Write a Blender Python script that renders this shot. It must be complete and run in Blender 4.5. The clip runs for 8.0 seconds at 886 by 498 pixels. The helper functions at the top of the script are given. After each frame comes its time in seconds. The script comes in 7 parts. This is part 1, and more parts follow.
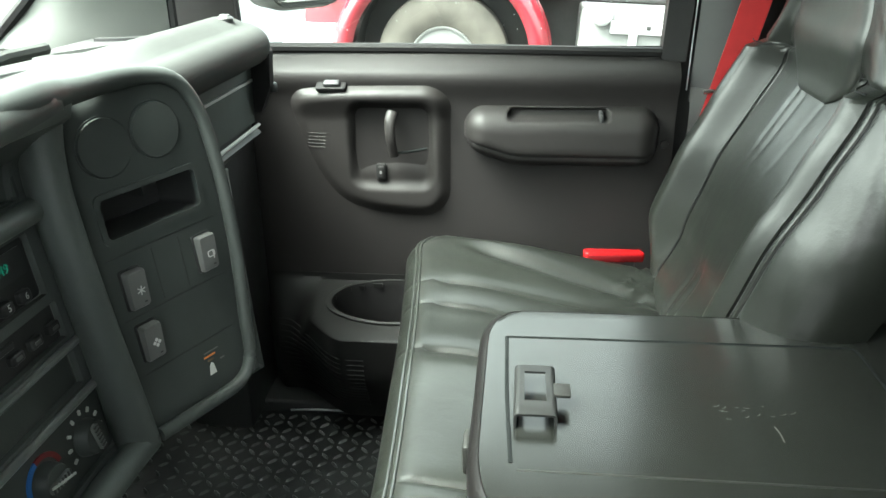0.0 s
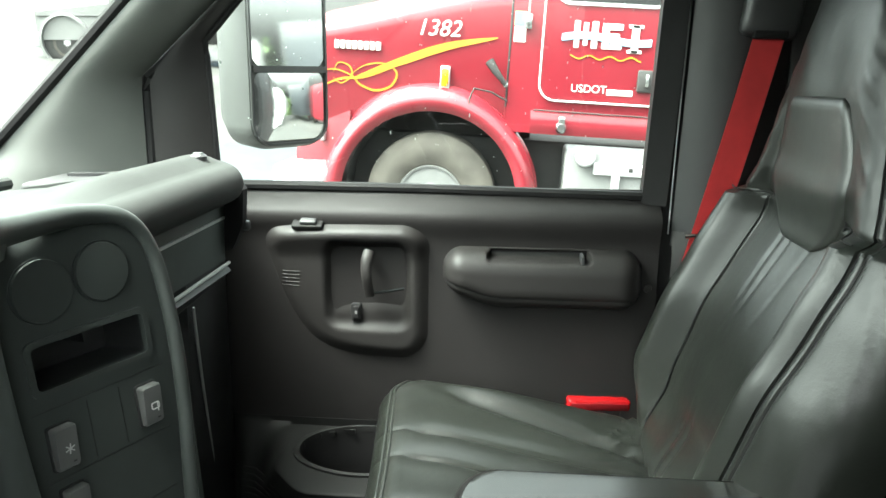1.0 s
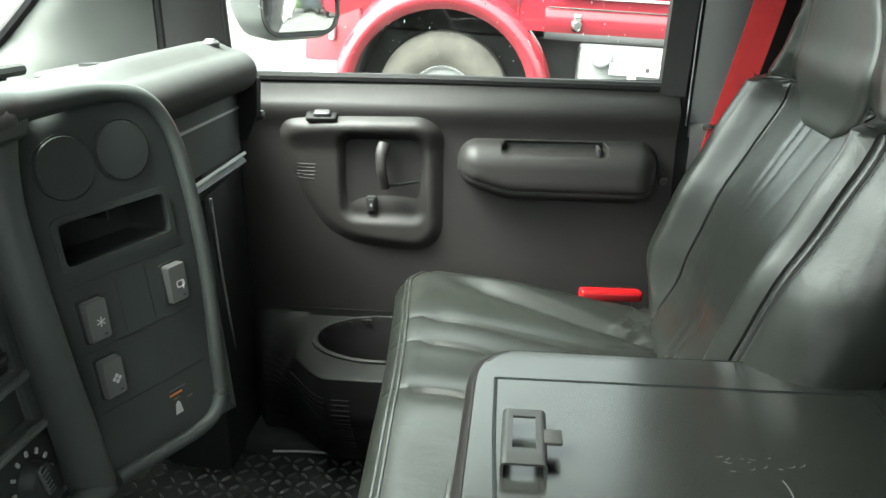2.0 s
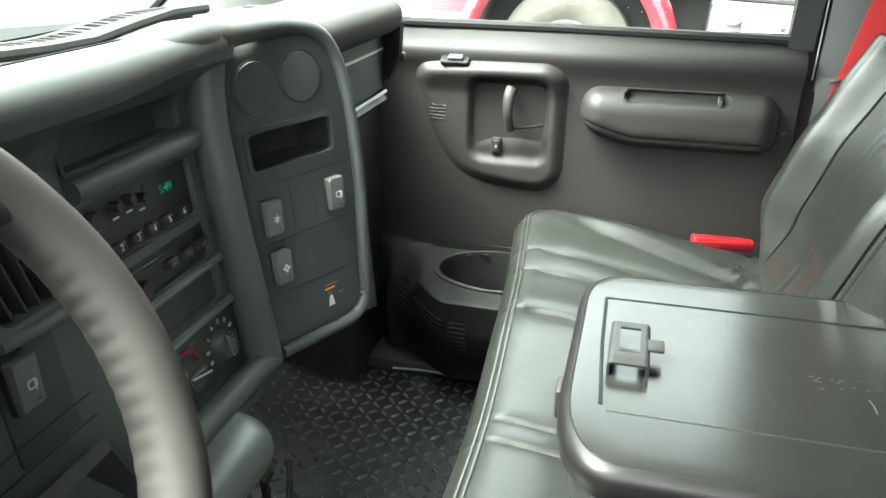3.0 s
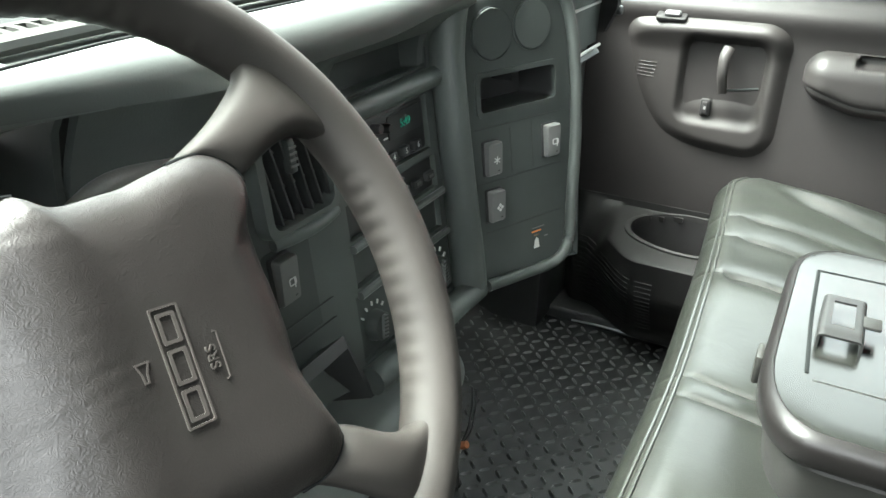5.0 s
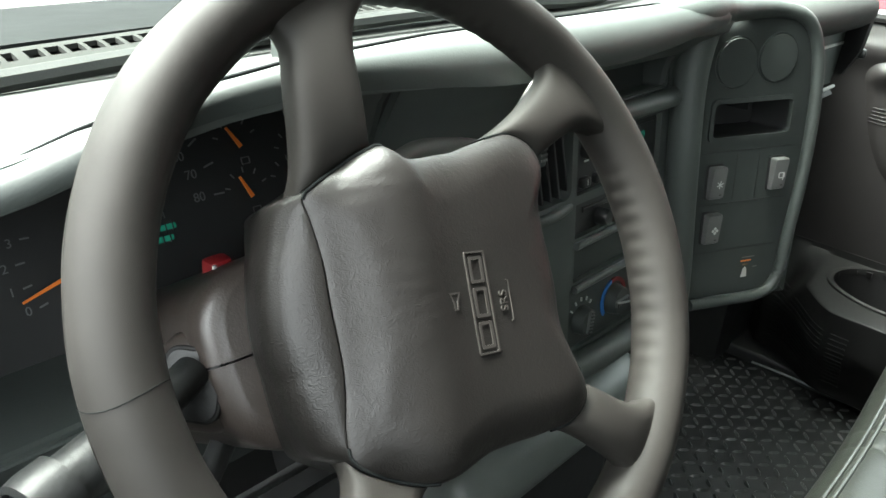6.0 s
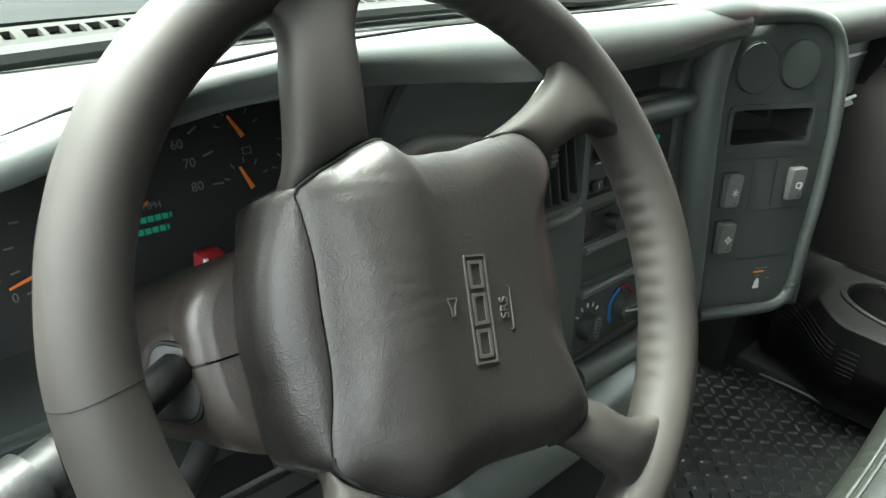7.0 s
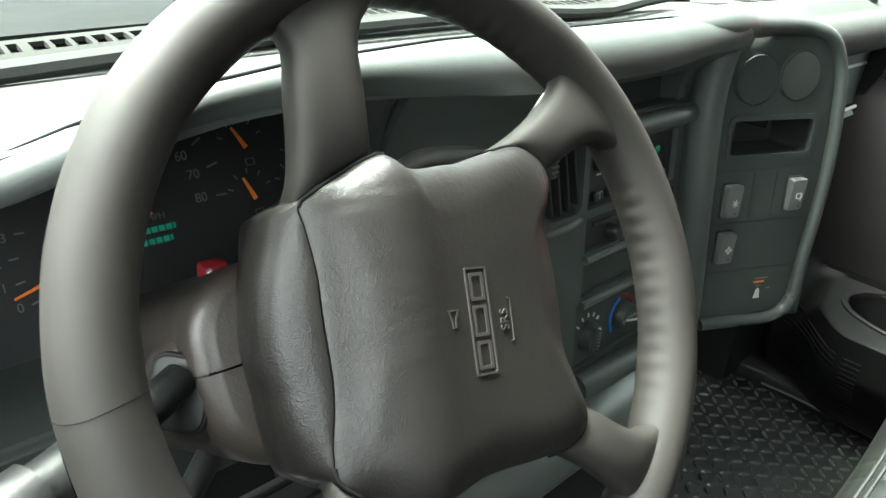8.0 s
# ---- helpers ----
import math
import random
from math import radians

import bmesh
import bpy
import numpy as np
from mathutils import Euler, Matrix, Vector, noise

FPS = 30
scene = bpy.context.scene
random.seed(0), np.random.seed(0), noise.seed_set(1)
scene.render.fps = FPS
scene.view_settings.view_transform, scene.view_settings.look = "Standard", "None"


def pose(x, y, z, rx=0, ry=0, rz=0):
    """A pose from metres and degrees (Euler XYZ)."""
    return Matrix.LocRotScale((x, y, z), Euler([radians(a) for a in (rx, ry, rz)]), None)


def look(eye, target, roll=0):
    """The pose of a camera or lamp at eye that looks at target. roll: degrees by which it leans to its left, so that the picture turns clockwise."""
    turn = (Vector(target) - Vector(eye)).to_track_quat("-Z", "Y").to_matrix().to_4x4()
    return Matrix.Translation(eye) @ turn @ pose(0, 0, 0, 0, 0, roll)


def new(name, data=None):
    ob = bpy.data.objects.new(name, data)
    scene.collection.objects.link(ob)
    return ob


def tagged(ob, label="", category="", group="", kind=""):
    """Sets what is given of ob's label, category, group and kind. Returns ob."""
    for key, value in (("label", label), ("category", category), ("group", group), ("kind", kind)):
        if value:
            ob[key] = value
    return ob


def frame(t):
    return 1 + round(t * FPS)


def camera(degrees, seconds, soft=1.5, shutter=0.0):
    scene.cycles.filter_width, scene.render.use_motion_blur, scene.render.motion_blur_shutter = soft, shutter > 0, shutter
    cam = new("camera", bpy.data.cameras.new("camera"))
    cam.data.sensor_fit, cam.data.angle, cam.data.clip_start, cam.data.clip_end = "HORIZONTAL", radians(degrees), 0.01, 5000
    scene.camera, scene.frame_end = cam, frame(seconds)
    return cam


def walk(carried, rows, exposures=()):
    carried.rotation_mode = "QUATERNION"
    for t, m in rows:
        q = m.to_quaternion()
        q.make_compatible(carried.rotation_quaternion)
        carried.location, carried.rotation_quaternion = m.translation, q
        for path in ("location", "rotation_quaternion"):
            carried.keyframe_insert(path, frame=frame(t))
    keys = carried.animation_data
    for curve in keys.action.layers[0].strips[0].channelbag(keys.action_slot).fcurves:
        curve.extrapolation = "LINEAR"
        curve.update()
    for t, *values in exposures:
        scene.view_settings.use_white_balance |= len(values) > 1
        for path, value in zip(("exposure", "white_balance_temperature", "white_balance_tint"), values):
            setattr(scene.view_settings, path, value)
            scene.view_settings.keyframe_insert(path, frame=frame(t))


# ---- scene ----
cam = camera(59.7, 8.0)
PATH = [
    (0, (0.154, -0.607, 0.915), (-0.035, 1.227, 0.142), -0.6),
    (0.5, (0.166, -0.602, 0.894), (-0.001, 1.266, 0.2), -0.4),
    (0.8, (0.164, -0.562, 0.911), (0.005, 1.355, 0.366), 0.2),
    (1, (0.168, -0.552, 0.914), (0.0, 1.391, 0.467), 0.5),
    (1.2, (0.155, -0.549, 0.906), (0.0, 1.395, 0.465), 0.6),
    (2.3, (0.164, -0.586, 0.885), (-0.08, 1.247, 0.123), 0.2),
    (2.5, (0.158, -0.616, 0.879), (-0.148, 1.2, 0.101), 0.1),
    (3, (0.161, -0.675, 0.892), (-0.295, 1.108, 0.108), 0.6),
    (3.5, (0.145, -0.693, 0.876), (-0.464, 1.021, 0.046), -0.2),
    (4, (0.14, -0.692, 0.877), (-0.494, 0.999, 0.017), 0.8),
    (4.5, (0.132, -0.686, 0.88), (-0.517, 0.99, 0.002), 1.5),
    (4.8, (0.127, -0.71, 0.885), (-0.589, 0.932, -0.002), 1.4),
    (5, (0.132, -0.729, 0.894), (-0.706, 0.853, 0.003), 0.8),
    (5.1, (0.131, -0.744, 0.894), (-0.781, 0.799, 0.013), 0.7),
    (5.2, (0.119, -0.762, 0.894), (-0.846, 0.757, 0.021), 0.9),
    (6.3, (0.122, -0.815, 0.902), (-1.086, 0.51, 0.018), 5.0),
    (6.5, (0.119, -0.806, 0.896), (-1.084, 0.526, 0.012), 5.4),
    (7, (0.113, -0.797, 0.895), (-1.089, 0.532, 0.008), 6.1),
    (7.5, (0.116, -0.802, 0.897), (-1.1, 0.519, 0.016), 6.4),
    (8, (0.115, -0.799, 0.899), (-1.098, 0.532, 0.029), 6.1),
]
walk(cam, [(t, look(eye, target, roll)) for t, eye, target, roll in PATH], [(0, 4.64, 6400, -2), (0.5, 4.53, 6400, -2), (1, 4.22, 6400, -1), (1.3, 4.22, 6400, 0), (2.4, 4.83, 6400, 0), (3.1, 5.27, 6400, 1), (3.5, 4.72, 6400, 2), (4, 5.06, 6400, 2), (4.5, 5.42, 6400, 3), (5.1, 5.37, 6400, 3), (5.6, 4.82, 6400, 2), (6.4, 4.65, 6400, 2), (7, 4.90, 6400, -2), (8, 4.88, 6400, -2)])

# world, sun and exposure
world = bpy.data.worlds.new("overcast_sky")
scene.world = world
world.use_nodes = True
wn, wl = world.node_tree.nodes, world.node_tree.links
sky = wn.new("ShaderNodeTexSky")
sky.sky_type, sky.sun_disc = "NISHITA", False
sky.sun_elevation, sky.sun_rotation = radians(63), radians(249)
sky.air_density, sky.dust_density, sky.ozone_density = 1.0, 10.0, 1.0
pale = wn.new("ShaderNodeHueSaturation")
pale.inputs["Saturation"].default_value = 0.18
wl.new(sky.outputs[0], pale.inputs["Color"])
wl.new(pale.outputs[0], wn["Background"].inputs[0])
wn["Background"].inputs[1].default_value = 0.15
sun_data = bpy.data.lights.new("sun", "SUN")
sun_data.energy, sun_data.angle, sun_data.color = 0.7, radians(35), (1.0, 0.97, 0.92)
sun = new("sun", sun_data)
sun.matrix_world = look((-4.7, -1.8, 10), (0, 0, 0))


# ---- materials ----
def mat(name, col, rough=0.5, metal=0.0, var=0.15, big=7.0, grain=260.0, bump=0.2, dist=0.0006, kind="noise", coat=0.0, glow=0.0, spec=0.5, wrinkle=(28.0, 3.0)):
    m = bpy.data.materials.new(name)
    m.use_nodes = True
    n, l = m.node_tree.nodes, m.node_tree.links
    b = n["Principled BSDF"]
    tc = n.new("ShaderNodeTexCoord")
    big_n = n.new("ShaderNodeTexNoise")
    big_n.inputs["Scale"].default_value, big_n.inputs["Detail"].default_value = big, 6.0
    ramp = n.new("ShaderNodeValToRGB")
    ramp.color_ramp.elements[0].position, ramp.color_ramp.elements[1].position = 0.3, 0.7
    ramp.color_ramp.elements[0].color = (*[c * (1 - var) for c in col], 1)
    ramp.color_ramp.elements[1].color = (*[min(1, c * (1 + var)) for c in col], 1)
    l.new(tc.outputs["Object"], big_n.inputs["Vector"])
    l.new(big_n.outputs["Fac"], ramp.inputs["Fac"])
    l.new(ramp.outputs[0], b.inputs["Base Color"])
    rr = n.new("ShaderNodeMapRange")
    rr.inputs["To Min"].default_value, rr.inputs["To Max"].default_value = max(0.02, rough - 0.06), min(1, rough + 0.06)
    mid = n.new("ShaderNodeTexNoise")
    mid.inputs["Scale"].default_value, mid.inputs["Detail"].default_value = big * 5, 5.0
    l.new(tc.outputs["Object"], mid.inputs["Vector"])
    l.new(mid.outputs["Fac"], rr.inputs["Value"])
    l.new(rr.outputs[0], b.inputs["Roughness"])
    b.inputs["Metallic"].default_value = metal
    b.inputs["Specular IOR Level"].default_value = spec
    b.inputs["Coat Weight"].default_value = coat
    b.inputs["Coat Roughness"].default_value = 0.08
    if bump > 0:
        bp = n.new("ShaderNodeBump")
        bp.inputs["Strength"].default_value, bp.inputs["Distance"].default_value = bump, dist
        if kind == "leather":
            cell = n.new("ShaderNodeTexVoronoi")
            cell.feature = "DISTANCE_TO_EDGE"
            warp = n.new("ShaderNodeTexNoise")
            warp.inputs["Scale"].default_value = grain * 0.35
            add = n.new("ShaderNodeMixRGB")
            add.inputs[0].default_value = 0.02
            l.new(tc.outputs["Object"], warp.inputs["Vector"])
            l.new(tc.outputs["Object"], add.inputs[1])
            l.new(warp.outputs["Color"], add.inputs[2])
            l.new(add.outputs[0], cell.inputs["Vector"])
            cell.inputs["Scale"].default_value = grain
            wr = n.new("ShaderNodeTexNoise")
            wr.inputs["Scale"].default_value, wr.inputs["Detail"].default_value, wr.inputs["Distortion"].default_value = wrinkle[0], 3.0, 1.2
            l.new(tc.outputs["Object"], wr.inputs["Vector"])
            mx = n.new("ShaderNodeMath")
            mx.operation = "MULTIPLY_ADD"
            mx.inputs[1].default_value = wrinkle[1]
            l.new(wr.outputs["Fac"], mx.inputs[0])
            l.new(cell.outputs["Distance"], mx.inputs[2])
            l.new(mx.outputs[0], bp.inputs["Height"])
        else:
            gr = n.new("ShaderNodeTexNoise")
            gr.inputs["Scale"].default_value, gr.inputs["Detail"].default_value = grain, 4.0
            l.new(tc.outputs["Object"], gr.inputs["Vector"])
            l.new(gr.outputs["Fac"], bp.inputs["Height"])
        l.new(bp.outputs[0], b.inputs["Normal"])
    if glow > 0:
        b.inputs["Emission Color"].default_value = (*col, 1)
        b.inputs["Emission Strength"].default_value = glow
    return m


def glass_mat(name, tint=(0.845, 0.875, 0.855)):
    m = bpy.data.materials.new(name)
    m.use_nodes = True
    n, l = m.node_tree.nodes, m.node_tree.links
    n.remove(n["Principled BSDF"])
    tr, gl, mix, lw, pw, fr = n.new("ShaderNodeBsdfTransparent"), n.new("ShaderNodeBsdfGlossy"), n.new("ShaderNodeMixShader"), n.new("ShaderNodeLayerWeight"), n.new("ShaderNodeMath"), n.new("ShaderNodeMath")
    pw.operation, fr.operation = "POWER", "MULTIPLY_ADD"
    pw.inputs[1].default_value, fr.inputs[1].default_value, fr.inputs[2].default_value = 5.0, 0.7, 0.035
    l.new(lw.outputs["Facing"], pw.inputs[0])
    l.new(pw.outputs[0], fr.inputs[0])
    tr.inputs[0].default_value = (*tint, 1)
    gl.inputs["Roughness"].default_value = 0.02
    l.new(fr.outputs[0], mix.inputs[0])
    l.new(tr.outputs[0], mix.inputs[1])
    l.new(gl.outputs[0], mix.inputs[2])
    l.new(mix.outputs[0], n["Material Output"].inputs[0])
    return m


LEATHER = mat("seat_leather", (0.0072, 0.0083, 0.0068), 0.33, var=0.3, grain=340, bump=0.22, dist=0.0008, kind="leather", spec=0.45, wrinkle=(26.0, 3.4))
LEATHER_PAD = mat("headrest_leather", (0.0120, 0.0136, 0.0113), 0.36, var=0.12, spec=0.7, grain=520, bump=0.10, dist=0.0006, kind="leather")
THREAD = mat("seat_thread", (0.030, 0.033, 0.030), 0.6, grain=900, bump=0.4)
DOOR_TRIM = mat("door_vinyl", (0.0115, 0.0108, 0.0103), 0.56, spec=0.24, var=0.12, grain=700, bump=0.35, dist=0.0005)
DOOR_SOFT = mat("door_armrest_vinyl", (0.0135, 0.0128, 0.0121), 0.52, spec=0.28, var=0.12, grain=600, bump=0.3, dist=0.0005)
POCKET = mat("pocket_black_plastic", (0.0088, 0.0090, 0.0086), 0.58, spec=0.17, var=0.12, grain=600, bump=0.3, dist=0.0005)
DASH = mat("dash_plastic", (0.072, 0.083, 0.077), 0.50, var=0.12, grain=650, bump=0.35, dist=0.0005)
DASH_TOP = mat("dash_top_vinyl", (0.031, 0.0335, 0.0315), 0.72, spec=0.12, var=0.10, grain=520, bump=0.3, dist=0.0006)
DASH_DARK = mat("dash_panel_plastic", (0.047, 0.0545, 0.0508), 0.48, spec=0.34, var=0.2, grain=650, bump=0.25, dist=0.0004)
BLACK = mat("black_plastic", (0.026, 0.027, 0.027), 0.36, var=0.2, grain=500, bump=0.15)
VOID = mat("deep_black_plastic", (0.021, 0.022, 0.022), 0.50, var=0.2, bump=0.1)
RUBBER = mat("floor_rubber", (0.011, 0.0120, 0.0118), 0.46, spec=0.32, var=0.35, big=14, grain=300, bump=0.35, dist=0.0008)
# paler than the mat: highlights on the lugs are put into the colour
RUBBER_LUG = mat("floor_rubber_lug_glint", (0.036, 0.038, 0.037), 0.30, spec=0.6, var=0.3, big=18, grain=400, bump=0.25, dist=0.0006)
SCREEN_BLACK = mat("matt_black_cover", (0.008, 0.009, 0.009), 0.9, spec=0.03, grain=300, bump=0.2)
SEAL = mat("rubber_seal", (0.0085, 0.0085, 0.0085), 0.62, spec=0.18, grain=300, bump=0.2)
WHEEL_RIM = mat("wheel_leather_rim", (0.0150, 0.0140, 0.0124), 0.60, spec=0.20, var=0.35, big=11, grain=900, bump=0.12, dist=0.0008, kind="leather", wrinkle=(50.0, 1.0))
WHEEL_PAD = mat("wheel_hub_vinyl", (0.0088, 0.0081, 0.0074), 0.40, var=0.25, big=9, grain=380, bump=0.24, dist=0.0008, kind="leather", wrinkle=(120.0, 1.1), spec=0.30)
VENT_GREY = mat("defroster_plastic", (0.018, 0.019, 0.0175), 0.85, spec=0.04, var=0.12, grain=500, bump=0.2)
COLUMN = mat("column_plastic", (0.033, 0.027, 0.0235), 0.38, var=0.14, grain=600, bump=0.3)
GREY_LEVER = mat("lever_plastic", (0.16, 0.165, 0.155), 0.36, var=0.1, grain=500, bump=0.2)
KEY_GREY = mat("switch_plastic", (0.125, 0.128, 0.123), 0.42, var=0.1, grain=600, bump=0.25)
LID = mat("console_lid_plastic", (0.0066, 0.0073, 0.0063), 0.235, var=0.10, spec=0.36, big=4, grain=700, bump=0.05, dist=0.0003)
LID_RIM = mat("console_lid_side_shade", (0.0036, 0.0034, 0.0032), 0.40, var=0.15, spec=0.22, grain=500, bump=0.1, dist=0.0003)
LID_EDGE = mat("console_shell_plastic", (0.0105, 0.0110, 0.0098), 0.50, spec=0.22, var=0.15, grain=420, bump=0.3)
LATCH = mat("latch_plastic", (0.0090, 0.0096, 0.0092), 0.48, spec=0.25, var=0.15, grain=500, bump=0.12)
EDGE = mat("edge_highlight_and_grip_grey", (0.13, 0.14, 0.135), 0.32, var=0.1, grain=500, bump=0.1)
SCUFF = mat("scuffed_plastic", (0.040, 0.042, 0.038), 0.6, grain=300, bump=0.2)
COVER = mat("engine_cover_vinyl", (0.150, 0.166, 0.156), 0.34, var=0.15, grain=500, bump=0.2)
PILLAR = mat("pillar_trim_plastic", (0.085, 0.091, 0.083), 0.46, var=0.1, grain=600, bump=0.3)
CEIL = mat("headliner_cloth", (0.52, 0.52, 0.49), 0.9, grain=900, bump=0.3)
CLOTH_WALL = mat("cab_wall_trim", (0.075, 0.075, 0.072), 0.7, grain=300, bump=0.3)
BELT = mat("red_webbing", (0.36, 0.018, 0.020), 0.55, var=0.15, big=20, grain=900, bump=0.4)
BUCKLE = mat("red_buckle_plastic", (0.25, 0.005, 0.007), 0.25, var=0.05, bump=0.05)
BUCKLE_FACE = mat("buckle_face_shaded_red", (0.12, 0.004, 0.006), 0.35, var=0.1, bump=0.05)
CHROME = mat("bright_metal", (0.62, 0.63, 0.62), 0.22, 1.0, var=0.1, grain=200, bump=0.05)
TRIM_SILVER = mat("silver_trim", (0.50, 0.51, 0.50), 0.35, 0.6, var=0.15, bump=0.05)
TRAILER = mat("trailer_grey_paint", (0.055, 0.058, 0.058), 0.5, var=0.15, big=1.0, bump=0.05)
DIAL_INK = mat("dim_dial_print", (0.145, 0.152, 0.149), 0.6, var=0.05, bump=0)
WHITE_INK = mat("white_print", (0.55, 0.56, 0.54), 0.6, var=0.05, bump=0)
ORANGE_INK = mat("orange_print", (0.75, 0.22, 0.05), 0.6, var=0.05, bump=0)
BLUE_INK = mat("blue_print", (0.03, 0.16, 0.50), 0.5, var=0.05, bump=0)
RED_INK = mat("red_print", (0.18, 0.010, 0.013), 0.5, var=0.05, bump=0)
NEEDLE = mat("orange_needle", (0.85, 0.22, 0.03), 0.5, var=0.05, bump=0)
GREEN_LED = mat("green_display", (0.012, 0.16, 0.105), 0.5, var=0.0, bump=0, glow=0.015)
EMBOSS = mat("embossed_vinyl", (0.024, 0.022, 0.020), 0.36, var=0.15, bump=0.1)
BRASS = mat("tarnished_metal", (0.22, 0.17, 0.11), 0.35, 0.9, var=0.5, big=60, grain=300, bump=0.2)
RUST = mat("copper_end", (0.42, 0.16, 0.07), 0.5, 0.4, var=0.3, big=60, bump=0.1)
RED_PAINT = mat("red_truck_paint", (0.175, 0.0125, 0.0205), 0.25, var=0.06, big=1.5, grain=60, bump=0.03, coat=0.6)
WHITE_PAINT = mat("white_truck_paint", (0.17, 0.17, 0.167), 0.35, var=0.05, big=1.5, bump=0.02, coat=0.4)
BLUE_PAINT = mat("blue_truck_paint", (0.05, 0.25, 0.48), 0.3, var=0.05, big=1.5, bump=0.02, coat=0.4)
TYRE = mat("dusty_tyre", (0.062, 0.056, 0.047), 0.85, var=0.35, big=5, grain=80, bump=0.5, dist=0.003)
STEEL_WHITE = mat("white_wheel_steel", (0.15, 0.15, 0.147), 0.4, var=0.12, big=12, bump=0.05)
ALU = mat("bright_aluminium", (0.70, 0.71, 0.72), 0.3, 0.7, var=0.15, big=4, bump=0.05)
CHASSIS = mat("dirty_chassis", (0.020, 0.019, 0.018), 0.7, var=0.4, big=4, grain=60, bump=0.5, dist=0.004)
YELLOW_PAINT = mat("yellow_stripe_paint", (0.46, 0.20, 0.015), 0.35, var=0.08, bump=0, coat=0.4)
CYAN_PAINT = mat("pale_blue_paint", (0.24, 0.52, 0.66), 0.35, var=0.05, bump=0)
AMBER = mat("amber_lens", (0.85, 0.30, 0.01), 0.15, var=0.1, bump=0)
CONCRETE = mat("wet_concrete", (0.042, 0.0415, 0.039), 0.70, spec=0.15, var=0.35, big=0.35, grain=12, bump=0.3, dist=0.01)
WET = mat("wet_asphalt_patch", (0.030, 0.034, 0.038), 0.3, var=0.2, big=1.0, grain=40, bump=0.2, dist=0.004)
LEAF = mat("leaf_green", (0.07, 0.12, 0.03), 0.6, var=0.4, big=3, bump=0.1)
BARK = mat("bark", (0.10, 0.08, 0.06), 0.9, bump=0.6, grain=30, dist=0.01)
GLASS = glass_mat("window_glass")
DROP = mat("rain_drop", (0.40, 0.42, 0.42), 0.05, var=0.0, bump=0, spec=0.8)
MIRROR_SHELL = mat("mirror_shell_plastic", (0.045, 0.048, 0.046), 0.45, var=0.1, grain=300, bump=0.15)
MIRROR = mat("mirror_silver", (0.80, 0.82, 0.82), 0.015, 1.0, var=0.0, bump=0)


# ---- building helpers ----
ORIGIN = {}


def thing(name, at, label="", category="", group="", kind="", m=None):
    """An Empty at the thing's base. With a pose m its parts are given in its own space."""
    ob = new(name)
    ob.empty_display_size = 0.05
    ob.matrix_world = m if m is not None else Matrix.Translation(at)
    ORIGIN[ob] = Vector((0, 0, 0)) if m is not None else Vector(at)
    return tagged(ob, label, category, group, kind)


def part(name, bm, material, parent, label="", sharp=38, kind=""):
    """Links a bmesh as one mesh under a thing or a part."""
    bmesh.ops.recalc_face_normals(bm, faces=bm.faces)
    me = bpy.data.meshes.new(name)
    bm.to_mesh(me)
    bm.free()
    if me.polygons:
        me.polygons.foreach_set("use_smooth", [True] * len(me.polygons))
        me.set_sharp_from_angle(angle=radians(sharp))
    me.materials.append(material)
    ob = new(name, me)
    ORIGIN[ob] = Vector((0, 0, 0))
    if parent is not None:
        root = ORIGIN[parent]
        me.transform(Matrix.Translation(-root))
        ob.parent = parent
        ORIGIN[ob] = root
    return tagged(ob, label, kind=kind)


def moved(bm, m):
    bm.transform(m)
    return bm


def rbox(a, b, bevel=0.003, seg=2):
    """A box between two corners with rounded edges."""
    bm = bmesh.new()
    bmesh.ops.create_cube(bm, size=1)
    for v in bm.verts:
        v.co = Vector([(a[i] + b[i]) / 2 + v.co[i] * (b[i] - a[i]) for i in range(3)])
    if bevel > 0:
        bmesh.ops.bevel(bm, geom=bm.edges[:], offset=min(bevel, 0.49 * min(abs(b[i] - a[i]) for i in range(3))), segments=seg, profile=0.5, affect="EDGES")
    return bm


INSIDE = Vector((0.10, -0.45, 0.95))


def surf(f, avals, bvals, keep=None, thick=0.0, loop_a=False, front=INSIDE):
    """A sheet f(a, b) over two lists of values; keep(a, b) drops cells; thick makes it solid, on the side away from front."""
    bm = bmesh.new()
    rows = [[bm.verts.new(f(a, b)) for b in bvals] for a in avals]
    na, nb = len(avals), len(bvals)
    for i in range(na if loop_a else na - 1):
        for j in range(nb - 1):
            i2 = (i + 1) % na
            if keep and not keep((avals[i] + avals[i2]) / 2, (bvals[j] + bvals[j + 1]) / 2):
                continue
            bm.faces.new((rows[i][j], rows[i2][j], rows[i2][j + 1], rows[i][j + 1]))
    loose = [v for v in bm.verts if not v.link_faces]
    bmesh.ops.delete(bm, geom=loose, context="VERTS")
    if thick:
        bmesh.ops.recalc_face_normals(bm, faces=bm.faces)
        bm.normal_update()
        vote = sum(f.calc_area() * f.normal.dot((front - f.calc_center_median()).normalized()) for f in bm.faces)
        sign = -1.0 if vote > 0 else 1.0
        twin = {v: bm.verts.new(v.co + v.normal * sign * thick) for v in bm.verts[:]}
        rims = [e for e in bm.edges if len(e.link_faces) == 1]
        faces = bm.faces[:]
        for f in faces:
            bm.faces.new([twin[v] for v in reversed(f.verts)])
        for e in rims:
            a, b = e.verts
            bm.faces.new((a, b, twin[b], twin[a]))
    return bm


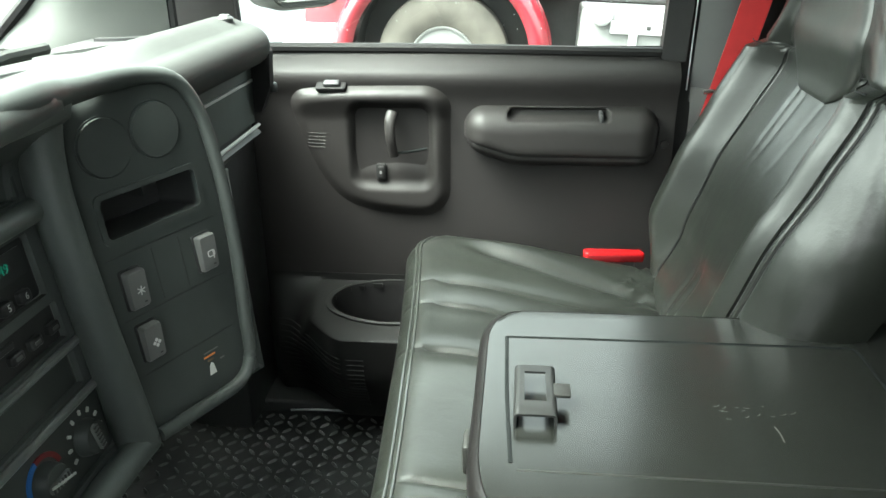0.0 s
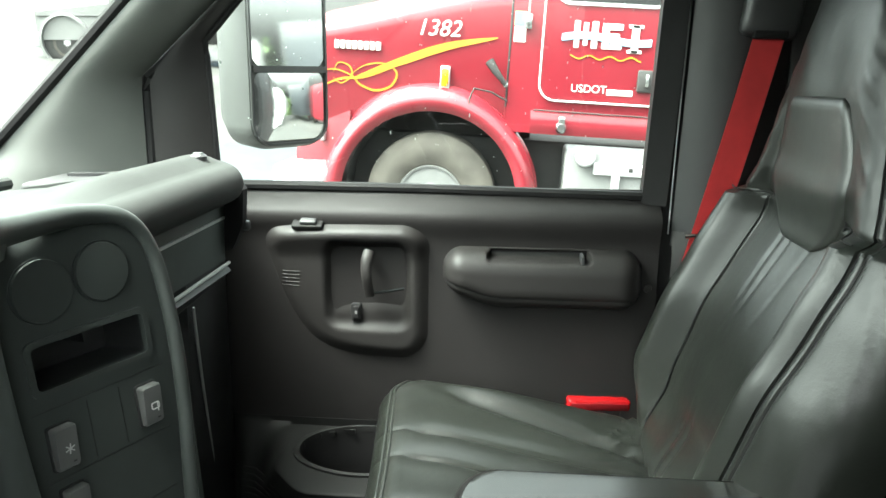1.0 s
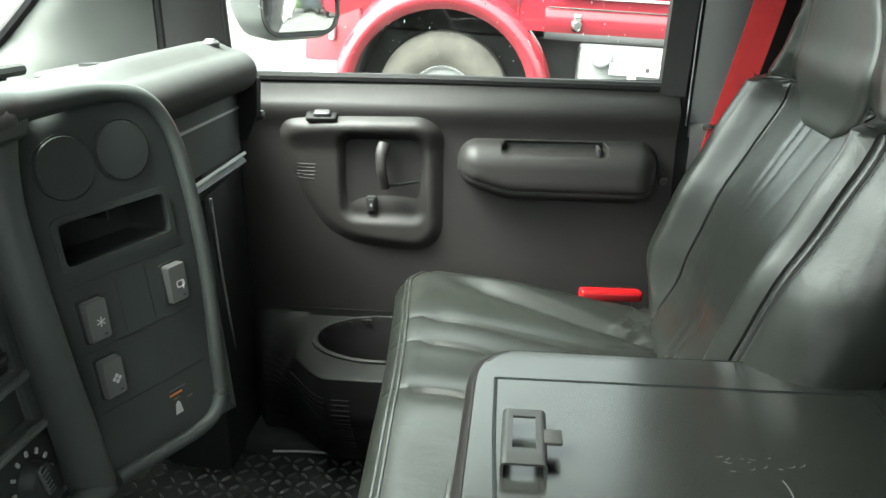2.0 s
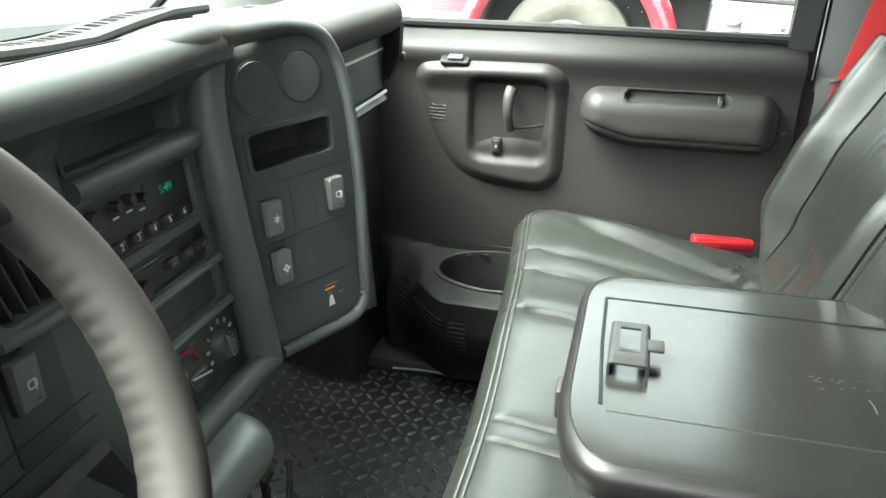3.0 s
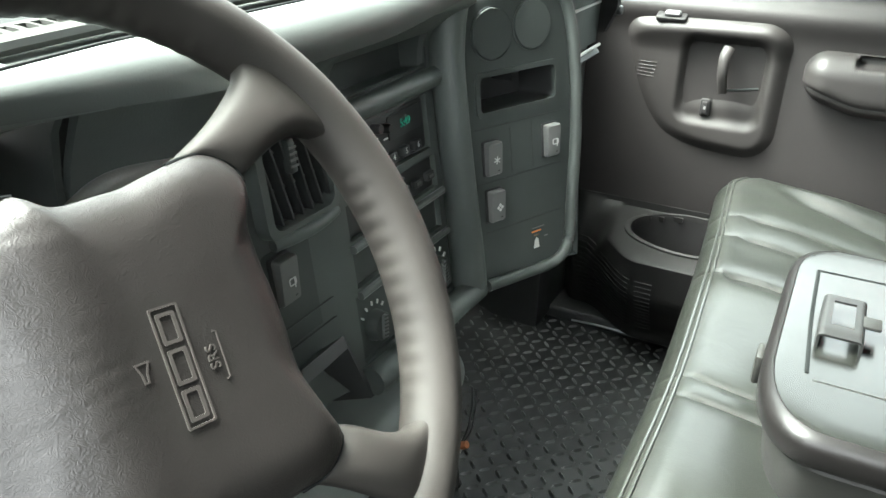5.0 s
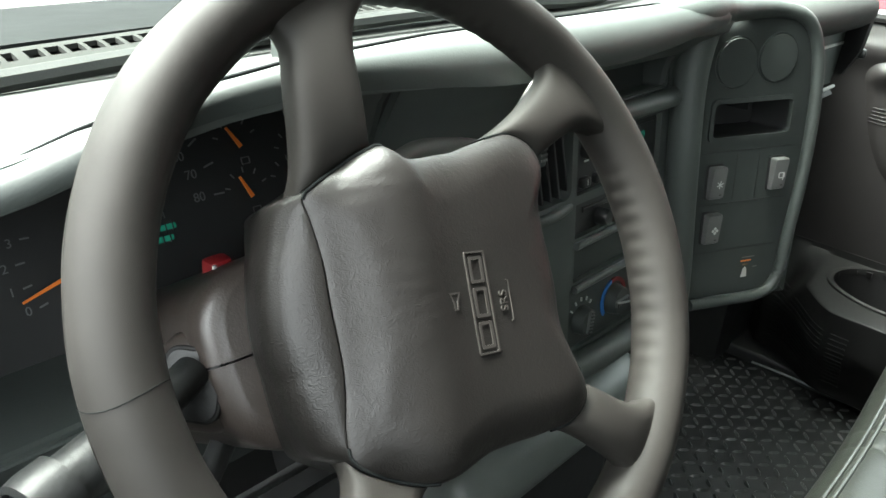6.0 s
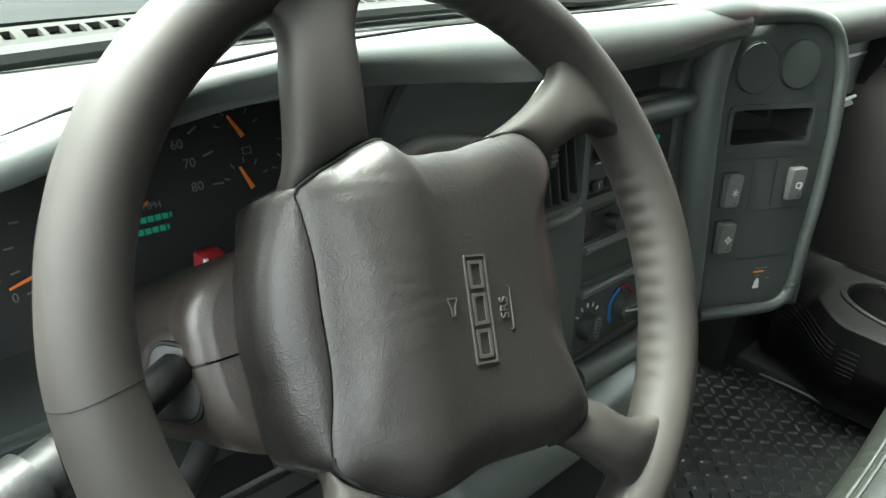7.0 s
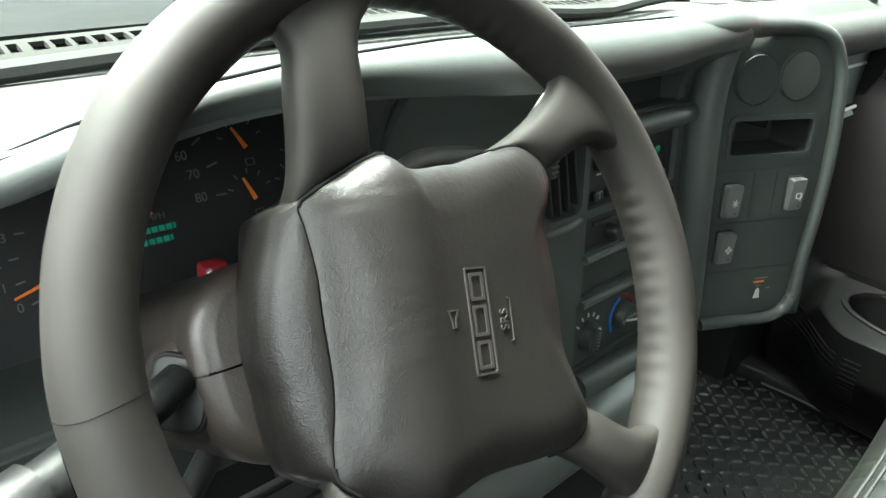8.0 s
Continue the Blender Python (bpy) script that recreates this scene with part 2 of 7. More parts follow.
def axis(a, b, step, extra=()):
    n = max(2, int(round(abs(b - a) / step)) + 1)
    vals = [a + (b - a) * i / (n - 1) for i in range(n)]
    vals = [v for v in vals if all(abs(v - e) > step * 0.3 for e in extra)] + [e for e in extra if min(a, b) <= e <= max(a, b)]
    return sorted(vals)


def loft(rings, caps=True, closed=False):
    """Skins rings with the same number of points."""
    bm = bmesh.new()
    vs = [[bm.verts.new(p) for p in r] for r in rings]
    n = len(vs[0])
    last = len(vs) if closed else len(vs) - 1
    for i in range(last):
        r, s = vs[i], vs[(i + 1) % len(vs)]
        for j in range(n):
            bm.faces.new((r[j], r[(j + 1) % n], s[(j + 1) % n], s[j]))
    if caps and not closed:
        bm.faces.new(vs[0][::-1])
        bm.faces.new(vs[-1])
    return bm


def smooth_path(pts, per=6):
    """Catmull-Rom through a few points."""
    p = [Vector(q) for q in pts]
    p = [p[0] * 2 - p[1]] + p + [p[-1] * 2 - p[-2]]
    out = []
    for i in range(1, len(p) - 2):
        for k in range(per):
            t = k / per
            a, b, c, d = p[i - 1], p[i], p[i + 1], p[i + 2]
            out.append(0.5 * ((2 * b) + (c - a) * t + (2 * a - 5 * b + 4 * c - d) * t * t + (3 * b - a - 3 * c + d) * t ** 3))
    out.append(p[-2])
    return out


def tube(pts, r, seg=10, flat=1.0, caps=True, side=None):
    """A tube along points; r is a number or a function of 0..1; flat squashes it along the side vector."""
    pts = [Vector(p) for p in pts]
    rings, up = [], Vector(side) if side else Vector((0.13, 0.21, 0.97))
    for i, p in enumerate(pts):
        d = (pts[min(i + 1, len(pts) - 1)] - pts[max(i - 1, 0)]).normalized()
        x = d.cross(up).normalized()
        y = x.cross(d).normalized()
        rad = r(i / (len(pts) - 1)) if callable(r) else r
        rings.append([p + x * rad * math.cos(2 * math.pi * k / seg) + y * rad * flat * math.sin(2 * math.pi * k / seg) for k in range(seg)])
    return loft(rings, caps)


def rrect(w, h, r, n=5):
    """The outline of a rounded rectangle, centred."""
    r = min(r, w / 2 - 1e-5, h / 2 - 1e-5)
    out = []
    for cx, cy, a0 in ((w / 2 - r, h / 2 - r, 0), (-w / 2 + r, h / 2 - r, 90), (-w / 2 + r, -h / 2 + r, 180), (w / 2 - r, -h / 2 + r, 270)):
        for k in range(n + 1):
            a = radians(a0 + 90 * k / n)
            out.append((cx + r * math.cos(a), cy + r * math.sin(a)))
    return out


def slab(outline, z0, z1, m, bevel=0.0, steps=3):
    """An outline (2D, local xy) raised from z0 to z1 with a rounded upper edge, laid by the pose m."""
    c = Vector((sum(p[0] for p in outline) / len(outline), sum(p[1] for p in outline) / len(outline)))
    half = min(max(abs(p[0] - c.x) for p in outline), max(abs(p[1] - c.y) for p in outline))
    rings = [[m @ Vector((p[0], p[1], z0)) for p in outline]]
    if bevel > 0:
        for k in range(steps + 1):
            a = math.pi / 2 * k / steps
            s = 1 - bevel * (1 - math.cos(a)) / half
            rings.append([m @ Vector((c.x + (p[0] - c.x) * s, c.y + (p[1] - c.y) * s, z1 - bevel + bevel * math.sin(a))) for p in outline])
    else:
        rings.append([m @ Vector((p[0], p[1], z1)) for p in outline])
    return loft(rings)


def frame_ring(outer, inner, z0, z1, m):
    """A flat frame between two outlines with the same count of points."""
    rings = [[m @ Vector((p[0], p[1], z)) for p in o] for o, z in ((outer, z0), (outer, z1), (inner, z1), (inner, z0))]
    return loft(rings, closed=True)


def lathe(profile, m, seg=32, closed=False):
    """Turns (radius, height) pairs round the local z of m."""
    rings = [[m @ Vector((r * math.cos(2 * math.pi * k / seg), r * math.sin(2 * math.pi * k / seg), z)) for k in range(seg)] for r, z in profile]
    return loft(rings, caps=not closed, closed=closed)


def basis(o, x, y, z):
    return Matrix(((x[0], y[0], z[0], o[0]), (x[1], y[1], z[1], o[1]), (x[2], y[2], z[2], o[2]), (0, 0, 0, 1)))


def letters(name, body, size, material, m, parent, depth=0.0006, shear=0.0, label=""):
    cu = bpy.data.curves.new(name, "FONT")
    cu.body, cu.size, cu.extrude, cu.shear, cu.align_x, cu.align_y = body, size, depth, shear, "CENTER", "CENTER"
    tmp = new(name, cu)
    me = bpy.data.meshes.new_from_object(tmp.evaluated_get(bpy.context.evaluated_depsgraph_get()))
    bpy.data.objects.remove(tmp)
    bm = bmesh.new()
    bm.from_mesh(me)
    bpy.data.meshes.remove(me)
    return part(name, moved(bm, m), material, parent, label)


def step(a, b, x):
    t = min(1.0, max(0.0, (x - a) / (b - a)))
    return t * t * (3 - 2 * t)


def dip(x, c, w):
    return math.exp(-((x - c) / w) ** 2)


def sd_box(x, z, cx, cz, hx, hz, r):
    qx, qz = abs(x - cx) - hx + r, abs(z - cz) - hz + r
    return math.hypot(max(qx, 0), max(qz, 0)) + min(max(qx, qz), 0) - r


def curve_tab(tab, x):
    """Smooth look-up in a short table of pairs."""
    n = len(tab)
    x = min(max(x, tab[0][0]), tab[-1][0])
    i = next((k for k in range(n - 1) if x <= tab[k + 1][0]), n - 2)
    slope = lambda k: (tab[min(k + 1, n - 1)][1] - tab[max(k - 1, 0)][1]) / (tab[min(k + 1, n - 1)][0] - tab[max(k - 1, 0)][0])
    h = tab[i + 1][0] - tab[i][0]
    t = (x - tab[i][0]) / h
    return tab[i][1] * (1 + 2 * t) * (1 - t) ** 2 + tab[i + 1][1] * t * t * (3 - 2 * t) + h * (slope(i) * t * (1 - t) ** 2 - slope(i + 1) * t * t * (1 - t))


def lerp_tab(tab, x):
    """Linear look-up in a short table of pairs."""
    for (x0, y0), (x1, y1) in zip(tab, tab[1:]):
        if x <= x1:
            return y0 + (y1 - y0) * max(0, (x - x0)) / (x1 - x0)
    return tab[-1][1]


# ---- the cab's shell ----
def plain(name, bm, material, label, category, kind="structure"):
    return tagged(part(name, bm, material, None), label, category, kind=kind)


plain("floor", rbox((-0.62, -0.90, -0.06), (1.30, 0.80, -0.012), 0.004), BLACK, "black painted steel cab floor under the rubber mat", "floor")
plain("ceiling", rbox((-0.14, -0.92, 1.32), (1.34, 0.90, 1.37), 0.01), CEIL, "grey cloth cab headliner", "ceiling")
plain("wall_rear", rbox((1.26, -0.92, -0.06), (1.32, 0.90, 1.33), 0.01), CLOTH_WALL, "grey trimmed rear wall of the cab", "wall")


def toe_f(y, s):
    return Vector((-0.50 - 0.28 * s, y, -0.005 + 0.02 * s + 0.62 * s * s))


plain("wall_front", surf(toe_f, axis(-0.90, 0.86, 0.2), axis(0, 1, 0.08), thick=0.03), VOID, "black firewall and sloping toe board under the dashboard", "wall")
# passenger side: rear quarter, pillar and header above the door
plain("wall_passenger", rbox((0.62, 0.80, -0.06), (1.28, 0.88, 1.33), 0.01), VOID, "dark trim of the cab's passenger side behind the seat", "wall")
plain("header_passenger", rbox((-0.125, 0.80, 1.20), (0.62, 0.88, 1.33), 0.015), CLOTH_WALL, "grey roof rail over the passenger door", "trim")
# driver's side: unseen walls added, the opening between them sized to limit side light
plain("wall_driver", rbox((-0.62, -0.96, -0.06), (0.44, -0.90, 0.712), 0.01), DOOR_TRIM, "unseen dark driver's side wall, added to limit the side light", "wall")
plain("wall_driver_rear", rbox((0.44, -0.96, -0.06), (1.30, -0.90, 1.33), 0.01), CLOTH_WALL, "unseen grey driver's side wall, set forward to cut side light", "wall")
plain("header_driver", rbox((-0.20, -0.96, 1.19), (0.44, -0.90, 1.33), 0.015), CLOTH_WALL, "grey roof rail over the driver's window", "trim")
plain("header_front", rbox((-0.20, -0.92, 1.27), (-0.12, 0.88, 1.34), 0.02), PILLAR, "grey windscreen header rail", "trim")


def a_pillar(name, side):
    """A raked screen pillar: a wide, softly curved trim moulding with a rubber edge on the screen side."""
    root = thing(name, (-0.60, 0.78 * side, 0.72), "pale grey plastic windscreen pillar trim beside the door", "pillar", kind="structure")

    def f(s, u):
        z = 0.70 + 0.63 * s
        xa = -0.815 + 1.077 * (z - 0.72) + 0.03 * (1 - s)
        xb = -0.495 + 1.1 * max(0.0, z - 0.90)
        y = 0.725 + 0.085 * u - 0.035 * math.sin(math.pi * u) - 0.05 * max(0, 0.12 - s) * (1 - u) * 4
        return Vector((xa + (xb - xa) * u, side * y, z))
    part("trim_moulding", surf(f, axis(0, 1, 0.04), axis(0, 1, 0.06), thick=0.035), PILLAR, root)
    edge = [f(s, -0.03) for s in axis(0, 1, 0.08)]
    part("rubber_edge", tube(edge, 0.011, 8), SEAL, root, "black rubber screen edge")
    rear = [f(s, 1.0) + Vector((0.008, 0.012 * side, 0)) for s in axis(0, 1, 0.04)]
    part("door_seal", tube(rear, 0.012, 8), SEAL, root, "black rubber door seal")
    return root


a_pillar("pillar_a_passenger", 1)
a_pillar("pillar_a_driver", -1.11)

# windscreen
screen = surf(lambda y, s: Vector((-0.80 + 0.655 * s - 0.10 * (1 - (y / 0.9) ** 2) * (1 - s), y, 0.715 + 0.58 * s)), axis(-0.86, 0.80, 0.16), axis(0, 1, 0.25), thick=0.005)
screen_ob = plain("window_1", screen, GLASS, "clear laminated windscreen glass", "windscreen")
screen_ob.visible_shadow = False

# passenger B-pillar with its belt cover
bp = thing("pillar_b", (0.52, 0.82, 0.0), "dark grey door pillar trim with seat belt cover", "pillar", kind="structure")


def bp_f(z, u):
    x = 0.452 + 0.17 * u
    lean = 0.028 * (z - 0.65)
    return Vector((x + lean, 0.835 - 0.060 * math.sin(math.pi * min(1, max(0, 0.1 + 0.85 * u))) ** 0.6, z))


part("upper_trim", surf(bp_f, axis(0.62, 1.33, 0.05), axis(0, 1, 0.08), thick=0.03), VOID, bp)
part("lower_cover", surf(lambda z, u: bp_f(z, u) + Vector((0.0, -0.022 * step(0.64, 0.60, z) - 0.006, 0)), axis(0.02, 0.648, 0.04), axis(0, 1, 0.08), thick=0.03), DOOR_TRIM, bp, "grey lower pillar cover")
part("jamb", rbox((0.434, 0.815, -0.03), (0.480, 0.880, 1.25), 0.004), SEAL, bp, "black door jamb rubber")
part("door_edge_line", tube([(0.447, 0.806, 0.64), (0.450, 0.806, 0.80), (0.463, 0.806, 1.22)], 0.0013, 6), TRIM_SILVER, bp, "thin bright painted door gap")

# sill, kick panel and the floor's edge trim
sill = thing("door_sill", (0.0, 0.74, -0.012), "black plastic door sill step along the floor edge", "sill", kind="structure")
part("step_plate", rbox((-0.395, 0.69, -0.012), (0.42, 0.80, 0.022), 0.008, 3), VOID, sill)
part("bright_edge", tube(smooth_path([(-0.295, 0.684, 0.004), (-0.22, 0.686, 0.007), (-0.10, 0.688, 0.004), (0.06, 0.690, 0.005)], 4), 0.0022, 6), TRIM_SILVER, sill, "worn bright sill edge")
kick = thing("kick_panel", (-0.43, 0.75, 0.0), "black plastic kick panel in front of the door", "trim panel", kind="structure")
part("panel_sheet", surf(lambda s, z: Vector((-0.60 + 0.20 * s + 0.02 * z, 0.70 + 0.12 * s ** 2, z)), axis(0, 1, 0.1), axis(-0.01, 0.74, 0.08), thick=0.02), VOID, kick)
part("weather_strip", tube(smooth_path([(-0.342, 0.618, 0.535), (-0.344, 0.624, 0.508), (-0.348, 0.650, 0.380), (-0.351, 0.678, 0.250), (-0.353, 0.684, 0.215)], 5), 0.0026, 6), TRIM_SILVER, kick, "thin grey weather strip edge")
# unseen filler, added to stop windscreen light passing behind the dash end
part("light_stop", rbox((-0.62, 0.615, 0.0), (-0.350, 0.795, 0.735), 0.01), VOID, kick, "unseen black block that keeps windscreen light off the door")
part("dark_gap", surf(lambda s, z: Vector((-0.400 + 0.03 * s, 0.645 + 0.20 * s, z)), axis(0, 1, 0.25), axis(0.0, 0.60, 0.1), thick=0.015), VOID, kick)


# ---- the passenger door ----
door = thing("door_1", (0.0, 0.80, 0.02), "closed dark grey vinyl passenger door with moulded armrest", "door", kind="structure")


def panel_y(x, z):
    """The inner face of the door: rolled top, slight bow and a map pocket bulging at the foot."""
    y = 0.797 - 0.006 * math.cos((x - 0.02) * 3) * step(0.1, 0.4, z)
    y += 0.034 * step(0.664, 0.714, z) - 0.012 * dip(z, 0.660, 0.030)
    deep = step(0.0, 0.06, 0.14 - x) * step(-0.37, -0.31, x) * (0.090 + 0.115 * step(-0.29, -0.15, x))
    blend = step(-0.225, -0.31, x)
    fall = min(1.0, max(0.0, (0.2505 + 0.01 * blend - z) / (0.026 + 0.15 * blend)))
    y -= deep * (1 - (1 - fall) ** 1.7) * (1 - 0.25 * step(0.16, 0.04, z))
    return y


CUP = (-0.078, 0.715, 0.124, 0.076)


def in_cup(x, y):
    return ((x - CUP[0]) / CUP[2]) ** 2 + ((y - CUP[1]) / CUP[3]) ** 2


xs = axis(-0.405, 0.432, 0.006)
part("door_panel", surf(lambda x, z: Vector((x, panel_y(x, z), z)), xs, axis(0.2620, 0.714, 0.006), thick=0.012), DOOR_TRIM, door)
part("map_pocket", surf(lambda x, z: Vector((x, panel_y(x, z) - 0.0015, z)), xs, axis(0.03, 0.220, 0.006) + axis(0.2235, 0.2505, 0.0009) + [0.256, 0.262, 0.266], keep=lambda x, z: not (0.223 < z < 0.2505 and in_cup(x, panel_y(x, z)) < 1), thick=0.010), POCKET, door, "black moulded lower door pocket")
part("door_skin", rbox((-0.46, 0.845, -0.05), (0.470, 0.885, 0.70), 0.01), CHASSIS, door, "outer door skin")

# switch bezel with the grab recess
def bezel_sd(x, z):
    r = 0.055
    if z < 0.523:
        r = 0.125 if x < -0.135 else 0.062
    slant = -0.894 * (x + 0.305) - 0.447 * (z - 0.585)
    box = sd_box(x, z, -0.137, 0.5225, 0.168, 0.1345, r)
    return 0.5 * (box + slant + math.sqrt((box - slant) ** 2 + 0.065 ** 2)) - 0.010


def bezel_y(x, z):
    d = -bezel_sd(x, z)
    y = 0.797 - 0.019 * step(-0.004, 0.036, d) * (0.25 + 0.75 * step(-0.30, -0.12, x + 0.5 * (z - 0.52)))
    y -= 0.017 * step(0.580, 0.645, z) * step(0.0, 0.030, d) * step(-0.30, -0.24, x)
    rec = -sd_box(x, z, -0.084, 0.535, 0.074, 0.079, 0.022)
    low = step(0.532, 0.470, z - 0.012 * math.sin((x + 0.155) * 18))
    y += step(-0.010, 0.018, rec) * (0.025 - 0.019 * low * step(0.0, 0.034, rec + 0.014))
    y += step(0.0, 0.02, rec) * low * 0.004
    return y


bez = part("switch_bezel", surf(lambda x, z: Vector((x, bezel_y(x, z), z)), axis(-0.310, 0.036, 0.004), axis(0.382, 0.662, 0.004), keep=lambda x, z: bezel_sd(x, z) < 0.003), DOOR_SOFT, door, "moulded grey switch bezel with grab recess")


def face_m(x, z, y, tilt=0.0):
    """A pose on the door's inner face: local x to the rear, y up, z into the cab."""
    return Matrix.Translation((x, y, z)) @ Matrix.Rotation(radians(90 + tilt), 4, "X")


ws = part("window_switch", slab(rrect(0.019, 0.034, 0.004), -0.004, 0.005, face_m(-0.106, 0.483, bezel_y(-0.106, 0.483) - 0.001), 0.002), SEAL, bez, "black window switch")
part("switch_rocker", slab(rrect(0.012, 0.026, 0.003), 0.004, 0.007, face_m(-0.106, 0.483, bezel_y(-0.106, 0.483) - 0.001), 0.002), SEAL, ws)
part("switch_mark", slab(rrect(0.004, 0.006, 0.001), 0.0065, 0.0074, face_m(-0.106, 0.484, bezel_y(-0.106, 0.483) - 0.001)), KEY_GREY, ws)
part("square_switch", slab(rrect(0.027, 0.034, 0.003), -0.004, 0.006, face_m(-0.127, 0.553, bezel_y(-0.127, 0.553)), 0.002), SEAL, bez, "black square lock switch")
part("square_button", slab(rrect(0.017, 0.015, 0.002), 0.004, 0.010, face_m(-0.127, 0.547, bezel_y(-0.127, 0.553)), 0.002), SEAL, bez)
lev = part("release_lever", tube(smooth_path([(-0.078, 0.772, 0.602), (-0.082, 0.760, 0.585), (-0.081, 0.757, 0.555), (-0.077, 0.766, 0.520)], 5), lambda t: 0.0105 - 0.002 * t, 10, 0.55, side=(0, 1, 0)), DOOR_SOFT, bez, "curved door release lever")
part("lever_arm", tube(smooth_path([(-0.078, 0.772, 0.524), (-0.050, 0.770, 0.528), (-0.016, 0.772, 0.534)], 4), 0.0026, 8), SCREEN_BLACK, lev)
part("lever_cup", frame_ring(rrect(0.060, 0.098, 0.014), rrect(0.052, 0.088, 0.011), -0.002, 0.004, face_m(-0.058, 0.562, bezel_y(-0.070, 0.562))), DOOR_TRIM, bez)
lk = part("lock_plate", slab(rrect(0.056, 0.022, 0.005), -0.004, 0.004, Matrix.Translation((-0.190, bezel_y(-0.190, 0.643) - 0.003, 0.647)) @ Matrix.Rotation(radians(28), 4, "X"), 0.002), SEAL, bez, "black lock button plate")
part("lock_button", slab(rrect(0.030, 0.014, 0.003), 0.003, 0.011, Matrix.Translation((-0.188, bezel_y(-0.190, 0.643) - 0.003, 0.647)) @ Matrix.Rotation(radians(28), 4, "X"), 0.003), VOID, lk)
for k in range(5):
    lx, lz = -0.246 + 0.001 * k, 0.530 + 0.0068 * k
    part("louvre", tube([(x, bezel_y(x, lz) - 0.0002, lz) for x in axis(lx, lx + 0.034, 0.006)], 0.0008, 6), DOOR_TRIM, bez)

# pull armrest with a hand slot
def arm_seam(x):
    """The height of the pad's lower seam, which sweeps up towards its front end."""
    return 0.5262 + 0.024 * step(0.16, 0.050, x)


def arm_y(x, z):
    """A domed pad with a sewn groove low on its face and a hand slot in its top."""
    low = arm_seam(x)
    foot = low - 0.024
    d = -sd_box(x, z, 0.227, (0.6135 + foot) / 2, 0.176, (0.6135 - foot) / 2, 0.040)
    q = 1 - min(1.0, max(0.0, d) / 0.046)
    pad = 0.055 * math.sqrt(max(0.0, 1 - q ** 2.3)) if d > 0 else 0.0
    pad = max(0.0, pad - 0.0035 * dip(z, low, 0.0035) * step(0.0, 0.02, pad))
    slot = -sd_box(x, z, 0.222, 0.6015, 0.088, 0.0085, 0.007)
    return 0.800 - pad + 0.034 * step(-0.003, 0.004, slot) * step(0.0, 0.05, pad)


arm = part("pull_armrest", surf(lambda x, z: Vector((x, arm_y(x, z), z)), axis(0.046, 0.410, 0.004), axis(0.470, 0.616, 0.0025)), DOOR_SOFT, door, "padded grey vinyl pull armrest with hand slot")
part("slot_stop", rbox((0.294, 0.752, 0.590), (0.300, 0.790, 0.606), 0.002), BLACK, arm)
part("armrest_seam", tube([Vector((x, arm_y(x, arm_seam(x) - 0.0005) - 0.0004, arm_seam(x) + 0.0005)) for x in axis(0.062, 0.392, 0.01)], 0.0011, 6), VOID, arm)
part("trim_screw", lathe([(0.0001, 0.004), (0.007, 0.003), (0.008, 0.0)], face_m(0.415, 0.545, 0.789), 16), DOOR_SOFT, door)

# map pocket: an oval cup in its sloping top, and a ribbed grille
def shelf_z(x, y):
    """The height of the pocket's sloping top at a place."""
    deep = 0.090 + 0.115 * step(-0.29, -0.15, x)
    share = min(1.0, max(0.0, (0.797 - y) / deep))
    return 0.2505 - 0.026 * (1 - (1 - share) ** (1 / 1.7))


cup_pts = [(CUP[0] + CUP[2] * math.cos(a), CUP[1] + CUP[3] * math.sin(a)) for a in [2 * math.pi * k / 40 for k in range(40)]]
def cup_ring(k, dz):
    out = []
    for px, py in cup_pts:
        x, y = CUP[0] + (px - CUP[0]) * k, CUP[1] + (py - CUP[1]) * k
        out.append(Vector((x, y, shelf_z(CUP[0] + (px - CUP[0]) * 0.98, CUP[1] + (py - CUP[1]) * 0.98) + dz)))
    return out


part("cup_rim", loft([cup_ring(1.085, -0.004), cup_ring(1.08, 0.0035), cup_ring(1.03, 0.0058), cup_ring(0.985, 0.0045), cup_ring(0.965, -0.006)], closed=True), POCKET, door, "black cup holder rim")
part("cup_well", loft([cup_ring(0.98, 0.0), cup_ring(0.92, -0.05), cup_ring(0.85, -0.115), cup_ring(0.02, -0.117)], caps=False), SEAL, door, "deep black cup well")
for k in range(13):
    z = 0.058 + 0.0105 * k
    part("grille_rib", tube([(-0.318 + 0.20 * t, panel_y(-0.318 + 0.20 * t, z) - 0.0015, z) for t in axis(0, 1, 0.12)], 0.0018, 6), POCKET, door)

# window: frame, seals, glass
win = thing("window_2", (0.03, 0.83, 0.70), "closed passenger door window with black frame", "window", kind="structure")
part("belt_seal", tube([(-0.40, 0.820, 0.710), (0.0, 0.821, 0.709), (0.432, 0.820, 0.703)], 0.009, 8), SEAL, win)
part("rear_frame", loft([[Vector((x + 0.045 * (z - 0.70), y, z)) for x, y in ((0.399, 0.812), (0.440, 0.800), (0.446, 0.870), (0.402, 0.860))] for z in (0.69, 0.95, 1.22)]), SEAL, win)
part("top_frame", rbox((-0.135, 0.80, 1.185), (0.46, 0.87, 1.215), 0.008), SEAL, win)


def sail_f(s, u):
    z = 0.715 + 0.50 * s
    xa = -0.492 + 1.1 * max(0.0, z - 0.90)
    xb = -0.375 - 0.045 * (min(z, 0.965) - 0.78) + 0.92 * max(0.0, z - 0.965)
    return Vector((xa + (max(xb, xa + 0.02) - xa) * u, 0.800 + 0.025 * u - 0.012 * math.sin(math.pi * u), z))


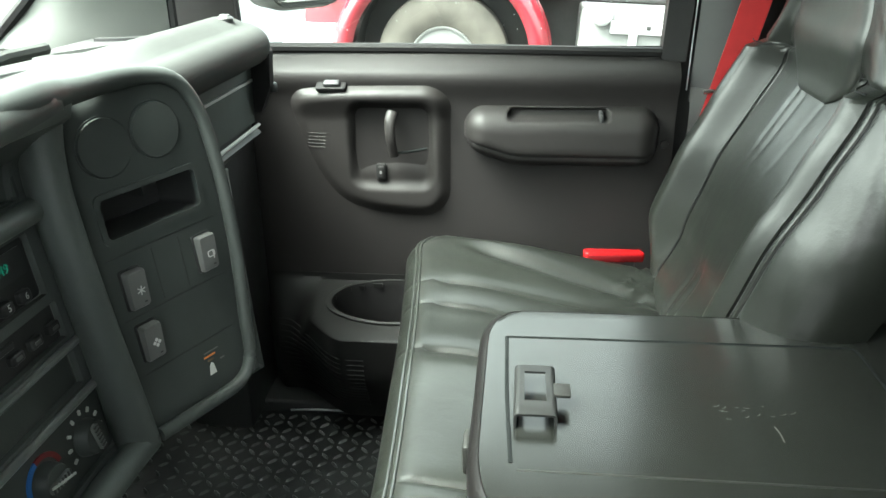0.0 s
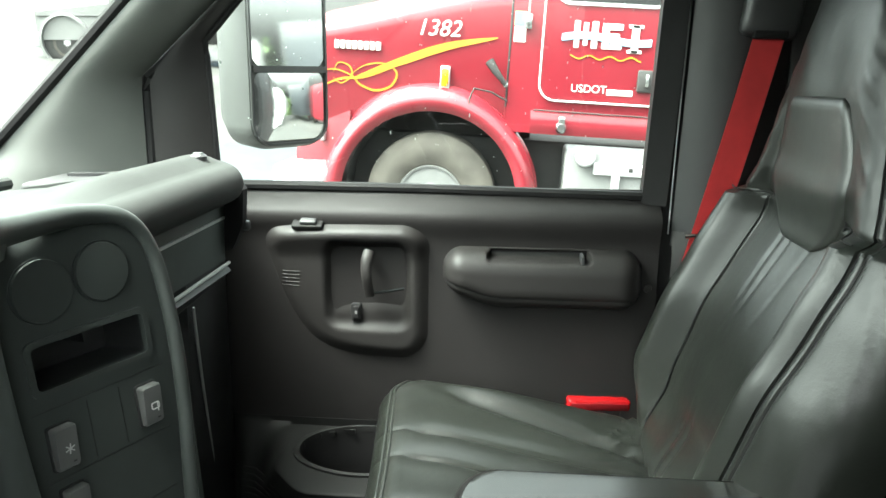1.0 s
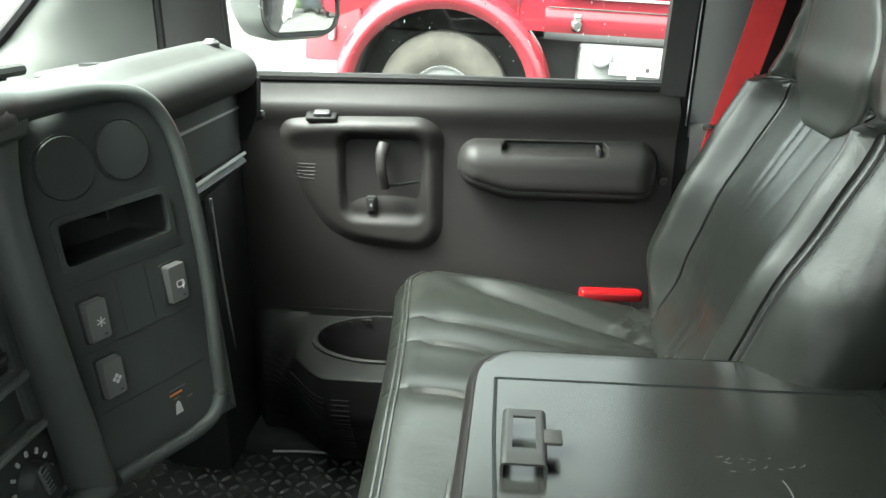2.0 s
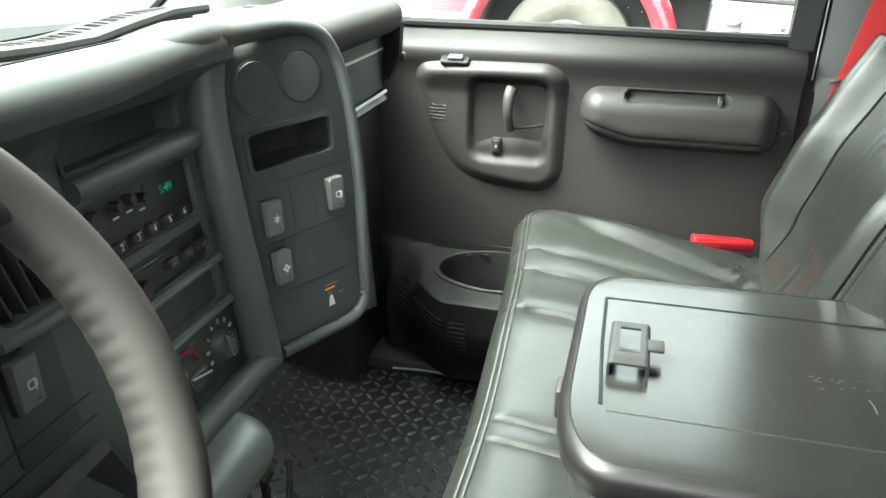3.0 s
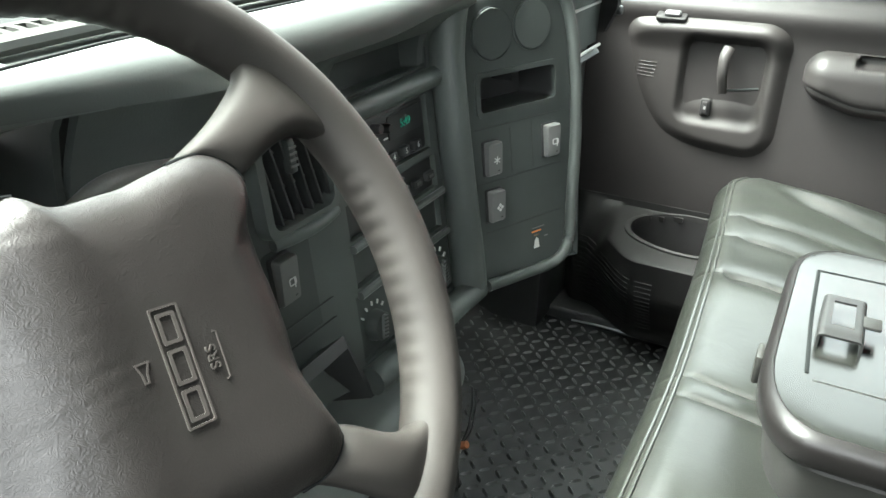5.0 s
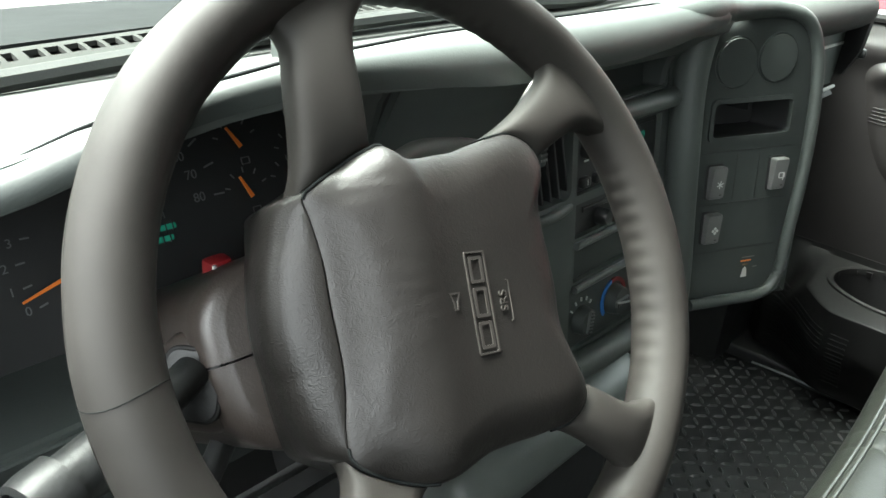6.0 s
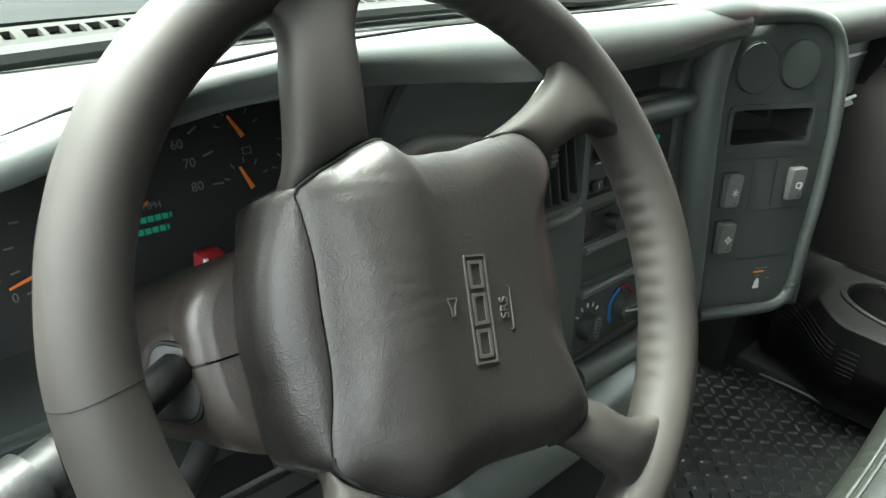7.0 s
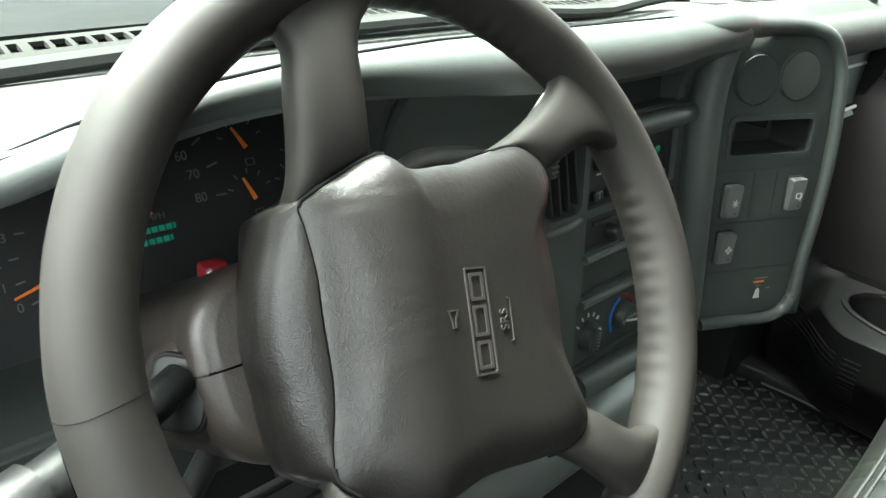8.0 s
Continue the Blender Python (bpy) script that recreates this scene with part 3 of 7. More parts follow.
part("sail_backing", surf(lambda s, u: sail_f(s, u) + Vector((0, 0.030, 0)), axis(0, 1, 0.05), axis(-0.45, 0.4, 0.12), thick=0.02), SEAL, win, "black gap seal beside the pillar")
part("sail_frame", surf(sail_f, axis(0, 1, 0.05), axis(0.16, 1, 0.105), thick=0.03), DOOR_TRIM, win, "dark grey front window frame")
part("front_seal", tube([sail_f(s, 1.0) + Vector((0.003, 0.006, 0)) for s in axis(0, 1, 0.05)], 0.006, 8), SEAL, win)
pane = part("pane", rbox((-0.46, 0.838, 0.66), (0.46, 0.842, 1.21), 0), GLASS, win, "clear glass with rain drops outside")
pane.visible_shadow = False

# rain drops on the outside of the glass: past counting
rng = random.Random(5)
drops = bmesh.new()
for k in range(150):
    x, z = rng.uniform(-0.36, 0.40), rng.uniform(0.73, 1.15)
    s = rng.uniform(0.0006, 0.0016)
    bmesh.ops.create_icosphere(drops, subdivisions=1, radius=1.0, matrix=Matrix.Translation((x, 0.8428, z)) @ Matrix.Diagonal((s, s * 0.6, s * rng.choice((1, 1, 1.4, 2.6)), 1)))
tagged(part("rain_drops", drops, DROP, None, "small rain drops sitting on the passenger window glass"), category="water drops", kind="stuff")


# ---- the dashboard ----
dash = thing("dashboard", (-0.35, -0.1, 0.40), "dark grey moulded truck dashboard with centre stack", "dashboard")


def lip_z(y):
    return lerp_tab(((-0.90, 0.738), (-0.704, 0.781), (-0.677, 0.790), (-0.629, 0.801), (-0.56, 0.808), (-0.44, 0.812)), y) - 0.012 * step(-0.05, 0.10, y)


def lip_x(y):
    return lerp_tab(((-0.90, -0.235), (-0.72, -0.207), (-0.66, -0.198), (-0.60, -0.196), (-0.52, -0.199), (-0.40, -0.205)), y)


def top_z(x, y):
    z = lerp_tab(((-0.90, 0.705), (-0.70, 0.722), (-0.45, 0.748), (-0.33, 0.775), (-0.26, 0.797), (-0.20, 0.812)), x)
    drop = -0.045 * max(0, -0.30 - y) ** 1.3 - 0.012 * step(-0.05, 0.10, y)
    z += drop * step(-0.6, -0.2, x) + (lip_z(y) - 0.812 - drop) * step(-0.38, -0.205, x)
    hump = step(0.10, 0.30, y) * step(-0.60, -0.40, x - 0.15 * y)
    return z + 0.020 * hump * step(-0.24, -0.29, x) - 0.012 * max(0, (y - 0.535) / 0.07) ** 2


def roll_r(y):
    """The radius of the pad's rolled front edge."""
    return 0.010 + 0.018 * step(-0.62, -0.34, y) - 0.011 * step(-0.22, 0.0, y) + 0.010 * step(0.13, 0.20, y)


def pad_f(y, s):
    """From the windscreen to the broad rolled front edge."""
    p = step(0.13, 0.20, y)
    r = roll_r(y)
    front = lip_x(y) - (r - 0.002) * (1 - p) - 0.030 * step(-0.045, 0.02, y) * (1 - p) - 0.040 * p - 0.055 * max(0, (y - 0.525) / 0.08) ** 2
    if s <= 1:
        x = -0.86 + (front + 0.86) * s
        return Vector((x, y, top_z(x, y) - 0.010 * p * step(0.9, 1, s)))
    a = (s - 1) * math.pi * (0.60 + 0.40 * p)
    return Vector((front + r * math.sin(a), y, top_z(front, y) - 0.010 * p - r * (1 - math.cos(a))))


ys = axis(-0.90, 0.605, 0.012, (0.132,))
roll = [0.982, 0.991, 1.0, 1.08, 1.16, 1.25, 1.34, 1.43, 1.52, 1.62, 1.74, 1.87, 2.0]
part("top_pad", surf(pad_f, ys, axis(0, 0.9, 0.025) + [0.91, 0.93, 0.95, 0.965, 0.982], thick=0.012), DASH_TOP, dash, "bright grey soft dash top")
part("dash_brow", surf(pad_f, [y for y in ys if y < 0.133], roll, thick=0.012), DASH_DARK, dash, "rolled grey plastic brow over cluster and stack")
part("passenger_roll", surf(pad_f, [y for y in ys if y > 0.131], roll, thick=0.012), DASH_TOP, dash, "broad rolled edge of the passenger pad")
part("pad_end", loft([[Vector((x, y, z)) for x, z in ((-0.60, 0.70), (-0.33, 0.70), (-0.300, 0.730), (-0.287, 0.748), (-0.292, 0.762), (-0.32, 0.768), (-0.42, 0.755), (-0.60, 0.730))] for y in (0.598, 0.606, 0.612)]), DASH_TOP, dash)

part("pad_seam", tube([pad_f(y, 0.982) + Vector((0, 0, 0.0005)) for y in axis(-0.888, -0.02, 0.006)], 0.0015, 6), SCREEN_BLACK, dash, "sewn joint along the dash edge")

# defroster rail with its slots
def vent_x(y):
    return -0.40 - 0.09 * (1 - (y / 0.9) ** 2)


part("defroster_rail", tube([(vent_x(y) + 0.015, y, top_z(-0.40, y) + 0.003) for y in axis(-0.88, 0.36, 0.08)], 0.008, 8), DASH_TOP, dash)
part("defroster_grille", surf(lambda y, u: Vector((vent_x(y) - 0.065 * u, y + 0.010 * u, top_z(-0.43, y) + 0.010 + 0.002 * math.sin(math.pi * u))), axis(-0.88, 0.36, 0.004), axis(0, 1, 0.1), keep=lambda y, u: not (0.30 < u < 0.70 and (y + 0.88) % 0.016 < 0.010), thick=0.004), VENT_GREY, dash, "slotted defroster grille along the screen")
part("defroster_duct", surf(lambda y, u: Vector((vent_x(y) - 0.065 * u, y, top_z(-0.43, y) + 0.001)), axis(-0.88, 0.36, 0.08), axis(0.1, 0.9, 0.4), thick=0.003), SEAL, dash)
part("screen_base_cover", surf(lambda y, u: Vector((-0.50 - 0.30 * u - 0.09 * (1 - (y / 0.9) ** 2), y, top_z(-0.50 - 0.3 * u, y) + 0.012)), axis(-0.88, 0.36, 0.1), axis(0, 1, 0.25), thick=0.005), SCREEN_BLACK, dash, "black cover at the foot of the windscreen")
sensor = part("light_sensor", lathe([(0.012, -0.006), (0.012, 0.0), (0.009, 0.003), (0.003, 0.004)], Matrix.Translation((-0.276, 0.517, 0.794)), 20), BLACK, dash, "round black light sensor on the dash top")
part("sensor_cap", rbox((-0.283, 0.512, 0.7955), (-0.269, 0.520, 0.7995), 0.0015), DASH, sensor)


# main fascia between stack and cluster: a sheet in y and z with real openings
def fascia_x(z):
    return lerp_tab(((0.43, -0.222), (0.49, -0.229), (0.60, -0.243), (0.71, -0.257), (0.730, -0.257), (0.742, -0.253), (0.755, -0.240), (0.768, -0.219), (0.776, -0.2095), (0.794, -0.212), (0.82, -0.224)), z)


HOLES = ((-0.206, -0.046, 0.711, 0.745), (-0.206, -0.046, 0.626, 0.682), (-0.206, -0.040, 0.582, 0.617), (-0.206, -0.040, 0.535, 0.575), (-0.212, -0.022, 0.457, 0.528), (-0.306, -0.228, 0.634, 0.714))


def fascia_keep(y, z):
    if any(a < y < b and c < z < d for a, b, c, d in HOLES):
        return False
    return not (y < -0.462 and 0.40 < z < 0.772 - 0.6 * max(0, y + 0.46)) and not (y < -0.35 and z < 0.60)


def driver_x(y, z):
    """The stack's face; in front of the driver it rolls into the dash top with no ledge."""
    k = step(-0.215, -0.25, y)
    hood = step(-0.36, -0.45, y)
    soft = lerp_tab(((0.43, -0.234), (0.60, -0.255), (0.70, -0.262), (0.735, -0.249 - 0.003 * hood), (0.757, -0.229 - 0.013 * hood), (0.776, -0.211 - 0.020 * hood), (0.795, lip_x(y) - 0.014)), z)
    return fascia_x(z) * (1 - k) + soft * k


fy = axis(-0.90, -0.012, 0.02, sorted({v for h in HOLES for v in h[:2]} | {-0.462, -0.35}))
fz = axis(0.438, 0.796, 0.012, sorted({v for h in HOLES for v in h[2:]} | {0.60}))
part("fascia", surf(lambda y, z: Vector((driver_x(y, z), y, min(z, lip_z(y) - 0.010))), fy, fz, keep=fascia_keep, thick=0.006), DASH, dash)


def face(y, z, d=0.0):
    """A pose on the fascia: local x along y (towards the passenger), local y up, local z out of the panel."""
    ux, uy, uz = (0, 1, 0), (-0.124, 0, 0.992), (0.992, 0, 0.124)
    return basis((fascia_x(z) + d, y, z), ux, uy, uz)


def well(name, y0, y1, z0, z1, depth, material, parent):
    """An open box behind an opening."""
    cy, cz = (y0 + y1) / 2, (z0 + z1) / 2
    o = rrect(y1 - y0 + 0.004, z1 - z0 + 0.004, 0.004)
    m = face(cy, cz)
    rings = [[m @ Vector((p[0] * s, p[1] * s, d)) for p in o] for s, d in ((1, 0.0), (0.97, -depth), (0.01, -depth))]
    return part(name, loft(rings, caps=False), material, parent)


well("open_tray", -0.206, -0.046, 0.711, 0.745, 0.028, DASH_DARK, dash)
part("tray_frame", frame_ring(rrect(0.168, 0.041, 0.007), rrect(0.161, 0.035, 0.005), -0.004, 0.0012, face(-0.126, 0.728)), DASH_DARK, dash)
part("tray_bar", tube([(-0.247, y, 0.700) for y in axis(-0.214, -0.022, 0.03)], 0.0105, 12), DASH, dash, "rounded grey bar below the tray")
part("bar_end", lathe([(0.0001, 0.010), (0.010, 0.006), (0.0125, -0.006)], basis((-0.243, -0.022, 0.704), (0, 1, 0), (0, 0, 1), (1, 0, 0)), 16), DASH, dash)

radio = part("radio", slab(rrect(0.158, 0.054, 0.004), -0.03, -0.004, face(-0.126, 0.654), 0.002), VOID, dash, "black radio with green clock digits")
part("display", slab(rrect(0.062, 0.024, 0.003), -0.006, -0.0030, face(-0.086, 0.6635)), BLACK, radio)
letters("clock_digits", "5:49", 0.0115, GREEN_LED, face(-0.086, 0.6635, -0.0022), radio, 0.0003)
for k in range(6):
    kb = part("preset_key", slab(rrect(0.0145, 0.011, 0.003), -0.006, 0.002, face(-0.190 + 0.0235 * k, 0.6365), 0.002), BLACK, radio)
    letters("key_number", str(k + 1), 0.0085, WHITE_INK, face(-0.190 + 0.0235 * k, 0.637, 0.0022), radio, 0.0002)
for k, (y, z, r) in enumerate(((-0.188, 0.668, 0.0085), (-0.160, 0.671, 0.005), (-0.142, 0.671, 0.005), (-0.125, 0.667, 0.005))):
    part("radio_knob", lathe([(r, -0.006), (r, 0.004), (r * 0.85, 0.006), (0.0001, 0.006)], face(y, z), 16), BLACK, radio)
    part("knob_mark", slab(rrect(0.008, 0.0016, 0.0005), 0.0, 0.0008, face(y + 0.001, z - 0.011, -0.003)), WHITE_INK, radio)

deck = part("tape_deck", slab(rrect(0.164, 0.034, 0.003), -0.03, -0.004, face(-0.123, 0.5995), 0.002), VOID, dash, "black lower radio panel with small keys")
part("tape_slot", rbox((fascia_x(0.606) - 0.006, -0.19, 0.604), (fascia_x(0.606) - 0.002, -0.10, 0.610), 0.001, 1), BLACK, deck)
for k in range(3):
    part("deck_key", slab(rrect(0.016, 0.009, 0.002), -0.006, 0.0015, face(-0.105 + 0.026 * k, 0.597), 0.0015), BLACK, deck)
    part("key_mark", slab(rrect(0.008, 0.003, 0.0008), 0.0014, 0.0022, face(-0.105 + 0.026 * k, 0.597)), KEY_GREY, deck)
part("deck_knob", lathe([(0.009, -0.006), (0.009, 0.006), (0.007, 0.009), (0.0001, 0.009)], face(-0.158, 0.594), 20), BLACK, deck)
part("blank_panel", slab(rrect(0.164, 0.040, 0.003), -0.02, -0.005, face(-0.123, 0.555), 0.002), DASH_DARK, dash, "dark blank storage panel")
# shelf edges in pale grey: the highlight along them is painted on
for z in (0.576, 0.529):
    part("shelf_edge", tube([(fascia_x(z) + 0.003, -0.208, z), (fascia_x(z) + 0.003, -0.10, z), (fascia_x(z) + 0.004, -0.012, z)], 0.0042, 8), EDGE, dash)

hvac = part("heater_panel", slab(rrect(0.188, 0.070, 0.005), -0.02, -0.003, face(-0.117, 0.4925), 0.002), DASH_DARK, dash, "dark heater panel with three round knobs")


def knob(y, z, r, turn, name):
    m = face(y, z) @ Matrix.Rotation(radians(turn), 4, "Z")
    k = part(name, lathe([(r * 1.08, -0.004), (r * 1.04, 0.002), (r, 0.003), (r * 0.95, 0.0075), (r * 0.88, 0.0090), (0.0001, 0.0090)], m, 28), DASH_DARK, dash, "round dark grey heater knob")
    part("knob_grip", slab(rrect(r * 1.7, r * 0.5, r * 0.2), 0.008, 0.0125, m, 0.0015), EDGE, k)
    for j in range(7):
        part("grip_rib", moved(rbox((-r * 0.75 + r * 0.25 * j - 0.0006, -r * 0.22, 0.0120), (-r * 0.75 + r * 0.25 * j + 0.0006, r * 0.22, 0.0133), 0), m), BLACK, k)
    return k, m


knob(-0.060, 0.4885, 0.0165, 100, "fan_knob")
kt, mt = knob(-0.122, 0.4885, 0.0165, 0, "temperature_knob")
part("knob_pointer", moved(rbox((-0.015, -0.0012, 0.0120), (0.017, 0.0012, 0.0138), 0.0005, 1), mt @ Matrix.Rotation(radians(-14), 4, "Z")), WHITE_INK, kt, "white pointer line")
knob(-0.186, 0.4865, 0.0150, 80, "mode_knob")


def arc(name, m, r0, r1, a0, a1, material, parent):
    n = 14
    return part(name, loft([[m @ Vector((r * math.cos(radians(a0 + (a1 - a0) * k / n)), r * math.sin(radians(a0 + (a1 - a0) * k / n)), z)) for r, z in ((r0, -0.004), (r1, -0.004), (r1, 0.0006), (r0, 0.0006))] for k in range(n + 1)]), material, parent)


arc("cold_mark", face(-0.122, 0.4885, -0.002), 0.0205, 0.0250, 105, 215, BLUE_INK, hvac)
arc("warm_mark", face(-0.122, 0.4885, -0.002), 0.0205, 0.0250, 15, 105, RED_INK, hvac)
for k in range(8):
    a = radians(205 - 30 * k)
    part("fan_mark", slab(rrect(0.0050, 0.0030, 0.0009), -0.003, 0.0004, face(-0.060 + 0.0245 * math.cos(a), 0.4885 + 0.0245 * math.sin(a), -0.002) @ Matrix.Rotation(a, 4, "Z")), WHITE_INK, hvac)
for k in range(5):
    a = radians(140 - 25 * k)
    part("mode_mark", slab(rrect(0.0018, 0.0045, 0.0006), -0.003, 0.0004, face(-0.186 + 0.023 * math.cos(a), 0.4865 + 0.023 * math.sin(a), -0.002) @ Matrix.Rotation(a - math.pi / 2, 4, "Z")), WHITE_INK, hvac)
part("lower_bar", tube(smooth_path([(-0.212, -0.222, 0.447), (-0.209, -0.17, 0.447), (-0.209, -0.06, 0.446), (-0.205, -0.005, 0.448)], 4), 0.0150, 14), DASH, dash, "rounded lower edge of the stack")

# centre pillar of the stack and the swept outer bezel
part("stack_pillar", tube(smooth_path([(-0.213, -0.010, 0.445), (-0.214, -0.018, 0.50), (-0.222, -0.024, 0.58), (-0.232, -0.026, 0.66), (-0.240, -0.024, 0.72), (-0.241, -0.018, 0.770), (-0.228, -0.012, 0.800)], 5), lambda t: 0.0225 - 0.004 * math.sin(math.pi * t) - 0.006 * step(0.8, 1, t), 14, 0.85, side=(0, 1, 0)), DASH, dash)
WP, WU, WV, WN = Vector((-0.204, 0.021, 0.600)), Vector((0.4425, 0.896, 0.034)), Vector((-0.1145, 0.0189, 0.9932)), Vector((0.889, -0.443, 0.111))


def wing(u, v, d=0.0):
    return WP + WU * u + WV * v + WN * d


def wing_m(u, v, d=0.0):
    return basis(wing(u, v, d), WU, WV, WN)


edge = [wing(-0.02, -0.150, 0.004), wing(0.03, -0.150, 0.006), wing(0.085, -0.149, 0.006), wing(0.107, -0.128, 0.006), wing(0.113, -0.08, 0.006), wing(0.122, 0.0, 0.006), wing(0.125, 0.08, 0.004), wing(0.120, 0.145, 0.0), wing(0.098, 0.180, -0.002), wing(0.055, 0.190, -0.008)]
brow = [Vector((lip_x(y) - 0.0150, y, lip_z(y) - 0.0170)) for y in (0.0, -0.035, -0.075)] + [Vector((lip_x(-0.14) - 0.0240, -0.14, lip_z(-0.14) - 0.0220))]
part("stack_bezel", tube(smooth_path(edge + brow, 5), lambda t: 0.0070 + 0.0092 * step(0.55, 0.92, t), 14), DASH_DARK, dash, "smooth rounded bezel round the stack")

# the wing panel that faces the driver
def wing_keep(u, v):
    if u > 0.068 and v > 0.142 and math.hypot(u - 0.068, v - 0.142) > 0.052:
        return False
    return not (-0.011 < u < 0.099 and 0.0515 < v < 0.0905)


part("wing_panel", surf(lambda u, v: wing(u, v, -0.004 - 0.010 * step(0.165, 0.20, v)), axis(-0.036, 0.124, 0.005, (-0.011, 0.099)), axis(-0.154, 0.196, 0.005, (0.0515, 0.0905)), keep=wing_keep, thick=0.004), DASH_DARK, dash, "dark angled switch panel facing the driver")
part("wing_back", loft([[wing(u, v, d) for u, v, d in ((0.128, -0.155, 0.0), (0.135, 0.02, 0.0), (0.133, 0.13, 0.0), (0.10, 0.19, -0.01), (-0.03, 0.19, -0.02), (-0.03, -0.150, -0.008))], [wing(u, v, d) for u, v, d in ((0.15, -0.13, -0.16), (0.155, 0.02, -0.16), (0.155, 0.12, -0.16), (0.13, 0.175, -0.16), (-0.03, 0.18, -0.16), (-0.03, -0.13, -0.16))]], caps=False), DASH, dash)
o = rrect(0.110, 0.039, 0.005)
m = wing_m(0.044, 0.071, -0.005)
# tray walls blacker than the panel: shade inside is put into the colour
part("wing_tray", loft([[m @ Vector((p[0] * s, p[1] * s, d)) for p in o] for s, d in ((1.01, 0.002), (0.97, -0.06), (0.01, -0.06))], caps=False), VOID, dash, "open tray, its inner shade put into black")
part("tray_lip", frame_ring(rrect(0.120, 0.049, 0.008), rrect(0.109, 0.038, 0.005), -0.004, 0.0025, wing_m(0.044, 0.071, -0.004)), DASH_DARK, dash)
part("tray_rib", moved(rbox((-0.0008, 0.006, -0.05), (0.0008, 0.018, -0.012), 0), wing_m(0.044, 0.072)), VOID, dash)
for u, v, r in ((0.0105, 0.1345, 0.0270), (0.0675, 0.1375, 0.0265)):
    gb = part("gauge_blank", lathe([(r * 1.06, -0.006), (r * 1.05, -0.0005), (r * 1.0, -0.0015), (r * 0.97, 0.0012), (r * 0.3, 0.0022), (0.0001, 0.0022)], wing_m(u, v, -0.002), 40), DASH_DARK, dash, "round blank gauge cover")
for v, u0, u1 in ((0.0345, -0.020, 0.112), (-0.028, -0.018, 0.108), (-0.088, -0.014, 0.104)):
    part("panel_joint", moved(rbox((u0, v - 0.0004, -0.0055), (u1, v + 0.0004, -0.0034), 0), basis(WP, WU, WV, WN)), VOID, dash)
for u in (0.030, 0.062):
    part("panel_joint", moved(rbox((u - 0.0003, -0.024, -0.0055), (u + 0.0003, 0.030, -0.0035), 0), basis(WP, WU, WV, WN)), VOID, dash)


def rocker(m, w, h, mark):
    """A rocker switch: body, raised cap with a lit pictogram and a small lamp."""
    b = part("rocker_switch", slab(rrect(w + 0.003, h + 0.003, 0.003), -0.008, 0.0005, m, 0.001), VOID, dash, "grey rocker switch with white pictogram")
    part("rocker_cap", loft([[m @ Vector((p[0], p[1], z + 0.0035 * (p[1] / h + 0.5) * top)) for p in rrect(w * s, h * s, 0.0025)] for s, z, top in ((1, 0.0, 0), (1, 0.004, 1), (0.93, 0.0062, 1), (0.5, 0.0066, 1))]), KEY_GREY, b)
    z = 0.0104
    if mark == 0:
        for k in range(3):
            part("pictogram", moved(rbox((-0.0045, -0.0005, 0), (0.0045, 0.0005, 0.0005), 0), m @ Matrix.Translation((0.001, -0.001, z - 0.0015)) @ Matrix.Rotation(radians(60 * k + 20), 4, "Z")), WHITE_INK, b)
    elif mark == 1:
        part("pictogram", frame_ring(rrect(0.009, 0.007, 0.002), rrect(0.007, 0.005, 0.0015), 0, 0.0005, m @ Matrix.Translation((0.001, -0.001, z - 0.0015))), WHITE_INK, b)
        part("pictogram", moved(rbox((0.002, -0.006, 0), (0.003, 0.003, 0.0005), 0), m @ Matrix.Translation((0.001, -0.001, z - 0.0016))), WHITE_INK, b)
    else:
        for k in range(4):
            part("pictogram", moved(slab(rrect(0.0035, 0.003, 0.001), 0, 0.0005, Matrix.Translation(((k % 2) * 0.004 - 0.002, (k // 2) * 0.004 - 0.002, 0))), m @ Matrix.Translation((0.001, -0.001, z - 0.0016)) @ Matrix.Rotation(radians(45), 4, "Z")), WHITE_INK, b)
    part("switch_lamp", moved(rbox((-0.0015, -0.0007, 0), (0.0015, 0.0007, 0.0004), 0), m @ Matrix.Translation((w * 0.22, -h * 0.36, 0.0066))), BLACK, b)
    return b


rocker(wing_m(0.000, 0.000, -0.002), 0.0205, 0.0385, 0)
rocker(wing_m(0.088, 0.003, -0.002), 0.0205, 0.0385, 1)
rocker(wing_m(0.001, -0.056, -0.002), 0.0205, 0.0375, 2)
for k, (dv, w, mt2) in enumerate(((0.0150, 0.019, KEY_GREY), (0.0105, 0.015, ORANGE_INK), (0.0055, 0.008, BRASS))):
    part("warning_label", slab(rrect(w, 0.0020 if k else 0.0012, 0.0005), 0, 0.0004, wing_m(0.062 + (0.003 if k == 0 else 0.0), -0.116 + dv, -0.0018)), mt2, dash, "tiny printed warning lines")
part("warning_triangle", slab([(-0.005, -0.008), (0.004, -0.008), (0.0025, 0.003), (0.0, 0.0055), (-0.003, 0.002)], 0, 0.0004, wing_m(0.062, -0.119, -0.0018)), WHITE_INK, dash)
part("warning_tick", slab(rrect(0.006, 0.0014, 0.0004), 0, 0.0004, wing_m(0.077, -0.115, -0.0018)), KEY_GREY, dash)

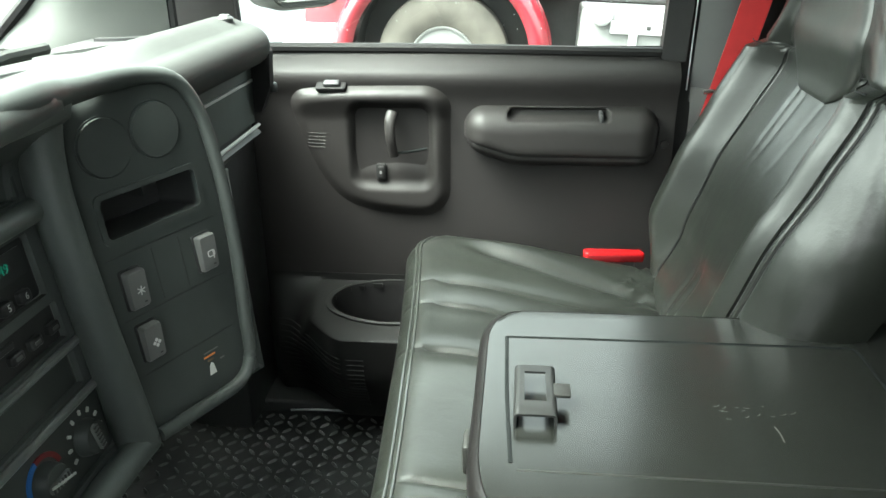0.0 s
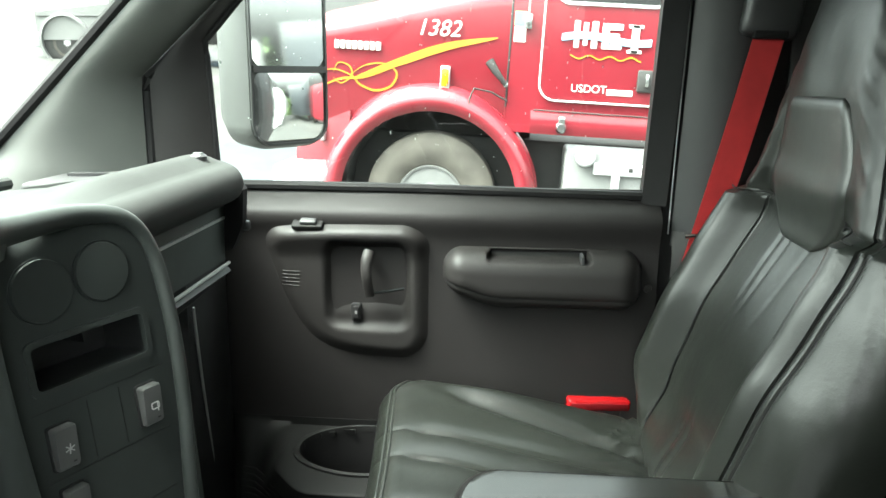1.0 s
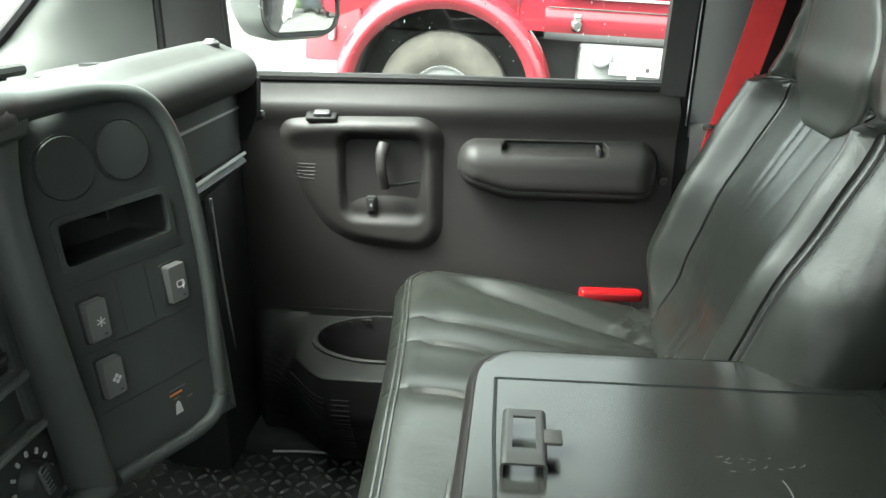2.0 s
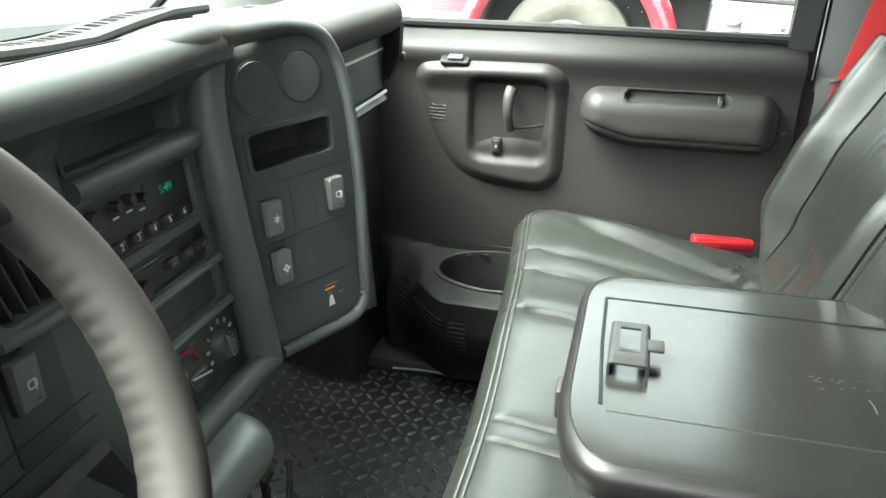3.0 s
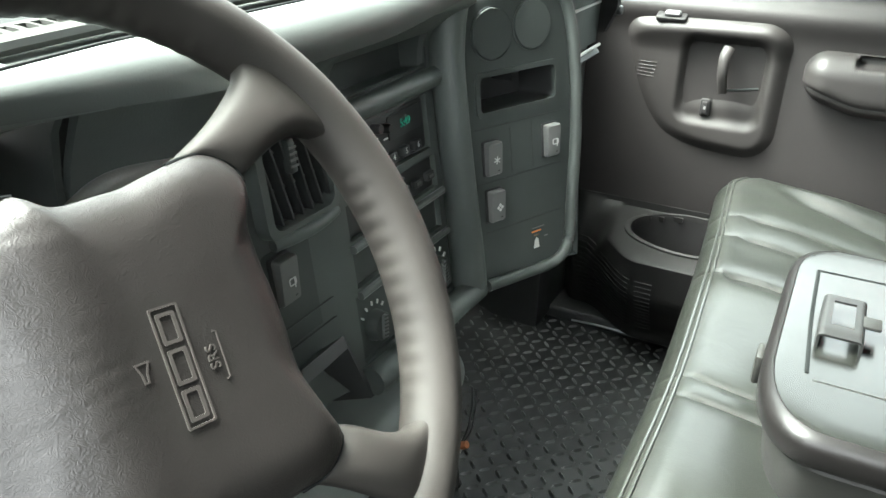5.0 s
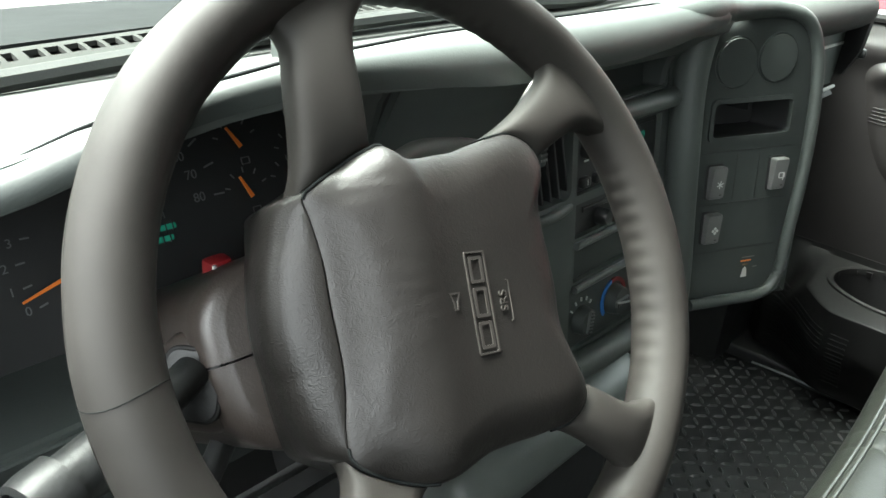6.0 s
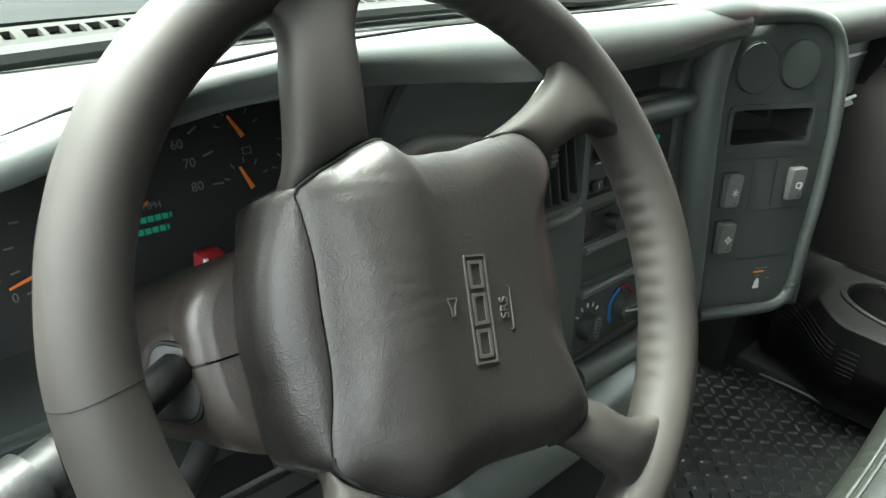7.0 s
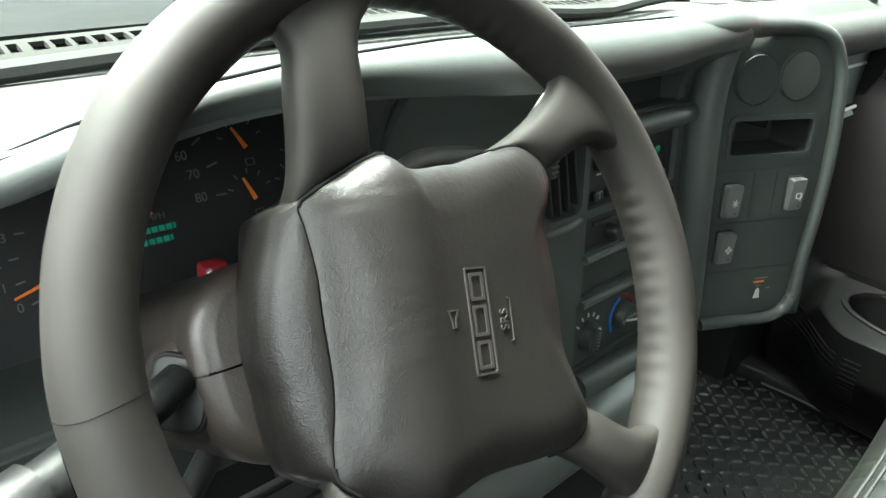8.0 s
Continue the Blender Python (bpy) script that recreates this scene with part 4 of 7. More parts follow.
# air vent and lamp switch left of the stack
vent = part("air_vent", frame_ring(rrect(0.096, 0.100, 0.016), rrect(0.080, 0.083, 0.010), -0.006, 0.008, face(-0.267, 0.672)), DASH, dash, "dark louvred air vent beside the stack")
o = rrect(0.084, 0.086, 0.010)
m = face(-0.267, 0.673)
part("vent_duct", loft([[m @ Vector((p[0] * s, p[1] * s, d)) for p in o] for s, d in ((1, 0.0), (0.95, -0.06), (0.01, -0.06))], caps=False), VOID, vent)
for k in range(6):
    part("louvre_blade", moved(rbox((-0.0012, -0.042, -0.014), (0.0012, 0.042, 0.0035), 0.0006, 1), m @ Matrix.Translation((-0.033 + 0.0132 * k, 0, 0)) @ Matrix.Rotation(radians(12), 4, "Z")), BLACK, vent)
for k in range(2):
    part("cross_blade", moved(rbox((-0.041, -0.0012, -0.020), (0.041, 0.0012, -0.006), 0.0005, 1), m @ Matrix.Translation((0, -0.014 + 0.030 * k, 0))), BLACK, vent)
tab = part("vent_tab", moved(rbox((-0.004, -0.014, 0.0), (0.004, 0.014, 0.009), 0.002), m @ Matrix.Translation((-0.006, 0.012, 0))), DASH_DARK, vent)
for k in range(4):
    part("tab_rib", moved(rbox((-0.0045, -0.0009, 0.0085), (0.0045, 0.0009, 0.0098), 0), m @ Matrix.Translation((-0.006, 0.004 + 0.005 * k, 0))), KEY_GREY, vent)
part("vent_lip", tube([(fascia_x(0.622) + 0.004 + 0.006 * math.sin(math.pi * t), -0.310 + 0.084 * t, 0.6225) for t in axis(0, 1, 0.1)], 0.0055, 10), DASH, vent)
part("knee_panel", slab(rrect(0.082, 0.092, 0.006), -0.02, -0.003, face(-0.272, 0.5645, -0.008), 0.0015), DASH_DARK, dash, "dark switch panel under the vent")
rocker(face(-0.293, 0.583, -0.008), 0.0235, 0.0420, 1)
for z in (0.540, 0.520):
    part("panel_joint", tube([(fascia_x(z) - 0.008, -0.345, z), (fascia_x(z) - 0.007, -0.232, z)], 0.0009, 6), VOID, dash)
part("knee_bolster", surf(lambda y, s: Vector((-0.215 - 0.16 * s - 0.02 * math.sin(math.pi * s), y, 0.520 - 0.20 * s if y < -0.222 else 0.44 - 0.10 * s)), axis(-0.90, -0.02, 0.04), axis(0, 1, 0.125), thick=0.012), VOID, dash, "black lower dash under the column")
part("lower_fascia", surf(lambda y, s: Vector((-0.250 - 0.025 * s, y, 0.60 - 0.10 * s)), axis(-0.90, -0.345, 0.05), axis(0, 1, 0.2), thick=0.01), DASH_DARK, dash)

# instrument cluster
CO = Vector((-0.378, -0.500, 0.664))
CM = basis(CO, (0, 1, 0), (-0.39, 0, 0.92), (0.92, 0, 0.39))


def dial_m(y, z, d=0.0):
    return CM @ Matrix.Translation((y + 0.500, (z - 0.664) / 0.92, d))


clus = part("gauge_panel", slab(rrect(0.50, 0.165, 0.03), -0.012, 0.0, dial_m(-0.625, 0.652), 0.001), BLACK, dash, "black instrument cluster with orange needles")
def cove(y, s):
    x0 = lip_x(y) - 0.002
    z0 = lip_z(y) - 1.31 * roll_r(y) - 0.001
    return Vector((x0 + (-0.405 - x0) * s, y, z0 + (0.735 - 0.5 * max(0, -0.72 - y) - z0) * step(0, 1, s) * 0.9 + 0.004 * math.sin(math.pi * s)))


part("cluster_hood", surf(cove, axis(-0.89, -0.462, 0.03), axis(0, 1, 0.1), thick=0.005), DASH, dash)
part("cluster_cheek", surf(lambda z, s: Vector(((driver_x(-0.47, z) - 0.002) * (1 - s) - 0.40 * s, -0.462 + 0.030 * step(0, 1, s) - 0.01 * step(0.70, 0.77, z), z)), axis(0.56, 0.790, 0.03), axis(0, 1, 0.12), thick=0.005), DASH_DARK, dash)
part("cluster_floor", surf(lambda y, s: Vector((-0.252 - 0.12 * s, y, 0.602 - 0.012 * s)), axis(-0.89, -0.36, 0.06), axis(0, 1, 0.25), thick=0.006), DASH_DARK, dash)


def pointer(y, z, length, ang, w, name="needle"):
    m = dial_m(y, z, 0.004) @ Matrix.Rotation(radians(ang), 4, "Z")
    return part(name, slab([(-0.002, -w), (length, -w * 0.5), (length, w * 0.5), (-0.002, w)], 0, 0.0012, m), NEEDLE, clus, "orange needle")


# speedometer with readable numbers, tachometer and four small gauges
SP = (-0.590, 0.667)
for num, a in ((40, 66), (50, 48), (60, 31), (70, 15), (80, -3)):
    letters("speed_number", str(num), 0.0100, DIAL_INK, dial_m(SP[0] + 0.058 * math.cos(radians(a)), SP[1] + 0.053 * math.sin(radians(a)), 0.001), clus, 0.0002)
    part("speed_tick", slab(rrect(0.009, 0.0014, 0.0004), 0, 0.0005, dial_m(SP[0] + 0.075 * math.cos(radians(a)), SP[1] + 0.069 * math.sin(radians(a)), 0.0005) @ Matrix.Rotation(radians(a), 4, "Z")), DIAL_INK, clus)
pointer(-0.594, 0.6515, 0.024, 29, 0.0016)
letters("speed_unit", "MPH", 0.007, DIAL_INK, dial_m(-0.5696, 0.6585, 0.001), clus, 0.0002)
for k, row in enumerate(("10.887", "026.499")):
    part("odometer_digits", slab(rrect(0.032, 0.0042, 0.001), 0, 0.0004, dial_m(-0.5725 - 0.004 * k, 0.6505 - 0.0075 * k, 0.0006)), GREEN_LED, clus, "green lit odometer line")
    for j in range(6):
        part("digit_gap", slab(rrect(0.0011, 0.0085, 0.0003), 0, 0.0004, dial_m(-0.5865 - 0.004 * k + 0.0055 * j, 0.6505 - 0.0075 * k, 0.0008)), VOID, clus)
for num, y, z in ((0, -0.6700, 0.6240), (1, -0.6760, 0.6375), (2, -0.6760, 0.6520), (3, -0.6690, 0.6660)):
    letters("rev_number", str(num), 0.0085, DIAL_INK, dial_m(y, z, 0.001), clus, 0.0002)
    part("rev_tick", slab(rrect(0.006, 0.0012, 0.0004), 0, 0.0005, dial_m(y + 0.010, z + 0.001, 0.0005) @ Matrix.Rotation(radians(-6 * num + 14), 4, "Z")), DIAL_INK, clus)
pointer(-0.638, 0.6388, 0.036, 195, 0.0015)
for y, z, a in ((-0.490, 0.663, 112), (-0.437, 0.684, 95), (-0.489, 0.700, 118), (-0.447, 0.664, 60)):
    pointer(y, z - 0.006, 0.017, a, 0.0018)
    for j in range(5):
        b = radians(160 - 35 * j)
        part("gauge_tick", slab(rrect(0.0045, 0.0012, 0.0003), 0, 0.0004, dial_m(y + 0.018 * math.cos(b), z - 0.004 + 0.017 * math.sin(b), 0.0005) @ Matrix.Rotation(b, 4, "Z")), DIAL_INK, clus)
    part("gauge_symbol", frame_ring(rrect(0.008, 0.006, 0.001), rrect(0.0062, 0.0042, 0.0008), 0, 0.0004, dial_m(y + 0.004, z - 0.018, 0.0005)), KEY_GREY, clus)

# glove side of the dashboard
def glove_f(y, z):
    return Vector((-0.274 + 0.020 * (z - 0.62) + 0.010 * step(0.735, 0.75, z), y, z))


part("glove_upper", surf(glove_f, axis(0.13, 0.592, 0.04), axis(0.694, 0.752, 0.012), thick=0.012), DASH_DARK, dash, "glossy dark upper glove panel")
part("glove_door", surf(glove_f, axis(0.13, 0.592, 0.04), axis(0.624, 0.691, 0.012), thick=0.012), DASH_DARK, dash, "dark glove box door")
part("glove_gap", rbox((-0.290, 0.13, 0.6895), (-0.2705, 0.590, 0.6935), 0), TRIM_SILVER, dash, "thin pale glove box joint")
part("silver_strip", tube([(-0.266, 0.13, 0.6185), (-0.266, 0.40, 0.6190), (-0.267, 0.589, 0.6205)], 0.0028, 8), WHITE_INK, dash, "thin bright strip under the glove box")
part("glove_underside", surf(lambda y, s: Vector((-0.276 - 0.12 * s, y, 0.614 - 0.10 * s)), axis(0.13, 0.60, 0.1), axis(0, 1, 0.25), thick=0.012), VOID, dash)
part("end_cap", loft([[Vector((x, y, z)) for x, z in ((-0.33, 0.63), (-0.262, 0.64), (-0.244, 0.68), (-0.240, 0.735), (-0.252, 0.752), (-0.33, 0.745))] for y in (0.594, 0.603, 0.612)]), SEAL, dash, "black dash end cap beside the door")
clip = part("end_clip", rbox((-0.252, 0.606, 0.668), (-0.238, 0.618, 0.684), 0.004), BLACK, dash, "small black clip at the dash end")


# ---- steering column and wheel ----
WC, WX, WY, WZ = Vector((-0.1066, -0.5439, 0.7069)), Vector((0.0800, 0.9968, 0.0)), Vector((-0.5245, 0.0421, 0.8504)), Vector((0.8476, -0.0680, 0.5262))
col = thing("steering_column", (-0.25, -0.53, 0.55), "dark grey plastic steering column shroud with stalks", "steering column")


def shroud(z0, z1, top, grow=1.0):
    rings = []
    for t in (0.0, 0.004, 0.014, 0.032, 0.06, 0.12, 0.3, 0.6, 1.0):
        d = z0 + (z1 - z0) * t
        end = 1 - 0.12 * max(0, 1 - t / 0.06) ** 2.4
        pts = []
        for j in range(25):
            a = math.pi * j / 24
            w, h = 0.106 * end * grow, (0.052 if top else 0.062) * end * grow
            px = w * math.copysign(abs(math.cos(a)) ** 0.55, math.cos(a)) - 0.004
            py = (h if top else -h) * abs(math.sin(a)) ** 0.60 + (-0.002 if top else -0.0035)
            pts.append(WC + WX * px + WY * py + WZ * d)
        rings.append(pts)
    return loft(rings)


part("upper_shroud", shroud(-0.066, -0.27, True), COLUMN, col)
part("lower_shroud", shroud(-0.068, -0.27, False), COLUMN, col)
part("column_tube", tube([WC - WZ * 0.04, WC - WZ * 0.30], 0.035, 16), BLACK, col)
hz = part("hazard_button", rbox((-0.256, -0.604, 0.664), (-0.244, -0.588, 0.684), 0.003), RED_INK, col, "red hazard button on the shroud")
part("hazard_mark", rbox((-0.2445, -0.603, 0.668), (-0.2425, -0.600, 0.683), 0.0005, 1), WHITE_INK, hz)
boot_n = Vector((0.52, -0.72, 0.46)).normalized()
boot_x = Vector((0, 0, 1)).cross(boot_n).normalized()
boot_m = basis(Vector((-0.184, -0.654, 0.655)), boot_x, boot_n.cross(boot_x), boot_n)
part("stalk_pod", slab(rrect(0.050, 0.054, 0.018), -0.060, -0.003, boot_m, 0.012, 5), COLUMN, col, "rounded side of the shroud")
boot = part("stalk_boot", slab(rrect(0.033, 0.039, 0.008), -0.014, 0.0, boot_m, 0.0008), SEAL, col, "square rubber boot round the stalk")
part("boot_plate", slab(rrect(0.030, 0.036, 0.007), -0.004, 0.0008, boot_m, 0.001), RUBBER, boot)
turn = part("turn_stalk", tube(smooth_path([(-0.186, -0.652, 0.661), (-0.173, -0.678, 0.660), (-0.163, -0.705, 0.658), (-0.152, -0.742, 0.654)], 6), lambda t: 0.0095 + 0.0045 * step(0.40, 0.50, t), 16), RUBBER, col, "black turn signal stalk with round end")
st_d = (Vector((-0.152, -0.742, 0.654)) - Vector((-0.163, -0.705, 0.659))).normalized()
st_x = st_d.cross(Vector((0, 0, 1))).normalized()
end_m = basis(Vector((-0.152, -0.742, 0.654)), st_x, st_d.cross(st_x), st_d)
part("stalk_knob", lathe([(0.0165, -0.012), (0.0172, 0.0), (0.0165, 0.006), (0.0135, 0.0075), (0.0130, 0.004), (0.0001, 0.004)], end_m, 28), RUBBER, turn, "black rotary end knob")
part("stalk_print", rbox((-0.163, -0.689, 0.666), (-0.157, -0.687, 0.669), 0.0005, 1), WHITE_INK, turn)
for k in range(2):
    part("stalk_tab", moved(rbox((-0.004, -0.003, -0.006), (0.004, 0.003, 0.006), 0.0015), Matrix.Translation((-0.140, -0.728 + 0.018 * k, 0.640))), GREY_LEVER, turn)
shift = part("shift_stalk", tube(smooth_path([(-0.190, -0.545, 0.710), (-0.208, -0.500, 0.728), (-0.2205, -0.461, 0.7325), (-0.230, -0.410, 0.723), (-0.2280, -0.376, 0.7160), (-0.2095, -0.3695, 0.7335)], 6), lambda t: 0.0062, 14), GREY_LEVER, col, "pale grey gear selector stalk")
part("shift_grip", tube(smooth_path([(-0.2085, -0.3695, 0.7345), (-0.203, -0.3715, 0.742), (-0.194, -0.3745, 0.755), (-0.185, -0.378, 0.767), (-0.181, -0.379, 0.772)], 6), lambda t: 0.0078 + 0.0012 * t - 0.005 * step(0.88, 1, t) - 0.0012 * step(0.06, 0.0, t), 14), GREY_LEVER, shift)
part("grip_joint", tube([(-0.2100, -0.3694, 0.7330), (-0.2080, -0.3698, 0.7352)], 0.0066, 14), BLACK, shift)
part("tilt_lever", tube([(-0.20, -0.625, 0.600), (-0.175, -0.660, 0.590), (-0.15, -0.690, 0.583)], lambda t: 0.008 - 0.002 * t, 10), BLACK, col)

# the wheel's own space: x to its right, y up its face, z towards the driver; angles in degrees from x
TEXT = 80.5
PAD_OUT = ((-10, 0.0630), (0, 0.0635), (9, 0.0650), (20, 0.0705), (26, 0.0770), (31, 0.0900), (35, 0.0945), (41, 0.0960), (49, 0.0925), (58, 0.0825), (64, 0.0768), (75, 0.0696), (85, 0.0680), (96, 0.0686), (103, 0.0725), (108, 0.0825), (112, 0.0842), (124, 0.0876), (133, 0.0925), (137.5, 0.0940), (142, 0.0880), (150, 0.0805), (160, 0.0755), (176, 0.0742), (190, 0.0775), (200, 0.0850), (209, 0.0975), (214, 0.1040), (224, 0.1027), (238, 0.0990), (244, 0.0950), (258, 0.0858), (268, 0.0855), (277, 0.0885), (287, 0.0945), (295, 0.1015), (302, 0.1038), (307, 0.1010), (311, 0.0900), (319, 0.0743), (328, 0.0670), (338, 0.0645), (350, 0.0630), (360, 0.0635), (369, 0.0650))
# each spoke: its two edges from the hub's seam to the rim
SPOKES = (
    (((33.5, 0.0930), (32.0, 0.1130), (29.0, 0.1350), (24.0, 0.1510), (15.0, 0.1660)), ((58.5, 0.0825), (51.0, 0.1010), (45.0, 0.1270), (43.0, 0.1500), (46.0, 0.1670))),
    (((108.5, 0.0835), (106.5, 0.0990), (102.5, 0.1165), (97.0, 0.1420), (86.0, 0.1660)), ((139.0, 0.1080), (128.5, 0.1180), (119.0, 0.1340), (113.0, 0.1500), (117.0, 0.1670))),
    (((212.0, 0.1100), (217.0, 0.1220), (218.0, 0.1350), (216.0, 0.1500), (210.0, 0.1660)), ((239.0, 0.0985), (236.0, 0.1150), (235.0, 0.1300), (237.0, 0.1490), (245.0, 0.1660))),
    (((287.5, 0.0945), (293.5, 0.1090), (298.0, 0.1350), (299.5, 0.1540), (296.0, 0.1670)), ((308.5, 0.1010), (311.0, 0.1220), (312.5, 0.1410), (317.0, 0.1560), (327.0, 0.1670))),
)
wheel = thing("steering_wheel", None, "four-spoke dark vinyl steering wheel turned to one side", "steering wheel", m=basis(WC, WX, WY, WZ))


def polar(deg, r, z=0.0):
    return Vector((r * math.cos(radians(deg)), r * math.sin(radians(deg)), z))


def rim_f(a, b):
    """The rim's skin, with a row of finger swells on its inner side between the spokes."""
    ang = math.degrees(a) % 360
    grip = max(step(318, 328, ang) + step(20, 8, ang), step(44, 50, ang) * step(92, 82, ang))
    wave = 0.00045 * grip * math.sin(a * 84) * step(-0.60, -0.98, math.cos(b)) * step(0.9, 0.1, math.sin(b))
    rx, rz = 0.0170 + wave, 0.0188 + 0.5 * wave
    r = 0.1700 + rx * math.cos(b) + 0.0004 * noise.noise(Vector((6 * math.cos(a), 6 * math.sin(a), b)))
    return Vector((r * math.cos(a), r * math.sin(a), rz * math.sin(b)))


rim_a = [2 * math.pi * k / 420 for k in range(420)]
rim_b = [2 * math.pi * k / 20 for k in range(21)]
rim = part("rim", surf(rim_f, rim_a, rim_b, loop_a=True), WHEEL_RIM, wheel, "worn wrapped leather rim with finger grips")
for joint in (178, 262):
    ja = radians(joint)
    part("rim_joint", tube([rim_f(ja + 0.010 * math.sin(2 * b), b) * 1.0005 for b in [2 * math.pi * k / 24 for k in range(25)]], 0.00022, 5), SCREEN_BLACK, rim, "stitched joint across the leather rim")


def hub_r(a):
    return curve_tab(PAD_OUT, math.degrees(a) % 360)


def across(s, a):
    return s * hub_r(a) * math.sin(a - radians(TEXT))


def hub_h(s, a):
    """Flat under the lettering, a soft ridge, then a slope down to the long seam; edges roll away."""
    c = across(s, a)
    over = c - 0.041
    slope = 0.5 * (over + math.sqrt(over * over + 0.008 ** 2))
    d = (1 - s) * hub_r(a)
    q = max(0.0, 1 - d / 0.026)
    roll = 0.0125 * (1 - math.sqrt(max(0.0, 1 - 0.97 * q * q))) * (1 - 0.75 * step(0.055, 0.075, c))
    return 0.0195 - 0.42 * slope - 1.5 * max(0.0, over) ** 2 - roll + 0.0016 * dip(c, 0.030, 0.012)


hub_a = [2 * math.pi * k / 200 for k in range(200)]
hub_s = [0.004] + axis(0.05, 0.70, 0.04) + axis(0.73, 0.97, 0.02) + [0.985, 0.995, 1.0]


def cover_f(a, s):
    if s > 1:
        return Vector((0.998 * hub_r(a) * math.cos(a), 0.998 * hub_r(a) * math.sin(a), hub_h(1, a) - 0.006 * (s - 1)))
    r = s * hub_r(a)
    p = Vector((r * math.cos(a), r * math.sin(a), hub_h(s, a)))
    c, along = across(s, a), r * math.cos(a - radians(TEXT))
    crease = noise.noise(Vector((along * 260, c * 45, 3.0))) * 0.00035 * dip(c, 0.050, 0.022)
    return p + Vector((0, 0, crease))


hub = part("hub_pad", surf(cover_f, hub_a, hub_s + [1.3, 2.0], loop_a=True), WHEEL_PAD, wheel, "creased vinyl airbag cover")


def shell_out(a):
    """The shell shows beyond the pad only along the pad's long seam."""
    d = math.degrees(a) % 360
    k = step(133, 141, d) * step(218, 209, d)
    return hub_r(a) * (0.985 if k == 0 else 1.0) + (lerp_tab(((136, 0.103), (150, 0.0985), (165, 0.0985), (189, 0.1005), (211, 0.110)), d) - hub_r(a)) * k


def shell_ring(k, dz, z=None):
    out = []
    for a in hub_a:
        r = hub_r(a) + 0.0003 + (shell_out(a) - hub_r(a) - 0.0003) * k
        out.append(Vector((r * math.cos(a), r * math.sin(a), z if z is not None else hub_h(1, a) + dz)))
    return out


part("hub_shell", loft([shell_ring(0.0, -0.007), shell_ring(0.0, -0.0014), shell_ring(0.03, -0.0003), shell_ring(0.12, -0.0004), shell_ring(0.35, -0.0025), shell_ring(0.7, -0.0075), shell_ring(0.92, -0.0130), shell_ring(1.0, -0.0215), shell_ring(0.97, 0, -0.038), shell_ring(0.7, 0, -0.055), shell_ring(0.2, 0, -0.066)]), WHEEL_PAD, wheel, "dark vinyl hub shell")


def edge_at(edge, t):
    """A point on a spoke's edge, by the share of its way to the rim."""
    pts = [polar(d, r) for d, r in edge]
    path = smooth_path(pts, 8)
    x = t * (len(path) - 1)
    i = min(int(x), len(path) - 2)
    return path[i].lerp(path[i + 1], x - i)


def spoke(lo, hi):
    """A wrapped spoke: its foot follows the pad's seam, its far end flares into the rim."""
    rings = []
    mid_a = radians((lo[0][0] + hi[0][0]) / 2)
    z_hub = hub_h(1, mid_a) + 0.0015
    for k in range(-1, 15):
        t = max(0, k) / 14
        p, q = edge_at(lo, t), edge_at(hi, t)
        ring = []
        for j in range(28):
            b = 2 * math.pi * j / 28
            u = 0.5 - 0.5 * math.copysign(abs(math.cos(b)) ** 0.75, math.cos(b))
            pt = p.lerp(q, u)
            ang = math.atan2(pt.y, pt.x)
            foot = (hub_r(ang) + 0.0014 - pt.length) * (1 - t) ** 3
            foot = max(foot, -0.016)
            pt = pt + Vector((math.cos(ang), math.sin(ang), 0)) * foot
            z0 = hub_h(1, ang) * (1 - t) ** 2 + z_hub * (1 - (1 - t) ** 2)
            top = z0 * (1 - step(0.0, 0.9, t)) + 0.0125 * step(0.0, 0.9, t) + 0.0040 * math.sin(math.pi * min(1, t * 1.2)) - (0.0030 if k < 0 else 0.0006 * (k == 0))
            thick = 0.0235 - 0.004 * step(0.6, 1, t)
            s = math.copysign(abs(math.sin(b)) ** 0.62, math.sin(b))
            ring.append(Vector((pt.x, pt.y, top - thick / 2 + (thick / 2) * s)))
        rings.append(ring)
    return part("spoke", loft(rings), WHEEL_RIM, wheel, "broad vinyl wrapped spoke")


for lo_edge, hi_edge in SPOKES:
    arm_of = spoke(lo_edge, hi_edge)
    arcs = [radians(d) for d in axis(lo_edge[0][0] - 1, hi_edge[0][0] + (0 if hi_edge[0][0] != 139.0 else -1), 2.0)]
    part("spoke_seam", tube([Vector((1.003 * hub_r(a) * math.cos(a), 1.003 * hub_r(a) * math.sin(a), hub_h(1, a) + 0.0003)) for a in arcs], 0.0009, 6), SCREEN_BLACK, arm_of, "dark seam at the spoke's foot")


def hub_m(along, side, lift):
    """A pose on the pad: local x along the lettering, y across it."""
    t = radians(TEXT)
    along -= 0.0105
    x, y = along * math.cos(t) - side * math.sin(t), along * math.sin(t) + side * math.cos(t)
    a, r = math.atan2(y, x), math.hypot(x, y)
    return Matrix.Translation((x, y, hub_h(min(1, r / hub_r(a)), a) + lift)) @ Matrix.Rotation(t, 4, "Z")


